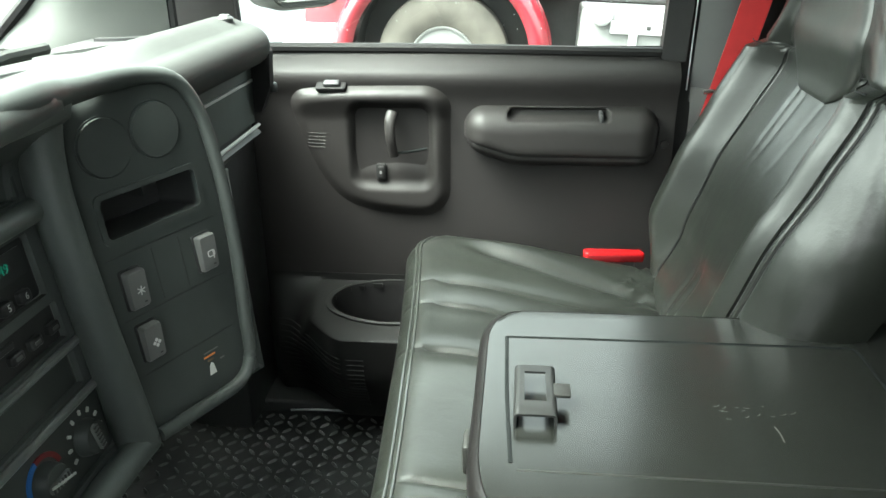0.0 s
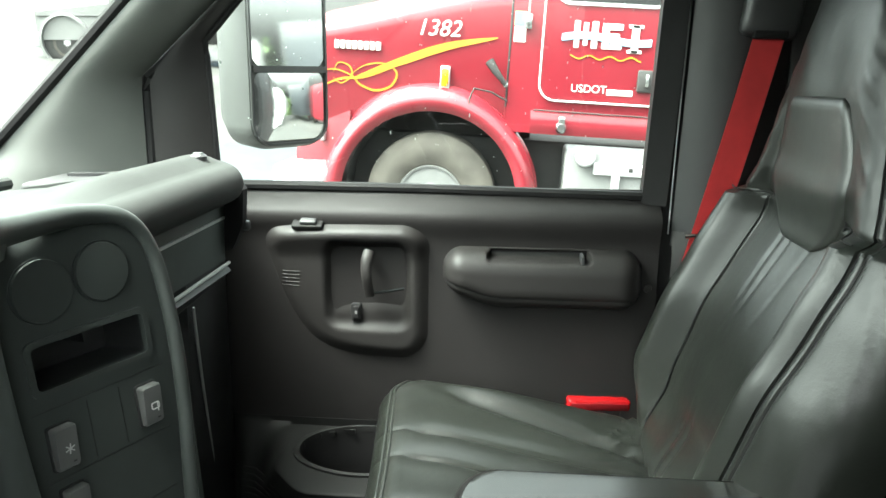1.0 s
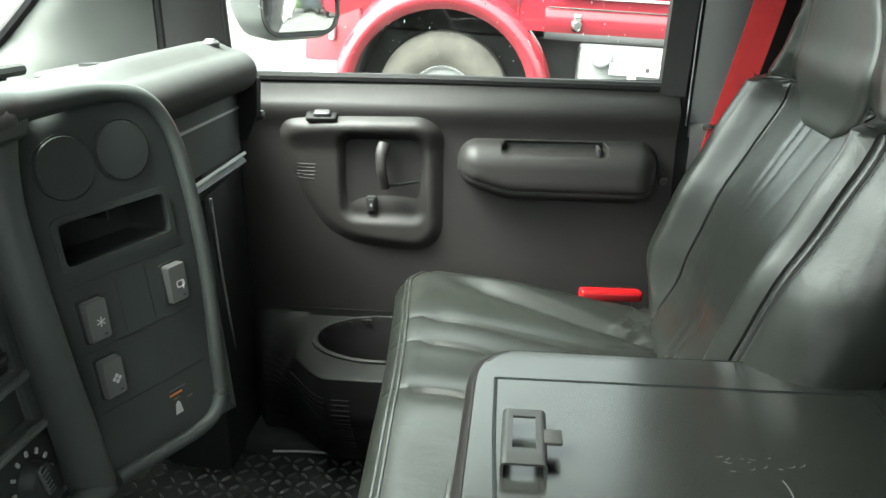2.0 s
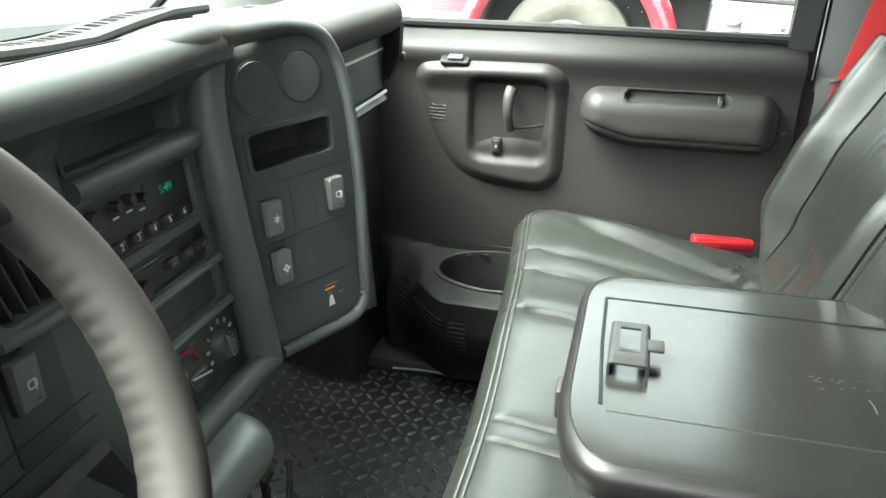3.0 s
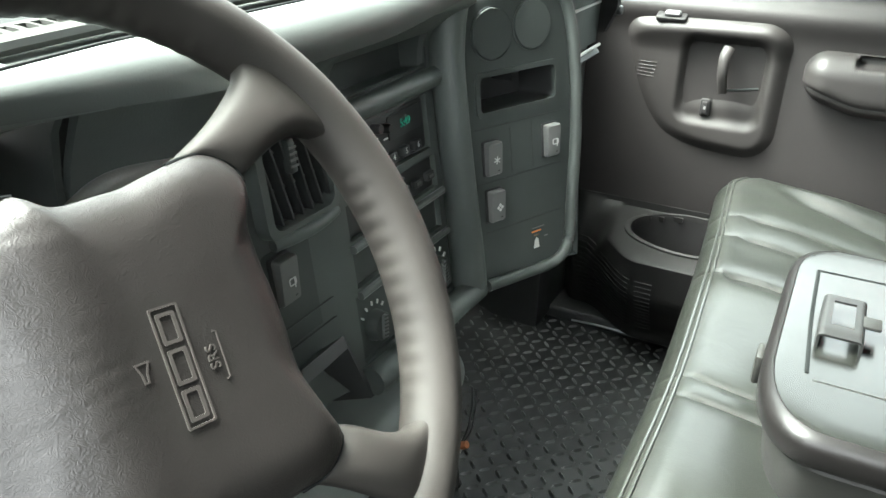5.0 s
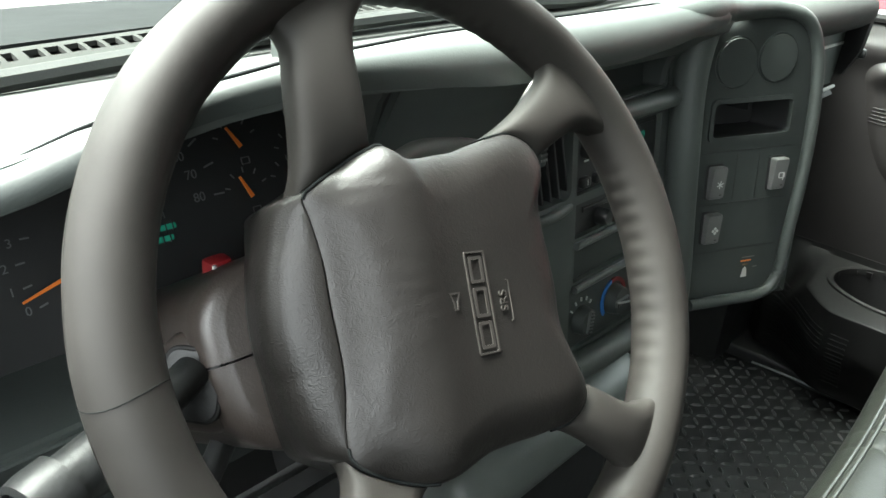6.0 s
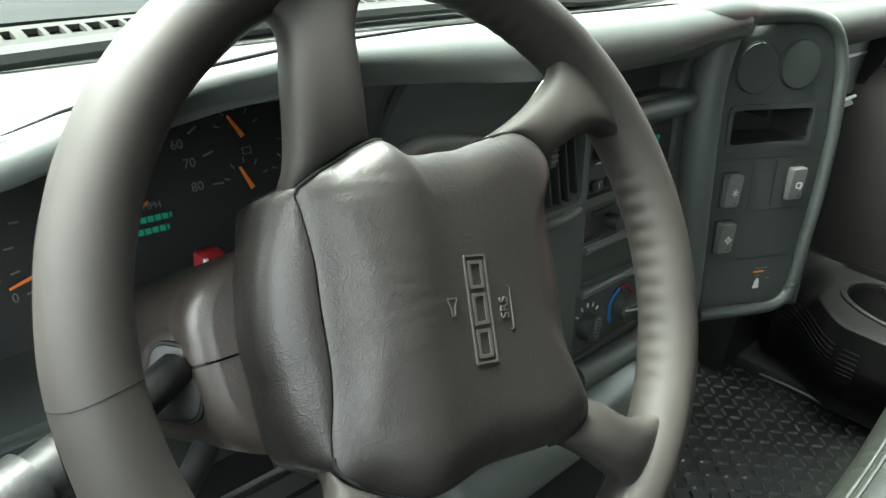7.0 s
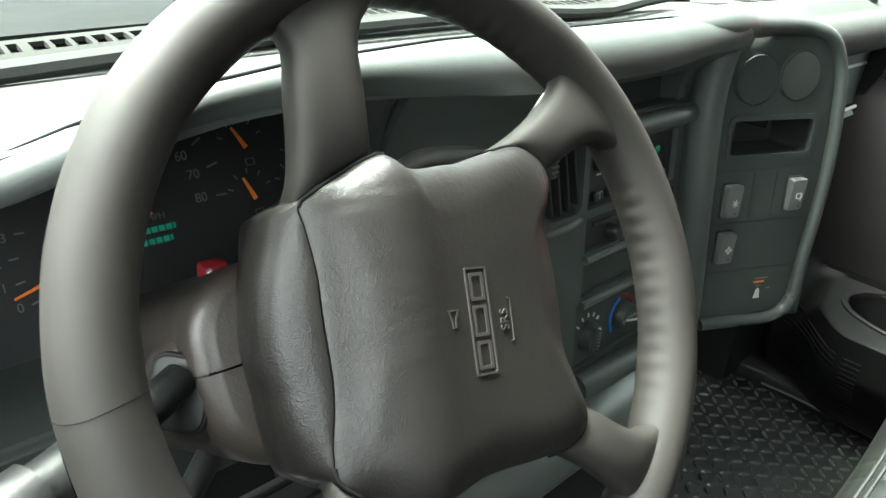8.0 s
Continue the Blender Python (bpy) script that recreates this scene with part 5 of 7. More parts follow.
emb = part("emblem_frame", frame_ring(rrect(0.0520, 0.0135, 0.001), rrect(0.0502, 0.0117, 0.0008), -0.003, 0.0008, hub_m(0, 0, 0)), EMBOSS, hub, "embossed maker's plate outline")
for dx, w in ((-0.0165, 0.0135), (0.0, 0.0150), (0.0165, 0.0135)):
    part("emblem_block", frame_ring(rrect(w, 0.0088, 0.001), rrect(w - 0.0032, 0.0056, 0.0006), -0.003, 0.0006, hub_m(dx, 0, 0)), EMBOSS, emb)
letters("pad_letters", "SRS", 0.0072, EMBOSS, hub_m(-0.001, -0.0150, 0.0003), hub, 0.0006)
part("pad_line", tube([hub_m(x, y, 0.0003).translation for x, y in ((-0.012, -0.0178), (-0.0115, -0.0195), (0.009, -0.0200), (0.0095, -0.0182))], 0.0004, 5), EMBOSS, hub)
part("horn_mark", frame_ring([(-0.004, -0.0012), (0.0, -0.0016), (0.0048, -0.0034), (0.0048, 0.0034), (0.0, 0.0016), (-0.004, 0.0012)], [(-0.0032, -0.0005), (0.0, -0.0008), (0.0040, -0.0024), (0.0040, 0.0024), (0.0, 0.0008), (-0.0032, 0.0005)], -0.002, 0.0005, hub_m(0.002, 0.0165, 0)), EMBOSS, hub)


# ---- bench seat ----
seat = thing("bench_seat", (0.22, 0.3, -0.012), "dark green-grey leather passenger bench seat with integral headrest", "car seat")


def front_x(y):
    return 0.022 - 0.052 * max(0, min(1, (y + 0.1) / 0.75)) ** 1.5 + 0.05 * step(0.63, 0.73, y)


def crease(y, x):
    fade = step(0.02, 0.05, x) * step(0.42, 0.30, x)
    c = sum(0.0042 * dip(y, k, 0.0040) + 0.0036 * dip(y, k, 0.018) for k in (0.508, 0.437)) * fade
    c += (0.0050 * dip(y, 0.293 + 0.008 * math.sin(x * 20), 0.0048) + 0.008 * dip(y, 0.293, 0.026)) * step(0.26, 0.10, x)
    c += sum(0.0036 * dip(y, k, 0.0042) + 0.003 * dip(y, k, 0.016) for k in (0.030, -0.012))
    c += 0.013 * dip(y, 0.645 - 0.28 * (x - 0.09), 0.019) * step(0.03, 0.12, x)
    return c


def cushion_f(y, s):
    xf = front_x(y)
    endr = step(0.738, 0.665, y)
    top = 0.388 + 0.008 * math.sin((y - 0.05) * 9) ** 2 + 0.012 * dip(y, 0.665, 0.045)
    if s < 0.3:
        t = s / 0.3
        return Vector((xf + 0.03 - 0.042 * t, y, 0.06 + (top - 0.105) * t))
    if s < 0.44:
        a = (s - 0.3) / 0.14 * math.pi / 2
        return Vector((xf - 0.012 + 0.050 * (1 - math.cos(a)), y, top - 0.045 + 0.045 * math.sin(a) * (0.4 + 0.6 * endr) - crease(y, 0.06) * 0.4 * math.sin(a)))
    t = (s - 0.44) / 0.56
    x = xf + 0.038 + (0.47 - xf - 0.038) * t
    z = top - 0.075 * t ** 1.4 - crease(y, x)
    z -= 0.018 * dip(y, 0.36, 0.16) * step(0.1, 0.5, t)
    wr = noise.noise(Vector((x * 22, y * 30, 1.7))) * 0.006 * step(0.55, 0.8, t) + noise.noise(Vector((x * 60, y * 40, 4))) * 0.0055 * step(0.6, 0.85, t) * step(0.45, 0.60, y)
    wr += noise.noise(Vector((x * 9, y * 9, 3))) * 0.003
    for y0, k, h in ((0.598, 0.9, 0.0045), (0.560, 0.45, 0.0040), (0.638, 1.5, 0.0050), (0.530, 0.2, 0.0030)):
        wr += h * dip(y, y0 + k * (x - 0.36), 0.0075) * step(0.27, 0.35, x)
    return Vector((x, y, (z + wr) - (1 - endr) * 0.03))


part("cushion", surf(cushion_f, axis(-0.26, 0.738, 0.003), axis(0, 0.3, 0.06) + axis(0.32, 0.44, 0.015) + axis(0.46, 1, 0.012), thick=0.03), LEATHER, seat, "wrinkled leather seat cushion with sewn flutes")
part("seat_base", rbox((0.05, -0.24, -0.012), (0.50, 0.70, 0.30), 0.02), BLACK, seat)
for off in (0.0, 0.010):
    pts = []
    for y in axis(-0.255, 0.70, 0.015):
        p = cushion_f(y, 0.385 + off * 1.6)
        pts.append(p + Vector((-0.001, 0, 0.0012)))
    part("piping", tube(pts, 0.0021, 6), LEATHER_PAD, seat, "sewn double piping")
# light along a cushion fold, painted as a thin pale strip
part("fold_highlight", surf(lambda a, b: Vector((0.300 + 0.075 * a, 0.455 - 0.070 * a + 0.014 * b, cushion_f(0.455 - 0.07 * a + 0.014 * b, 0.44 + 0.56 * (0.300 + 0.075 * a - 0.0) / 0.47).z + 0.004)), axis(0, 1, 0.125), axis(0, 1, 0.5), thick=0.001), KEY_GREY, seat, "pale strip painting the highlight on a leather fold")

BF = ((0.28, 0.392), (0.36, 0.383), (0.44, 0.385), (0.50, 0.404), (0.575, 0.432), (0.65, 0.474), (0.70, 0.503), (0.745, 0.524), (0.80, 0.540), (0.89, 0.556), (1.0, 0.576), (1.10, 0.602))
BW = ((0.28, 0.240), (0.40, 0.246), (0.60, 0.250), (0.70, 0.250), (0.745, 0.240), (0.79, 0.218), (0.86, 0.186), (0.93, 0.158), (1.0, 0.132), (1.06, 0.108), (1.10, 0.050))


def back_dx(y, z):
    """Relief of the backrest's front: a sunk centre panel, bolsters, pleats, seams and gathers."""
    k = abs(y - 0.490) / curve_tab(BW, z)
    sunk = 0.046 * step(0.32, 0.44, z) - 0.030 * step(0.70, 0.79, z) - 0.016 * step(0.79, 0.90, z)
    low = step(0.746, 0.738, z)
    d = sunk * (step(0.74, 0.60, k) if y > 0.49 else step(0.90, 0.52, k))
    d += 0.005 * dip(k, 0.605, 0.014) * low * (1 if y > 0.49 else 0.0)
    fan = 1 + 0.9 * max(0, z - 0.56)
    pleat = sum(g * dip(y, 0.490 + c * fan, 0.0065) for c, g in ((-0.045, 0.4), (0.016, 1.0), (0.041, 1.0)))
    d -= 0.016 * dip(k, 0.83, 0.11) * step(0.36, 0.46, z) * low
    d += 0.0026 * pleat * step(0.54, 0.67, z) * step(0.715, 0.70, z)
    d += 0.0034 * (dip(y, 0.475, 0.007) + 0.8 * dip(y, 0.503, 0.008)) * step(0.47, 0.40, z)
    d += 0.006 * dip(z, 0.742, 0.0042) * step(0.45, 0.55, k)
    d -= 0.008 * step(0.743, 0.735, z) * step(0.60, 0.70, z) * step(0.5, 0.7, k)
    d += step(0.75, 0.80, z) * 0.0020 * noise.noise(Vector((y * 22, z * 60 + 40 * abs(y - 0.49), 7.0))) * step(0.62, 0.78, k)
    d += 0.0020 * noise.noise(Vector((y * 12, z * 12, 2.0)))
    return d


def back_f(z, a):
    hw = curve_tab(BW, z)
    d = lerp_tab(((0.28, 0.17), (0.6, 0.17), (0.75, 0.14), (1.0, 0.11), (1.1, 0.05)), z)
    y = 0.490 + hw * math.copysign(abs(math.cos(a)) ** 0.5, math.cos(a))
    x = curve_tab(BF, z) + d / 2 - d / 2 * math.copysign(abs(math.sin(a)) ** 0.5, math.sin(a))
    x += step(0.15, 0.65, math.sin(a)) * back_dx(y, z)
    under = step(-0.868, -0.90, math.cos(a)) * step(0.0, 0.2, math.sin(a))
    x, y = x + 0.020 * under, y + 0.022 * under
    n1 = noise.noise(Vector((x * 16, y * 10, z * 34 + x * 46))) + 0.4 * noise.noise(Vector((x * 40, y * 20, z * 70)))
    side = step(-0.85, -0.97, math.cos(a))
    y += side * 0.0045 * n1 * step(0.36, 0.45, z) * step(0.86, 0.7, z)
    return Vector((x, y, z))


ba = []
front_k = [1, 0.9996, 0.998, 0.995, 0.990, 0.983] + [0.975 - 0.0125 * j for j in range(157)] + [-0.983, -0.990, -0.995, -0.998, -0.9996]
for k in front_k:
    ba.append(math.acos(math.copysign(k * k, k)))
for k in range(24):
    ba.append(math.pi + math.pi * k / 24)
rings = [[back_f(z, a) for a in ba] for z in axis(0.29, 1.10, 0.005)]
back = part("backrest", loft(rings), LEATHER, seat, "reclined leather backrest with pleats and side bolsters")


def side_f(z, d):
    """The gathered side of the backrest: a flat welt from the first seam, a second seam, then a puffed side; d is the way from the first seam."""
    p = back_f(z, radians(150))
    reach = lerp_tab(((0.30, 0.130), (0.46, 0.140), (0.70, 0.165), (0.76, 0.160), (0.90, 0.120), (1.08, 0.06)), z)
    s = d / 0.17
    run = reach * s
    turn = radians(lerp_tab(((0.0, 56), (0.08, 54), (0.5, 44), (1.0, 26)), s))
    groove = 0.0040 * dip(d, 0.0, 0.0030) + 0.0034 * dip(d, 0.0125, 0.0026) + 0.004 * dip(z, 0.742, 0.0042)
    full = step(0.012, 0.05, d)
    wr = noise.noise(Vector((s * 3.4, z * 30 + s * 11, 3.0))) * 0.0021 + noise.noise(Vector((s * 7, z * 62 + s * 20, 8.0))) * 0.0010
    wr *= full * step(0.78, 0.70, z) * step(0.30, 0.42, z) * (0.35 + 0.65 * step(0.8, 0.25, s))
    puff = 0.013 * math.sin(math.pi * min(1, s)) * step(0.30, 0.45, z) - groove + wr
    return Vector((p.x + run * math.cos(turn) - 0.62 * puff, p.y - run * math.sin(turn) - 0.78 * puff, z - 0.014 * s * s))


side = part("side_bolster", surf(side_f, axis(0.30, 1.08, 0.005), axis(0.0, 0.016, 0.001) + axis(0.020, 0.17, 0.005), thick=0.02), LEATHER, back, "gathered leather side of the backrest")
for d in (0.0005, 0.0125):
    part("seam_line", tube([side_f(z, d) for z in axis(0.34, 1.02, 0.01)], 0.0009, 6), SEAL, side)
for d in (0.0045, 0.0165):
    for k in range(86):
        z = 0.345 + 0.0078 * k
        part("stitch", tube([side_f(z, d), side_f(z + 0.0045, d)], 0.0007, 5), THREAD, side)


def on_back(y, z):
    return Vector((curve_tab(BF, z) + back_dx(y, z), y, z))


# seams of the bolsters and the shoulder line
part("bolster_seam", tube([on_back(0.490 + 0.612 * curve_tab(BW, z), z) + Vector((-0.001, 0, 0)) for z in axis(0.36, 0.738, 0.012)], 0.0012, 6), SEAL, back)
for s in (1, -1):
    part("shoulder_seam", tube([on_back(0.490 + s * k * curve_tab(BW, 0.742), 0.742) + Vector((-0.001, 0, 0)) for k in axis(0.5, 0.93, 0.04)], 0.0011, 6), SEAL, back)

PAD_W = ((0.694, 0.040), (0.700, 0.062), (0.715, 0.090), (0.735, 0.110), (0.765, 0.122), (0.80, 0.122), (0.84, 0.112), (0.868, 0.100), (0.882, 0.090), (0.890, 0.072))


def insert_f(z, u):
    """The shield-shaped headrest cushion, standing a little proud of the backrest."""
    y = 0.484 + curve_tab(PAD_W, z) * u
    edge = max(0.0, min(z - 0.694, 0.890 - z, (1 - abs(u)) * curve_tab(PAD_W, z)))
    q = 1 - min(1.0, edge / 0.022)
    x = curve_tab(BF, z) + back_dx(0.484, z) * 0.8 + back_dx(y, z) * 0.2 + 0.005 - 0.011 * math.sqrt(max(0, 1 - q ** 2.5))
    return Vector((x, y, z))


pad_z = [0.694, 0.696, 0.699, 0.703, 0.708] + axis(0.714, 0.872, 0.008) + [0.877, 0.881, 0.885, 0.888, 0.890]
pad_u = [-1, -0.98, -0.95, -0.91, -0.86] + axis(-0.80, 0.80, 0.1) + [0.86, 0.91, 0.95, 0.98, 1]
part("headrest_pad", surf(insert_f, pad_z, pad_u, thick=0.012), LEATHER_PAD, back, "smooth shield-shaped headrest pad")
rim_pts = [insert_f(z, 1.03) for z in pad_z] + [insert_f(z, -1.03) for z in pad_z[::-1]]
part("pad_seam", tube([p + Vector((-0.002, 0, 0)) for p in rim_pts + rim_pts[:1]], 0.0015, 6), SEAL, back)

# seat belt and buckle
belt = thing("seat_belt", (0.52, 0.745, 0.65), "bright red seat belt webbing hanging beside the seat", "seat belt")
part("webbing", surf(lambda s, u: Vector((0.462 + 0.050 * u + 0.085 * s, 0.752 - 0.006 * math.sin(math.pi * s) + 0.002 * u, 0.600 + 0.38 * s + 0.004 * u)), axis(0, 1, 0.05), axis(0, 1, 0.25), thick=0.0015), BELT, belt)
part("guide_cover", moved(rbox((-0.045, -0.018, -0.035), (0.045, 0.018, 0.060), 0.014, 3), Matrix.Translation((0.573, 0.762, 1.005)) @ Matrix.Rotation(radians(8), 4, "Y")), BLACK, belt, "black upper belt guide")
part("guide_slot", rbox((0.543, 0.740, 0.969), (0.597, 0.760, 0.982), 0.004), SEAL, belt)
part("belt_ring", tube([(0.463, 0.746, 0.649), (0.476, 0.744, 0.651), (0.487, 0.746, 0.649)], 0.004, 8), CHROME, belt, "bright belt loop end")
buck = thing("belt_buckle", (0.33, 0.72, 0.34), "red plastic seat belt buckle between seat and door", "buckle")
part("buckle_body", moved(rbox((-0.056, -0.012, -0.010), (0.056, 0.012, 0.010), 0.005, 3), Matrix.Translation((0.332, 0.722, 0.352)) @ Matrix.Rotation(radians(4), 4, "Y") @ Matrix.Rotation(radians(12), 4, "Z")), BUCKLE, buck)
# no hollow here: the recess shade is painted as a darker red face
part("buckle_rim", moved(rbox((-0.052, -0.0135, -0.006), (0.050, -0.0115, 0.005), 0.002), Matrix.Translation((0.332, 0.722, 0.352)) @ Matrix.Rotation(radians(4), 4, "Y") @ Matrix.Rotation(radians(12), 4, "Z")), BUCKLE_FACE, buck, "buckle face, its recess shade put into a darker red")
part("buckle_stem", rbox((0.335, 0.722, 0.05), (0.372, 0.734, 0.352), 0.004), BLACK, buck)


# ---- fold-down centre console ----
cons = thing("centre_console", (0.38, 0.05, 0.36), "fold-down dark plastic centre console lying on the bench", "console")


def lid_outline(grow=0.0, n=10):
    x0, x1, y0, y1 = 0.116 - grow, 0.680, -0.146 - grow, 0.252 + grow
    pts = []
    for cx, cy, rx, ry, a0 in ((x1 - 0.03, y1 - 0.03, 0.03, 0.03, 0), (x0 + 0.050, y1 - 0.085, 0.050, 0.085, 90), (x0 + 0.060, y0 + 0.125, 0.060, 0.125, 180), (x1 - 0.03, y0 + 0.03, 0.03, 0.03, 270)):
        for k in range(n + 1):
            a = radians(a0 + 90 * k / n)
            e = 0.85
            pts.append((cx + rx * math.copysign(abs(math.cos(a)) ** e, math.cos(a)), cy + ry * math.copysign(abs(math.sin(a)) ** e, math.sin(a))))
    return pts


def console_loft(levels, closed=False):
    o = lid_outline()
    c = Vector((0.40, 0.053))
    rings = []
    for inset, z in levels:
        rings.append([Vector((c.x + (p[0] - c.x) * (1 - inset / 0.285), c.y + (p[1] - c.y) * (1 - inset / 0.199), z)) for p in o])
    return loft(rings, closed=closed)


lid = part("lid", console_loft(((0.008, 0.4475), (0.004, 0.4485), (0.0035, 0.4690), (0.0050, 0.4725), (0.0066, 0.4750), (0.0086, 0.4774), (0.0140, 0.4780), (0.030, 0.47805), (0.075, 0.47805))), LID, cons, "scuffed dark plastic console lid")
# side of the same lid, blackened: its shade is put into the colour
part("lid_rim", console_loft(((0.008, 0.4485), (0.0005, 0.4478), (-0.0012, 0.4510), (-0.0014, 0.4650), (-0.0006, 0.4690), (0.0020, 0.4735), (0.0052, 0.4764), (0.0084, 0.4781), (0.0098, 0.4774)), closed=True), LID_RIM, lid, "rolled side band of the lid, its shade put into black")
part("lid_gap", console_loft(((0.016, 0.440), (0.016, 0.450))), SEAL, cons, "dark gap under the lid")
part("shell", console_loft(((0.038, 0.335), (0.024, 0.355), (0.014, 0.385), (0.010, 0.42), (0.008, 0.438), (0.012, 0.4425), (0.020, 0.4435))), LID_EDGE, cons)
for pts in (((0.1545, -0.050), (0.1490, 0.06), (0.1465, 0.176)), ((0.1465, 0.176), (0.30, 0.178), (0.522, 0.179)), ((0.522, 0.179), (0.530, 0.172), (0.531, 0.120), (0.531, -0.05))):
    path = smooth_path([(x, y, 0.4778) for x, y in pts], 6)
    part("lid_groove", tube(path, 0.0023, 6, 0.6), SCREEN_BLACK, lid)
part("lid_crease", tube(smooth_path([(0.16, -0.0595, 0.4778), (0.35, -0.0595, 0.4778), (0.528, -0.0600, 0.4778)], 6), 0.0018, 6, 0.4), LID_EDGE, lid)
rs = random.Random(11)
for k in range(14):
    x, y, a = 0.375 + rs.gauss(0, 0.014), 0.046 + rs.gauss(0, 0.010), rs.uniform(-0.5, 0.5)
    ln = rs.uniform(0.0015, 0.005)
    part("scuff", tube(smooth_path([(x, y, 0.4782), (x + ln * math.cos(a), y + ln * math.sin(a), 0.4783), (x + 1.8 * ln * math.cos(a + 0.3), y + 1.8 * ln * math.sin(a + 0.3), 0.4782)], 3), 0.0004, 5, 0.35), SCUFF, lid)
part("scuff", tube(smooth_path([(0.400, 0.024, 0.4780), (0.402, 0.012, 0.4781), (0.402, 0.000, 0.4780)], 4), 0.0008, 5, 0.3), SCUFF, lid)
# latch: a sheet bent to a low bridge, open at both ends, with a window in its top and a side tab
LATCH_W, LATCH_H = 0.0205, 0.0185


def latch_f(u, y):
    """u runs from one foot over the top to the other."""
    r = 0.0055
    flat, leg = LATCH_W - r, LATCH_H - r
    quarter = r * math.pi / 2
    total = flat + quarter + leg
    d = abs(u) * total
    if d < flat:
        x, z = d, LATCH_H
    elif d < flat + quarter:
        a = (d - flat) / r
        x, z = flat + r * math.sin(a), LATCH_H - r * (1 - math.cos(a))
    else:
        x, z = LATCH_W, LATCH_H - r - (d - flat - quarter)
    low = 0.0025 * step(0.012, 0.0, y)
    return Vector((0.1765 + math.copysign(x, u), 0.0015 + y, 0.4778 + z - low * (z / LATCH_H)))


latch = part("latch", surf(latch_f, axis(-1, 1, 0.04, (-0.29, 0.29)), axis(0, 0.084, 0.004, (0.020, 0.072)), keep=lambda u, y: not (abs(u) < 0.29 and 0.020 < y < 0.072), thick=0.0026, front=Vector((0.18, 0.04, 0.9))), LATCH, lid, "dark plastic latch bridge on the lid")
part("latch_tab", rbox((0.192, 0.0335, 0.4915), (0.2110, 0.0555, 0.4955), 0.0016), LID_EDGE, latch, "small grey latch tab")
part("side_clip", rbox((0.106, 0.018, 0.405), (0.115, 0.052, 0.440), 0.004), LID_EDGE, cons, "small clip on the console front")


# ---- floor ----
mat_ob = thing("floor_mat", (-0.24, 0.2, -0.012), "black rubber diamond-plate floor mat, slightly dusty", "floor mat")


def mat_f(x, y):
    z = 0.0 + 0.03 * step(-0.42, -0.52, x)
    return Vector((x, y, z))


sheet = part("mat_sheet", surf(mat_f, axis(-0.54, 0.10, 0.04), axis(-0.60, 0.684, 0.05), thick=0.011), RUBBER, mat_ob)


def lug_verts(L=0.0115, W=0.0034, H=0.0038):
    """One pointed tread lug, lying along x."""
    v = [(L, 0, 0), (L * 0.45, W, 0), (-L * 0.45, W, 0), (-L, 0, 0), (-L * 0.45, -W, 0), (L * 0.45, -W, 0), (L * 0.5, 0, H), (-L * 0.5, 0, H)]
    return [Vector(p) for p in v], ((0, 1, 6), (1, 2, 7, 6), (2, 3, 7), (3, 4, 7), (4, 5, 6, 7), (5, 0, 6))


lug_pts, lug_faces = lug_verts()
lug_me = bpy.data.meshes.new("tread_lug")
lug_me.from_pydata([tuple(p) for p in lug_pts], [], lug_faces)
lug_me.materials.append(RUBBER_LUG)
rest = bmesh.new()
rl = random.Random(3)
for i in range(27):
    for j in range(54):
        x, y = -0.52 + 0.0235 * i, -0.58 + 0.0235 * j
        if x > 0.09 or y > 0.672:
            continue
        turn_a = radians(45 if (i + j) % 2 else -45) + rl.uniform(-0.06, 0.06)
        place = Matrix.Translation(mat_f(x, y)) @ Matrix.Rotation(turn_a, 4, "Z")
        if -0.39 < x < -0.02 and 0.19 < y < 0.60:
            lug = new("tread_lug", lug_me)
            lug.parent = mat_ob
            lug.matrix_local = Matrix.Translation(-ORIGIN[mat_ob]) @ place
        else:
            vs = [rest.verts.new(place @ p) for p in lug_pts]
            for f in lug_faces:
                rest.faces.new([vs[k] for k in f])
part("tread_rest", rest, RUBBER_LUG, mat_ob, "raised diamond tread farther off", kind="stuff", sharp=60)

cover = thing("engine_cover", (-0.42, -0.10, -0.012), "grey vinyl engine cover hump under the dashboard", "engine cover")


def lift(bm):
    for v in bm.verts:
        if v.co.z > 0.12:
            v.co.z += 0.22 * max(0, -0.27 - v.co.x)
    return bm


part("cover_top", lift(rbox((-0.66, -0.32, 0.222), (-0.247, 0.086, 0.305), 0.040, 6)), COVER, cover)
part("cover_body", lift(rbox((-0.66, -0.31, -0.012), (-0.275, 0.070, 0.25), 0.045, 5)), VOID, cover, "black lower body of the cover")
brk = thing("metal_bracket", (-0.285, 0.115, 0.0), "tarnished metal lever bracket with a copper-coloured end", "bracket")
part("bracket_bar", tube(smooth_path([(-0.300, 0.112, 0.165), (-0.297, 0.113, 0.130), (-0.291, 0.114, 0.075), (-0.286, 0.114, 0.0)], 4), 0.0075, 8, 0.5, side=(0, 1, 0)), BLACK, brk, "black lever stem")
part("bracket_clip", moved(frame_ring(rrect(0.022, 0.017, 0.003), rrect(0.015, 0.010, 0.002), -0.008, 0.008, Matrix.Identity(4)), Matrix.Translation((-0.297, 0.112, 0.172)) @ Matrix.Rotation(radians(-35), 4, "X") @ Matrix.Rotation(radians(20), 4, "Y")), BRASS, brk, "tarnished square clip")
part("bracket_plate", moved(rbox((-0.006, -0.003, -0.022), (0.006, 0.003, 0.022), 0.002), Matrix.Translation((-0.284, 0.110, 0.075)) @ Matrix.Rotation(radians(25), 4, "Y")), TRIM_SILVER, brk, "bright worn plate")
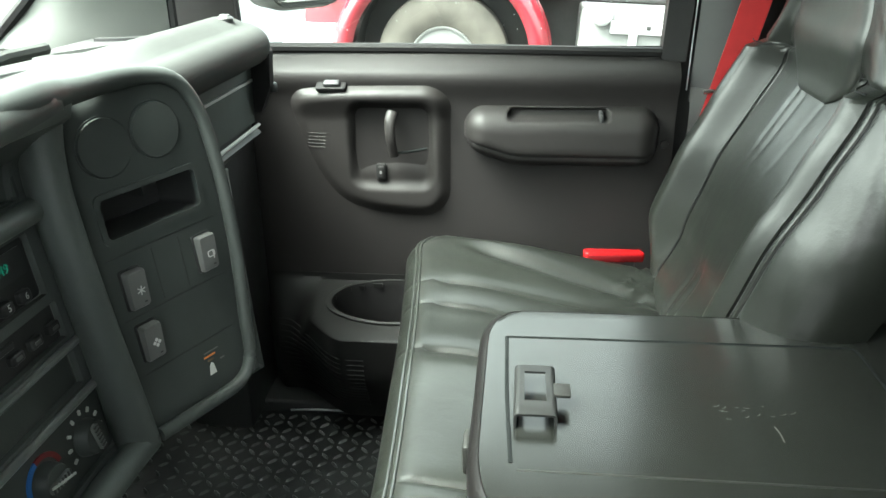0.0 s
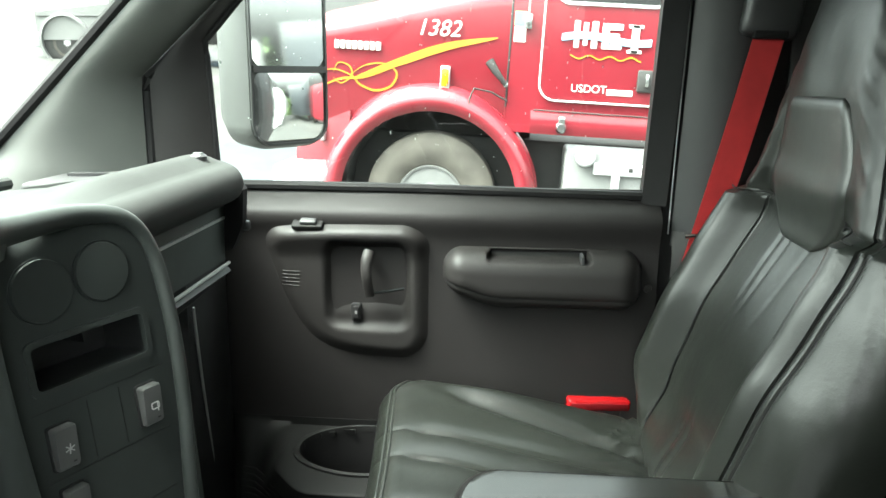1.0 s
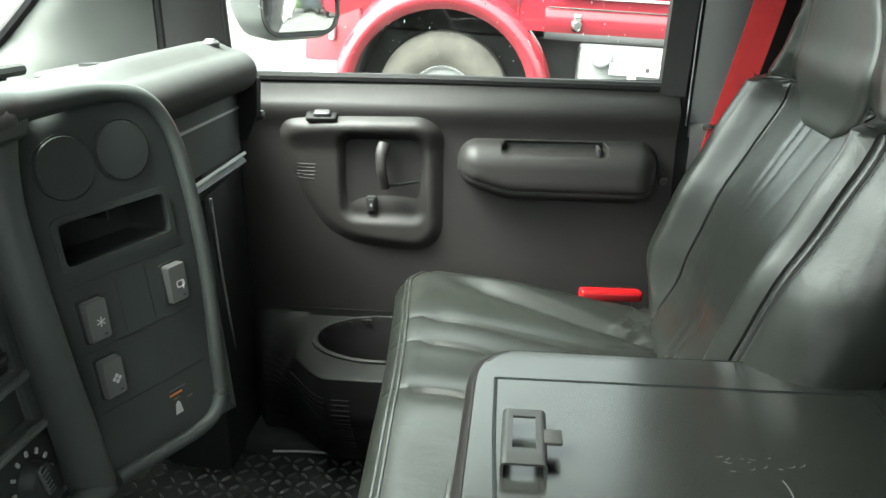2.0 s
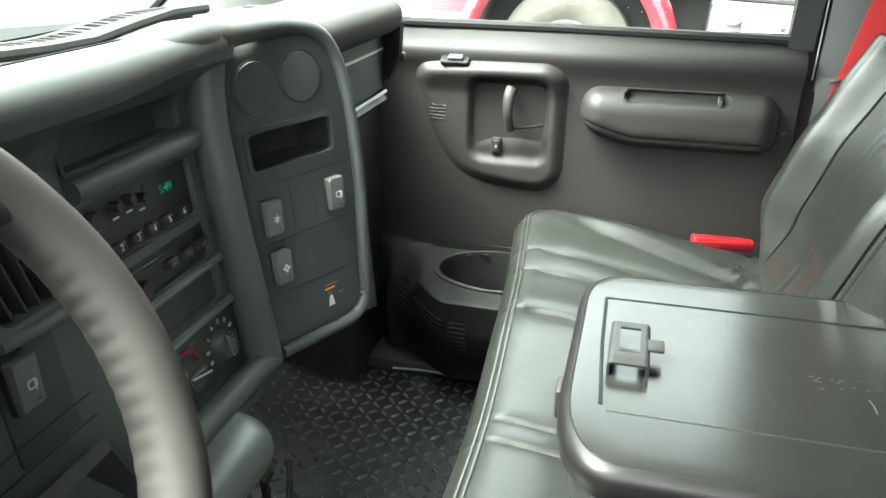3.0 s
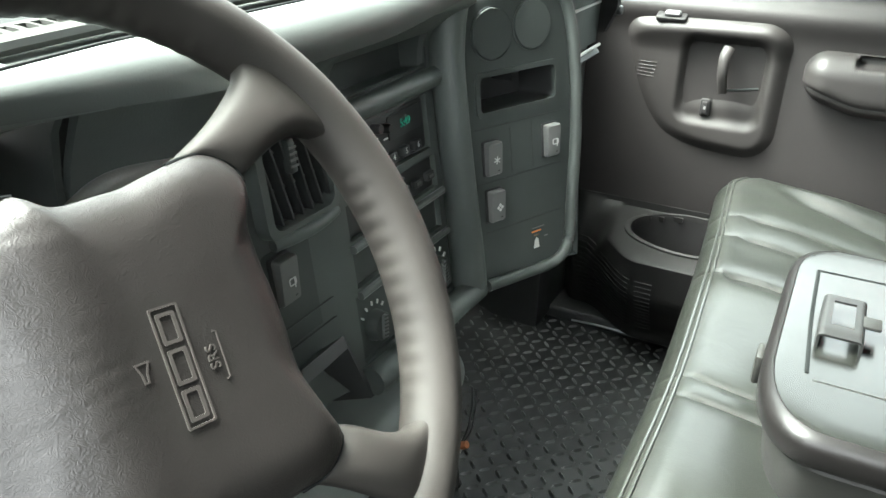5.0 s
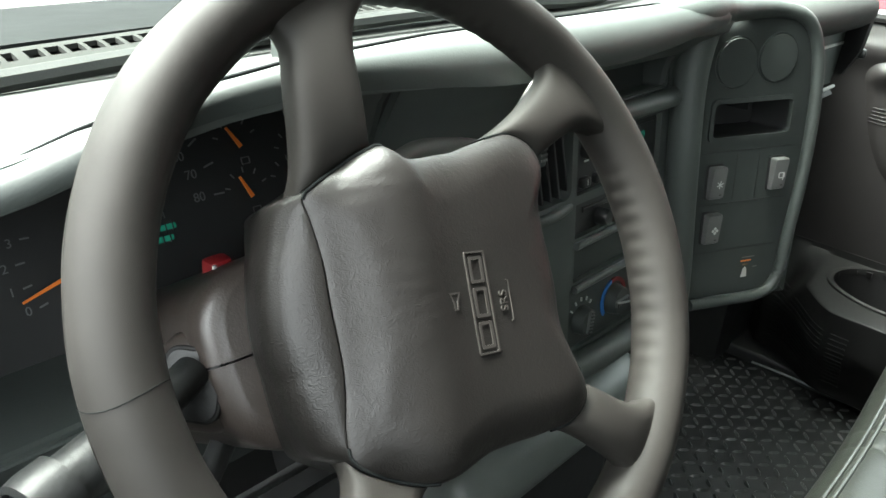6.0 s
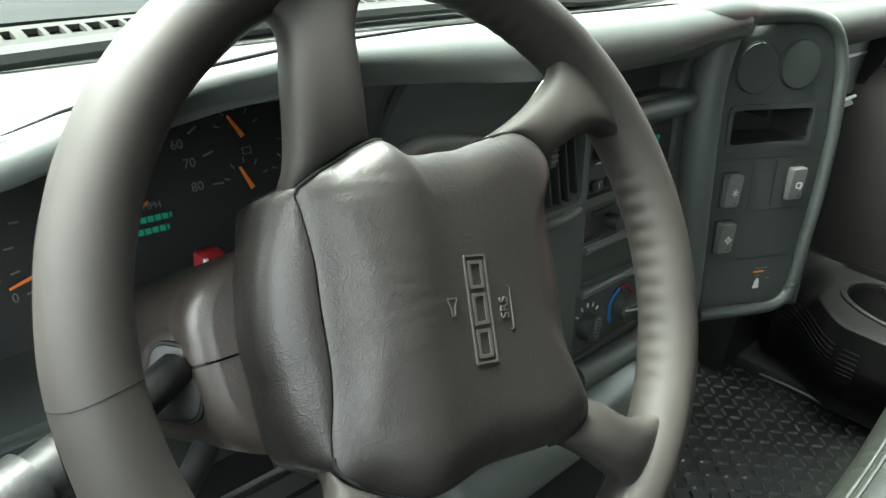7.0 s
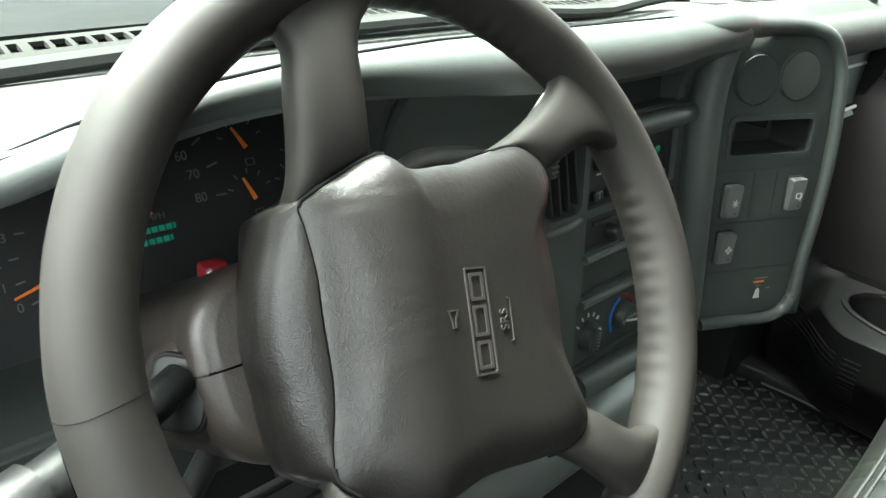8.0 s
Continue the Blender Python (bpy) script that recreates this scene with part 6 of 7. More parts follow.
part("bracket_bolt", lathe([(0.006, -0.008), (0.007, 0.0), (0.006, 0.007), (0.0001, 0.008)], Matrix.Translation((-0.272, 0.110, 0.094)) @ Matrix.Rotation(radians(60), 4, "Y"), 10), RUST, brk, "copper-coloured bolt end")
part("bracket_bolt", lathe([(0.005, -0.008), (0.006, 0.0), (0.005, 0.006), (0.0001, 0.007)], Matrix.Translation((-0.286, 0.108, 0.060)) @ Matrix.Rotation(radians(40), 4, "X"), 10), RUST, brk)
for dx in (0.0, 0.006):
    part("bracket_cable", tube(smooth_path([(-0.262 + dx, 0.113, 0.205), (-0.262 + dx, 0.114, 0.170), (-0.268 + dx, 0.114, 0.125), (-0.276 + dx * 0.5, 0.112, 0.098)], 6), 0.0016, 6), BLACK, brk, "thin black cable")


# ---- outside ----
def lot_z(x, y):
    return -0.95 + 0.081 * y - 0.049 * x


ground = surf(lambda x, y: Vector((x, y, lot_z(x, y))), [-600, -200, -60, -20, 0, 20, 60, 200, 600], [-600, -200, -60, -20, 0, 20, 60, 200, 600])
plain("ground", ground, CONCRETE, "wet pale concrete yard with dark stains", "ground")
puddle = bmesh.new()
pv = [puddle.verts.new((x, y, lot_z(x, y) + 0.006)) for x, y in [(-2.75 + 1.5 * (1 + 0.25 * math.sin(3 * a)) * math.cos(a) * 0.55, 8.0 + 2.1 * (1 + 0.2 * math.cos(2 * a)) * math.sin(a)) for a in [2 * math.pi * k / 28 for k in range(28)]]]
puddle.faces.new(pv)
plain("puddle", puddle, WET, "dark wet patch on the yard", "puddle")


def wheel_parts(root, x, z, r, y, rimcol, holes=10, name="wheel"):
    """A truck wheel: tyre with tread shoulders, dished rim, hand holes, hub and nuts."""
    m = Matrix.Translation((x, y, z)) @ Matrix.Rotation(radians(90), 4, "X")
    tyre = part(name, lathe([(r * 0.48, 0.02), (r * 0.51, 0.09), (r * 0.70, 0.125), (r * 0.90, 0.105), (r * 0.985, 0.07), (r, 0.02), (r, -0.12), (r * 0.50, -0.16)], m, 48, closed=True), TYRE, root, "dusty truck tyre")
    part("wheel_rim", lathe([(r * 0.505, 0.085), (r * 0.495, 0.100), (r * 0.465, 0.095), (r * 0.45, 0.055), (r * 0.24, 0.080), (r * 0.20, 0.115), (r * 0.12, 0.118), (0.0001, 0.118)], m, 40), rimcol, tyre, "white painted steel wheel rim")
    for k in range(holes):
        a = 2 * math.pi * (k + 0.78) / holes
        part("hand_hole", lathe([(r * 0.062, 0.040), (r * 0.062, 0.0735), (r * 0.058, 0.0745), (0.0001, 0.0745)], m @ Matrix.Translation((r * 0.385 * math.cos(a), r * 0.385 * math.sin(a), 0.0)), 12), VOID, tyre)
    for k in range(8):
        a = 2 * math.pi * k / 8
        part("wheel_nut", lathe([(0.016, 0.100), (0.016, 0.128), (0.0001, 0.130)], m @ Matrix.Translation((r * 0.16 * math.cos(a), r * 0.16 * math.sin(a), 0.0)), 6), CHROME, tyre)
    return tyre


TRUCK_FRONT = Vector((0.3, -6.0, 1.2))
# red tractor unit beside the cab; its own space: x to its rear, y away from us, z up from the wheel centre
red = thing("red_truck", None, "red bonneted tractor truck parked alongside with yellow stripes", "truck", m=pose(-0.425, 5.30, -0.007, 0, 2.8, 0))
wheel_parts(red, -0.02, -0.03, 0.505, 0.12, STEEL_WHITE)
# dark slab added behind the arch to stop the view through it
part("arch_back", rbox((-0.72, 0.42, -0.45), (0.72, 0.50, 0.72), 0.02), CHASSIS, red, "dark backing slab that closes the wheel arch")


def hood_top(x):
    return 1.30 + 0.24 * step(-1.1, 0.6, x) + 0.10 * (x + 0.9)


def hood_f(x, s):
    top = hood_top(x)
    nose = step(-1.14, -0.90, x)
    z = 0.36 + (top - 0.36) * s
    y = 0.10 - 0.085 * math.sin(min(1, s * 1.25) * math.pi / 2) + 0.55 * max(0, s - 0.86) ** 1.3 * 4 + 0.30 * (1 - nose) ** 2
    return Vector((x, y, z))


def hood_keep(x, s):
    z = 0.36 + (hood_top(x) - 0.36) * s
    return math.hypot(x + 0.02, z) > 0.66


part("bonnet", surf(hood_f, axis(-1.12, 0.505, 0.045), axis(0, 1, 0.04), keep=hood_keep, thick=0.01, front=TRUCK_FRONT), RED_PAINT, red, "glossy red bonnet")
part("bonnet_top", surf(lambda x, u: Vector((x, hood_f(x, 1).y + u * 1.9, hood_top(x) + 0.10 * math.sin(math.pi * u))), axis(-1.12, 0.505, 0.2), axis(0, 1, 0.1)), RED_PAINT, red)
part("bonnet_front", surf(lambda z, u: Vector((-1.12 - 0.05 * math.sin(math.pi * u), 0.40 + 1.6 * u, z)), axis(0.1, 1.32, 0.2), axis(0, 1, 0.1)), ALU, red, "bright grille")


def fender_f(a, s):
    r0, r1 = 0.655, 0.825 + 0.05 * step(40, 90, math.degrees(a)) * step(150, 110, math.degrees(a))
    r = r0 + (r1 - r0) * s
    bul = -0.11 * math.sin(math.pi * min(1, s * 0.9 + 0.1)) ** 0.7
    return Vector((-0.02 + r * math.cos(a) * (1.0 + 0.04 * (math.cos(a) < 0)), bul + 0.06 * s, r * math.sin(a) * 0.97))


part("fender", surf(fender_f, [radians(d) for d in axis(-8, 186, 4)], axis(0, 1, 0.1), thick=0.02, front=TRUCK_FRONT), RED_PAINT, red, "bulging red wheel arch")
part("arch_liner", surf(lambda a, w: Vector((-0.02 + 0.66 * math.cos(a), 0.02 + w, 0.66 * math.sin(a))), [radians(d) for d in axis(-8, 186, 8)], axis(0, 0.6, 0.2)), CHASSIS, red)
part("fender_nose", surf(lambda s, u: Vector((-1.08 + 0.42 * s, -0.02 + 0.06 * (1 - s) + 0.03 * u, 0.20 + 0.02 * s + (0.22 + 0.16 * s) * u)), axis(0, 1, 0.2), axis(0, 1, 0.2), thick=0.03, front=TRUCK_FRONT), RED_PAINT, red)
part("fender_seam", tube([(0.235, -0.075, 0.66), (0.245, -0.060, 0.75), (0.27, -0.045, 0.82), (0.40, -0.02, 0.80), (0.52, -0.008, 0.74)], 0.008, 6), CHASSIS, red)
part("marker_lamp", rbox((0.02, -0.030, 0.82), (0.075, 0.03, 0.95), 0.012), AMBER, red, "amber side marker lamp")
part("lamp_base", rbox((0.012, -0.012, 0.80), (0.083, 0.04, 0.97), 0.01), ALU, red)
part("front_lamp", rbox((-0.89, -0.02, 0.36), (-0.845, 0.05, 0.50), 0.012), ALU, red, "clear corner lamp")
part("bumper", rbox((-1.30, 0.10, -0.18), (-0.80, 2.1, 0.14), 0.05, 4), ALU, red, "bright front bumper")
part("bonnet_catch", tube([(0.37, -0.03, 1.02), (0.43, -0.06, 0.94), (0.50, -0.05, 0.86)], lambda t: 0.035 - 0.018 * t, 8), CHASSIS, red, "black bonnet catch strap")
part("catch_pin", lathe([(0.02, 0), (0.02, 0.03), (0.0001, 0.035)], Matrix.Translation((0.50, -0.02, 0.86)) @ Matrix.Rotation(radians(90), 4, "X"), 10), CHROME, red)

# cab with door, window and step skirt
cab_x = axis(0.52, 2.3, 0.2)
part("cab_side", surf(lambda x, z: Vector((x, 0.0 + 0.10 * max(0, z - 1.5), z)), cab_x, axis(0.52, 2.6, 0.2), keep=lambda x, z: not (0.9 < x < 1.9 and 1.55 < z < 2.3), thick=0.05, front=TRUCK_FRONT), RED_PAINT, red, "red cab side")
part("cab_roof", rbox((0.52, 0.08, 2.55), (2.3, 2.2, 2.66), 0.05), RED_PAINT, red)
part("cab_cowl", rbox((0.495, 0.03, 0.52), (0.53, 2.1, 1.62), 0.01), RED_PAINT, red)
part("cab_gap", rbox((0.503, -0.004, 0.70), (0.517, 0.02, 1.60), 0.002), CHASSIS, red)
part("cab_back", rbox((2.28, 0.0, 0.4), (2.34, 2.2, 2.6), 0.02), RED_PAINT, red)
dr = part("cab_door", slab(rrect(1.06, 1.86, 0.12), 0, 0.018, Matrix.Translation((1.275, 0.0, 1.695)) @ Matrix.Rotation(radians(90), 4, "X"), 0.012), RED_PAINT, red, "red cab door with bright edge line")
part("door_line", tube([Vector((1.275 + p[0], -0.020, 1.695 + p[1])) for p in rrect(1.06, 1.86, 0.12, 8)] + [Vector((1.275 + 0.53, -0.020, 1.695 + 0.81))], 0.008, 6), WHITE_INK, dr, "thin bright door edge line")
part("door_window", slab(rrect(0.80, 0.70, 0.10), 0.016, 0.022, Matrix.Translation((1.225, 0.0, 1.815)) @ Matrix.Rotation(radians(90), 4, "X"), 0.004), VOID, dr, "dark cab door window")
part("window_rim", frame_ring(rrect(0.84, 0.74, 0.12), rrect(0.79, 0.69, 0.095), 0.016, 0.030, Matrix.Translation((1.225, 0.0, 1.815)) @ Matrix.Rotation(radians(90), 4, "X")), TRIM_SILVER, dr)
part("door_handle", rbox((1.445, -0.05, 0.86), (1.60, -0.015, 1.02), 0.015), CHASSIS, dr, "black recessed door handle")
part("handle_bar", rbox((1.50, -0.07, 0.90), (1.525, -0.045, 0.99), 0.006), CHROME, dr)
part("skirt", surf(lambda x, s: Vector((x, 0.0 - 0.02 * math.sin(math.pi * s), 0.515 + 0.17 * s)), axis(0.70, 2.3, 0.2), axis(0, 1, 0.25), thick=0.03, front=TRUCK_FRONT), RED_PAINT, red)
part("skirt_joint", tube([(0.72, -0.02, 0.690), (2.3, -0.02, 0.680)], 0.006, 6), CHASSIS, red)
lat = part("skirt_latch", lathe([(0.045, 0.0), (0.045, 0.03), (0.03, 0.05), (0.0001, 0.05)], Matrix.Translation((0.93, -0.01, 0.572)) @ Matrix.Rotation(radians(90), 4, "X"), 16), CHROME, red, "round bright latch")
part("latch_clip", rbox((0.905, -0.06, 0.60), (0.955, -0.01, 0.655), 0.008), CHROME, lat)
part("grab_rod", tube([(0.63, -0.03, 1.60), (0.632, -0.03, 1.36)], 0.010, 8), CHROME, red)
part("rod_end", rbox((0.605, -0.05, 1.26), (0.66, -0.01, 1.37), 0.01), CHROME, red)
part("inspection_sticker", slab(rrect(0.085, 0.10, 0.004), 0, 0.003, Matrix.Translation((0.575, -0.004, 1.335)) @ Matrix.Rotation(radians(90), 4, "X")), mat("green_sticker", (0.12, 0.42, 0.25), 0.5, bump=0), red, "green and white stickers")
part("inspection_sticker", slab(rrect(0.085, 0.11, 0.004), 0, 0.003, Matrix.Translation((0.577, -0.004, 1.225)) @ Matrix.Rotation(radians(90), 4, "X")), WHITE_INK, red)
# one dark box holds the frame and the shade painted under the truck
part("chassis", rbox((-0.8, 0.35, -0.20), (3.5, 1.8, 0.45), 0.05), CHASSIS, red, "black block for the frame and the shadow round the axles")
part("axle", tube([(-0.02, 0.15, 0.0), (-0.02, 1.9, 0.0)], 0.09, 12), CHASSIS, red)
tank = part("tool_box", rbox((0.985, 0.02, -0.30), (2.0, 0.60, 0.425), 0.03, 3), STEEL_WHITE, red, "white metal battery box with cap")
part("box_cap", lathe([(0.075, 0), (0.075, 0.05), (0.06, 0.065), (0.0001, 0.065)], Matrix.Translation((1.135, 0.02, 0.36)) @ Matrix.Rotation(radians(75), 4, "X"), 20), ALU, tank)
part("box_rail", rbox((1.20, -0.015, 0.24), (1.95, 0.03, 0.33), 0.008), ALU, tank)
part("box_bracket", rbox((1.34, -0.02, 0.05), (1.40, 0.03, 0.24), 0.006), TRIM_SILVER, tank)
part("box_mark", rbox((1.46, -0.022, 0.275), (1.49, -0.014, 0.305), 0.001, 1), CHASSIS, tank)


def decal(x, z, d=0.0):
    return Matrix.Translation((x, -d, z)) @ Matrix.Rotation(radians(90), 4, "X")


def side_y(x, z):
    """How far out the bonnet side stands at a height."""
    return hood_f(x, (z - 0.36) / (hood_top(x) - 0.36)).y


letters("unit_number", "1382", 0.165, WHITE_INK, decal(-0.02, 1.232, -side_y(-0.02, 1.232) + 0.016), red, 0.003, 0.25, "white slanted unit number")
for k in range(8):
    part("maker_plate", rbox((-0.79 + 0.0445 * k, side_y(-0.6, 1.08) - 0.022, 1.052), (-0.755 + 0.0445 * k, side_y(-0.6, 1.08) + 0.02, 1.112), 0.004, 1), WHITE_INK, red)


def stripe(pts, w, material):
    path = smooth_path(pts, 8)
    n = len(path)
    bm = bmesh.new()
    vs = []
    for i, p in enumerate(path):
        d = (path[min(i + 1, n - 1)] - path[max(i - 1, 0)]).normalized()
        q = Vector((-d.z, 0, d.x))
        ww = w * (0.12 + 0.88 * math.sin(math.pi * min(1, max(0, i / (n - 1)))) ** 0.8)
        y = side_y(min(0.5, max(-1.1, p.x)), min(1.3, max(0.4, p.z))) - 0.0075
        row = []
        for e, yy in ((-1, 0.012), (-1, 0), (1, 0), (1, 0.012)):
            row.append(bm.verts.new((p.x + q.x * ww * e, y + yy, p.z + q.z * ww * e)))
        vs.append(row)
    for a, b in zip(vs, vs[1:]):
        for j in range(4):
            bm.faces.new((a[j], a[(j + 1) % 4], b[(j + 1) % 4], b[j]))
    return part("paint_stripe", bm, material, red, "yellow painted scroll stripe")


stripe([(-0.65, 0, 0.84), (-0.30, 0, 0.98), (0.05, 0, 1.11), (0.42, 0, 1.19)], 0.030, YELLOW_PAINT)
stripe([(-0.95, 0, 0.74), (-0.75, 0, 0.83), (-0.55, 0, 0.86), (-0.25, 0, 0.98), (0.10, 0, 1.10)], 0.010, YELLOW_PAINT)
stripe([(-0.95, 0, 0.86), (-0.80, 0, 0.90), (-0.66, 0, 0.86), (-0.60, 0, 0.80), (-0.48, 0, 0.76), (-0.36, 0, 0.80), (-0.32, 0, 0.90), (-0.42, 0, 0.96), (-0.56, 0, 0.94), (-0.68, 0, 0.86)], 0.008, YELLOW_PAINT)
stripe([(-0.80, 0, 0.88), (-0.76, 0, 0.95), (-0.68, 0, 0.93), (-0.66, 0, 0.86), (-0.74, 0, 0.80), (-0.80, 0, 0.84)], 0.006, YELLOW_PAINT)
# door sign: plain white blocks, a pale blue ribbon, an orange script line, and bars for the number
for x0, x1, z0, z1 in ((0.965, 1.005, 1.15, 1.34), (1.03, 1.065, 1.17, 1.33), (1.09, 1.135, 1.15, 1.34), (1.165, 1.215, 1.15, 1.33), (1.215, 1.31, 1.15, 1.20), (1.215, 1.31, 1.285, 1.33), (1.215, 1.29, 1.22, 1.262), (1.375, 1.43, 1.13, 1.33), (1.35, 1.455, 1.13, 1.155), (1.35, 1.455, 1.305, 1.33)):
    part("sign_block", rbox((x0, -0.026, z0), (x1, -0.017, z1), 0.003, 1), WHITE_INK, dr)
part("sign_ribbon", loft([[Vector((x, y, z + 0.02 * math.sin((x - 0.88) * 9))) for y, z in ((-0.031, 1.195), (-0.031, 1.245), (-0.016, 1.245), (-0.016, 1.195))] for x in axis(0.88, 1.52, 0.04)]), CYAN_PAINT, dr, "pale blue ribbon across the sign")
part("sign_script", loft([[Vector((x, y, z + 0.013 * math.sin((x - 0.9) * 42))) for y, z in ((-0.024, 1.083), (-0.024, 1.093), (-0.016, 1.093), (-0.016, 1.083))] for x in axis(0.95, 1.46, 0.010)]), YELLOW_PAINT, dr, "orange script line")
letters("sign_word", "USDOT", 0.078, WHITE_INK, decal(1.105, 0.862, 0.019), dr, 0.003)
part("number_bar", rbox((1.235, -0.024, 0.826), (1.425, -0.017, 0.868), 0.004, 1), WHITE_INK, dr)


def far_truck(name, paint, label, m):
    """A plain bonneted lorry for the distance: bonnet, cab with windows, bumper, wheels, box body."""
    t = thing(name, None, label, "truck", group="lorries parked about the yard", m=m)
    part("bonnet", loft([[Vector((x, y, z)) for y, z in ((-1.1, 0.55), (-1.1, 1.25 + 0.2 * (x + 2) / 2), (-0.9, 1.4 + 0.2 * (x + 2) / 2), (0.9, 1.4 + 0.2 * (x + 2) / 2), (1.1, 1.25 + 0.2 * (x + 2) / 2), (1.1, 0.55))] for x in (-2.0, -1.4, 0.0)]), paint, t)
    part("cab", loft([[Vector((x, y, z)) for x, z in ((0.0, 0.5), (0.0, 1.65), (0.35, 2.6), (1.7, 2.7), (1.7, 0.5))] for y in (-1.1, 1.1)]), paint, t)
    part("box_body", rbox((1.9, -1.2, 0.9), (7.0, 1.2, 3.4), 0.04), paint, t)
    part("chassis_rail", rbox((-1.9, -0.8, 0.45), (7.0, 0.8, 0.85), 0.03), CHASSIS, t)
    part("bumper", rbox((-2.25, -1.15, 0.35), (-1.95, 1.15, 0.75), 0.05), ALU, t)
    for s in (-1, 1):
        part("side_window", rbox((0.45, 1.10 * s - 0.02, 1.65), (1.45, 1.10 * s + 0.02, 2.35), 0.02), VOID, t)
        part("door_mirror", rbox((-0.05, 1.35 * s - 0.08, 1.6), (0.10, 1.35 * s + 0.08, 2.2), 0.03), CHASSIS, t)
        part("head_lamp", rbox((-2.02, 0.85 * s - 0.18, 0.85), (-1.96, 0.85 * s + 0.18, 1.10), 0.03), ALU, t)
    part("windscreen", loft([[Vector((x, y, z)) for x, z in ((-0.02, 1.68), (0.32, 2.5), (0.36, 2.5), (0.04, 1.68))] for y in (-0.95, 0.95)]), VOID, t)
    for x in (-1.25, 5.2):
        for y in (-1.0, 1.0):
            wheel_parts(t, x, 0.48, 0.48, y + (0.05 if y < 0 else -0.05), ALU, 8)
    for s in (-1, 1):
        m = Matrix.Translation((-1.25, 1.045 * s, 0.52)) @ Matrix.Rotation(radians(90), 4, "X")
        part("wheel_arch", lathe([(0.64, -0.02), (0.64, 0.02), (0.0001, 0.02)], m, 28), CHASSIS, t, "black wheel arch")
        part("fender_flare", lathe([(0.63, -0.12), (0.63, 0.12), (0.70, 0.11), (0.70, -0.11)], m, 28, closed=True), paint, t)
        part("bonnet_line", rbox((-1.95, 1.11 * s - 0.01, 1.12), (-0.1, 1.11 * s + 0.01, 1.15), 0.004, 1), CHASSIS, t)
    return t


def on_lot(x, y, turn):
    return Matrix.Translation((x, y, lot_z(x, y))) @ Matrix.Rotation(radians(4.6), 4, "X") @ Matrix.Rotation(radians(turn), 4, "Z")


far_truck("white_truck", WHITE_PAINT, "white bonneted lorry parked across the wet yard", on_lot(-10.05, 20.2, 0))
far_truck("white_truck", WHITE_PAINT, "white box lorry standing behind the mirror's view", on_lot(17.0, -0.5, 0))
far_truck("blue_truck", BLUE_PAINT, "blue lorry parked behind a white one", on_lot(-14.0, 28.5, 0))
far_truck("distant_red_truck", RED_PAINT, "small far red lorry across the yard", on_lot(-11.3, 35.6, 0))
far_truck("distant_red_truck", RED_PAINT, "red lorry parked behind this cab", on_lot(24.0, 5.2, 180))

# made-up trailer, placed only to darken what the upper mirror glass reflects
box = thing("box_trailer", None, "dark grey box trailer added so the upper mirror looks dark", "trailer", m=on_lot(27.0, 2.6, 180))
part("trailer_body", rbox((-6.0, -1.5, 0.9), (6.0, 1.3, 4.4), 0.05), TRAILER, box)
part("trailer_door", rbox((5.98, -1.3, 1.0), (6.03, 1.2, 4.0), 0.02), WET, box, "dark rear door")
for x in (-4.6, -3.4):
    wheel_parts(box, x, 0.48, 0.48, -0.95, ALU, 8)

# own door mirror
nm = Vector((0.80, -0.60, 0.0))
wm = Vector((0.60, 0.80, 0.0))
mc = Vector((-0.312, 1.115, 0.95))
mir = thing("door_mirror", (-0.35, 1.10, 0.77), "large black truck door mirror with two glasses, wet outside", "mirror")


def mir_m(z, d=0.0):
    return basis(mc + nm * d + Vector((0, 0, z - 0.95)), wm, (0, 0, 1), nm)


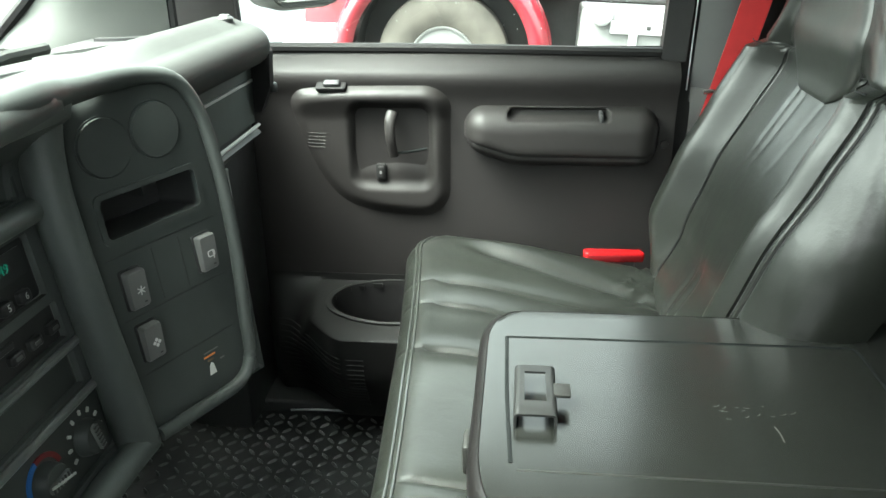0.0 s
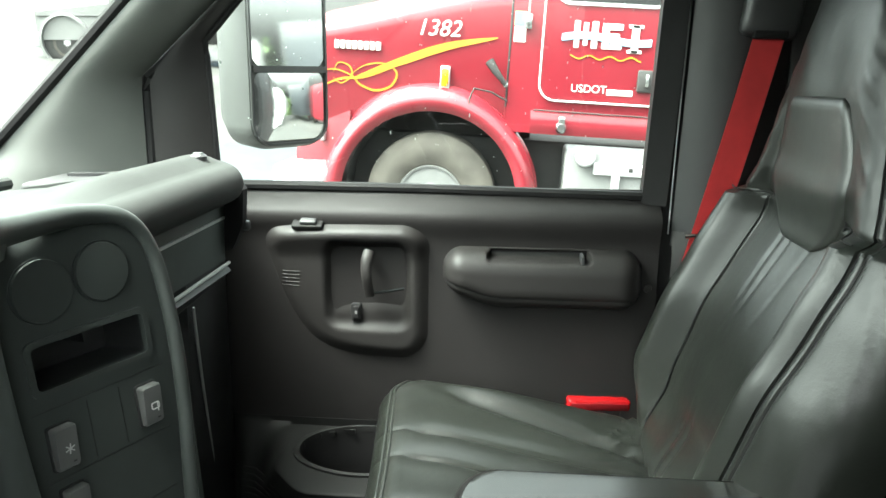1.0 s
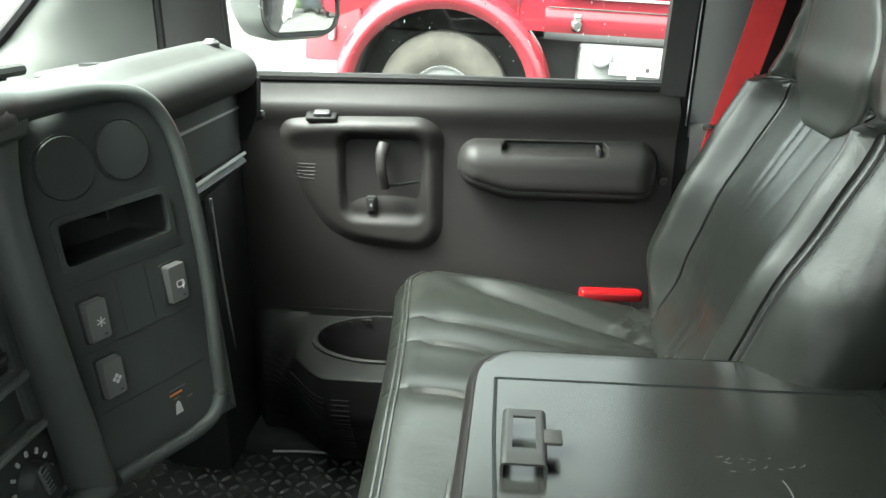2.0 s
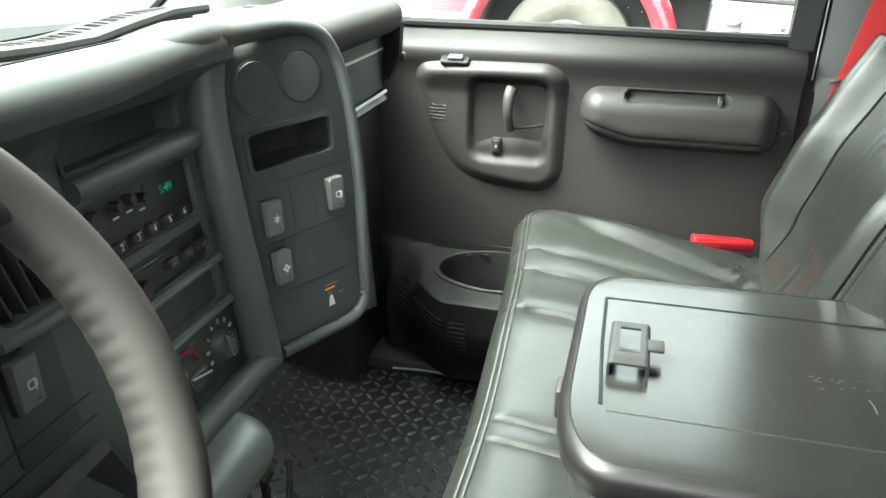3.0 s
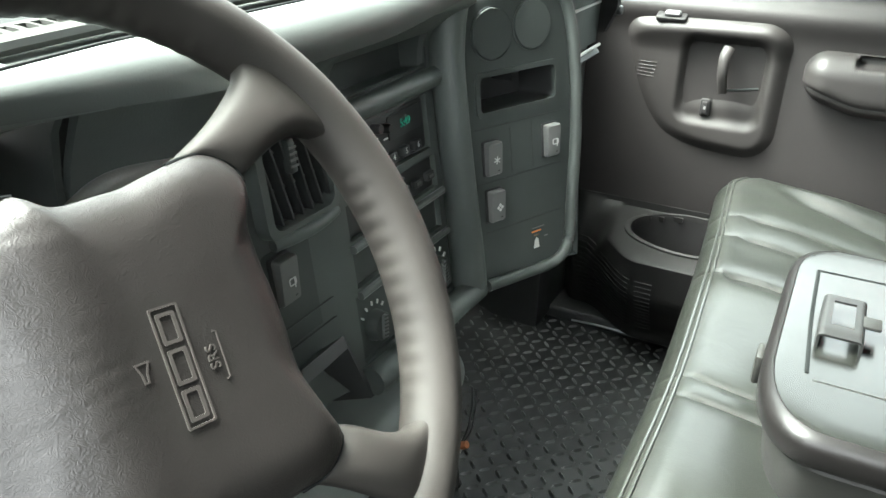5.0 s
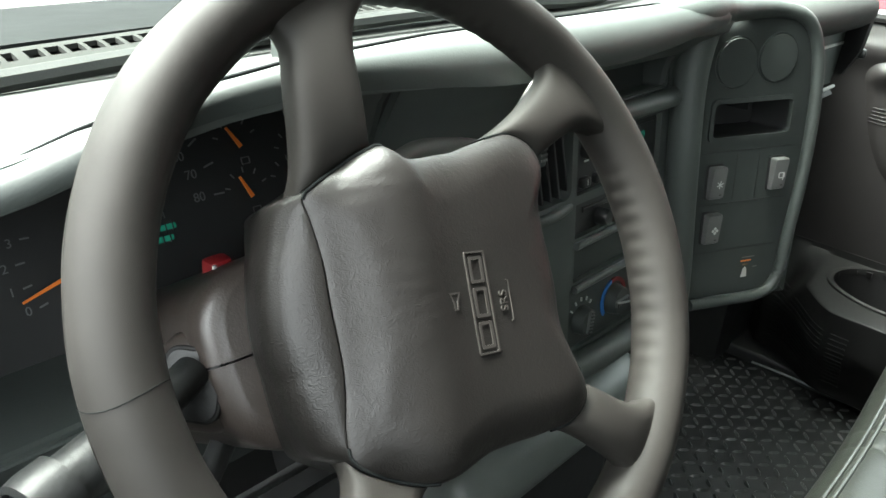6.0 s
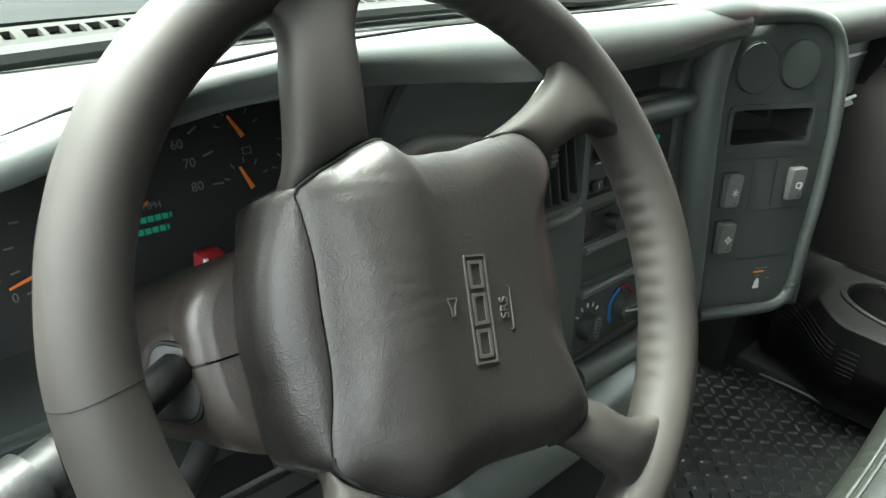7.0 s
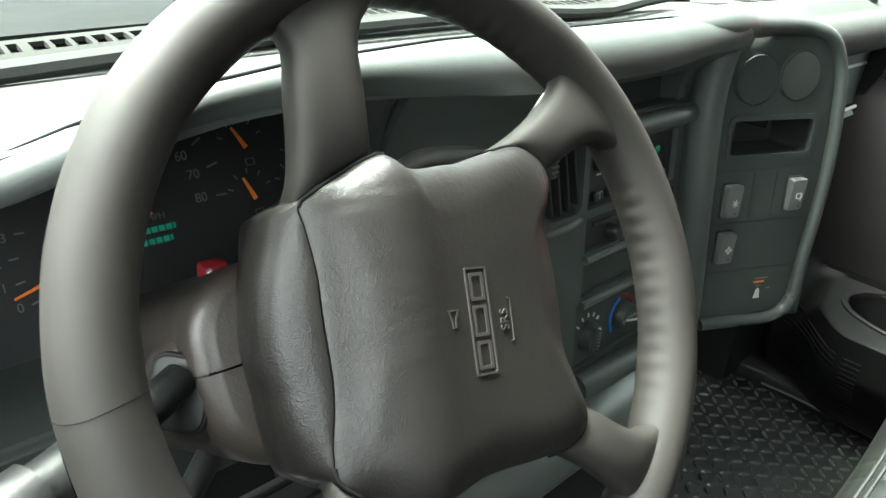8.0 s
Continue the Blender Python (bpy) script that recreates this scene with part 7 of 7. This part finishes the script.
part("housing", loft([[mir_m(0.985, d) @ Vector((p[0] * s, p[1] * s, 0)) for p in rrect(0.205, 0.46, 0.05, 6)] for d, s in ((0.0, 1.0), (-0.02, 1.03), (-0.09, 1.01), (-0.125, 0.90), (-0.14, 0.6))]), MIRROR_SHELL, mir, "black plastic mirror housing")
part("housing_rim", frame_ring(rrect(0.202, 0.457, 0.05, 6), rrect(0.192, 0.447, 0.044, 6), -0.01, 0.006, mir_m(0.985)), BLACK, mir)
part("divider", slab(rrect(0.19, 0.014, 0.003), -0.005, 0.010, mir_m(0.917)), BLACK, mir)
part("upper_glass", slab(rrect(0.190, 0.285, 0.03, 6), -0.006, 0.002, mir_m(1.062)), MIRROR, mir, "flat upper mirror glass")
part("lower_glass", loft([[mir_m(0.842) @ Vector((p[0] * s, p[1] * s, 0.0018 + 0.0042 * (1 - ((p[0] * s) ** 2 + (p[1] * s) ** 2) / 0.095 ** 2))) for p in rrect(0.188, 0.150, 0.035, 6)] for s in (1.0, 0.9, 0.8, 0.7, 0.6, 0.5, 0.4, 0.3, 0.2, 0.1, 0.02)], caps=False), MIRROR, mir, "small lower mirror glass")
for z in (1.10, 1.17):
    part("mirror_arm", tube(smooth_path([(-0.43, 0.880, z), (-0.44, 0.97, z), (-0.41, 1.08, z)], 5), 0.011, 10), BLACK, mir)
rng = random.Random(8)
spots = bmesh.new()
for k in range(26):
    p = mir_m(0.95) @ Vector((rng.uniform(-0.08, 0.08), rng.uniform(-0.16, 0.22), 0.0025))
    bmesh.ops.create_icosphere(spots, subdivisions=1, radius=rng.uniform(0.0008, 0.0018), matrix=Matrix.Translation(p))
part("water_spots", spots, DROP, mir, "rain drops on the mirror glass", kind="stuff")


# hedge that shows in the mirror
hedge = thing("hedge_bush", (34.0, 1.0, lot_z(34.0, 1.0)), "dense green bushes at the edge of the yard", "bush")
hz0 = lot_z(34.0, 1.0)
rng = random.Random(2)
part("trunk", tube([(34.0, 1.0, hz0 - 0.2), (34.1, 1.1, hz0 + 1.2), (34.0, 1.2, hz0 + 2.4)], lambda t: 0.14 - 0.08 * t, 8), BARK, hedge)
leaf = bmesh.new()
for k in range(2600):
    c = Vector((34 + rng.gauss(0, 1.0), 1 + rng.gauss(0, 4.0), hz0 + abs(rng.gauss(0, 1.5)) + 0.2))
    a, b = Vector((rng.uniform(-1, 1), rng.uniform(-1, 1), rng.uniform(-1, 1))).normalized() * 0.22, Vector((rng.uniform(-1, 1), rng.uniform(-1, 1), rng.uniform(-1, 1))).normalized() * 0.14
    leaf.faces.new([leaf.verts.new(c + q) for q in (a, b, -a, -b)])
part("crown", leaf, LEAF, hedge, kind="stuff")
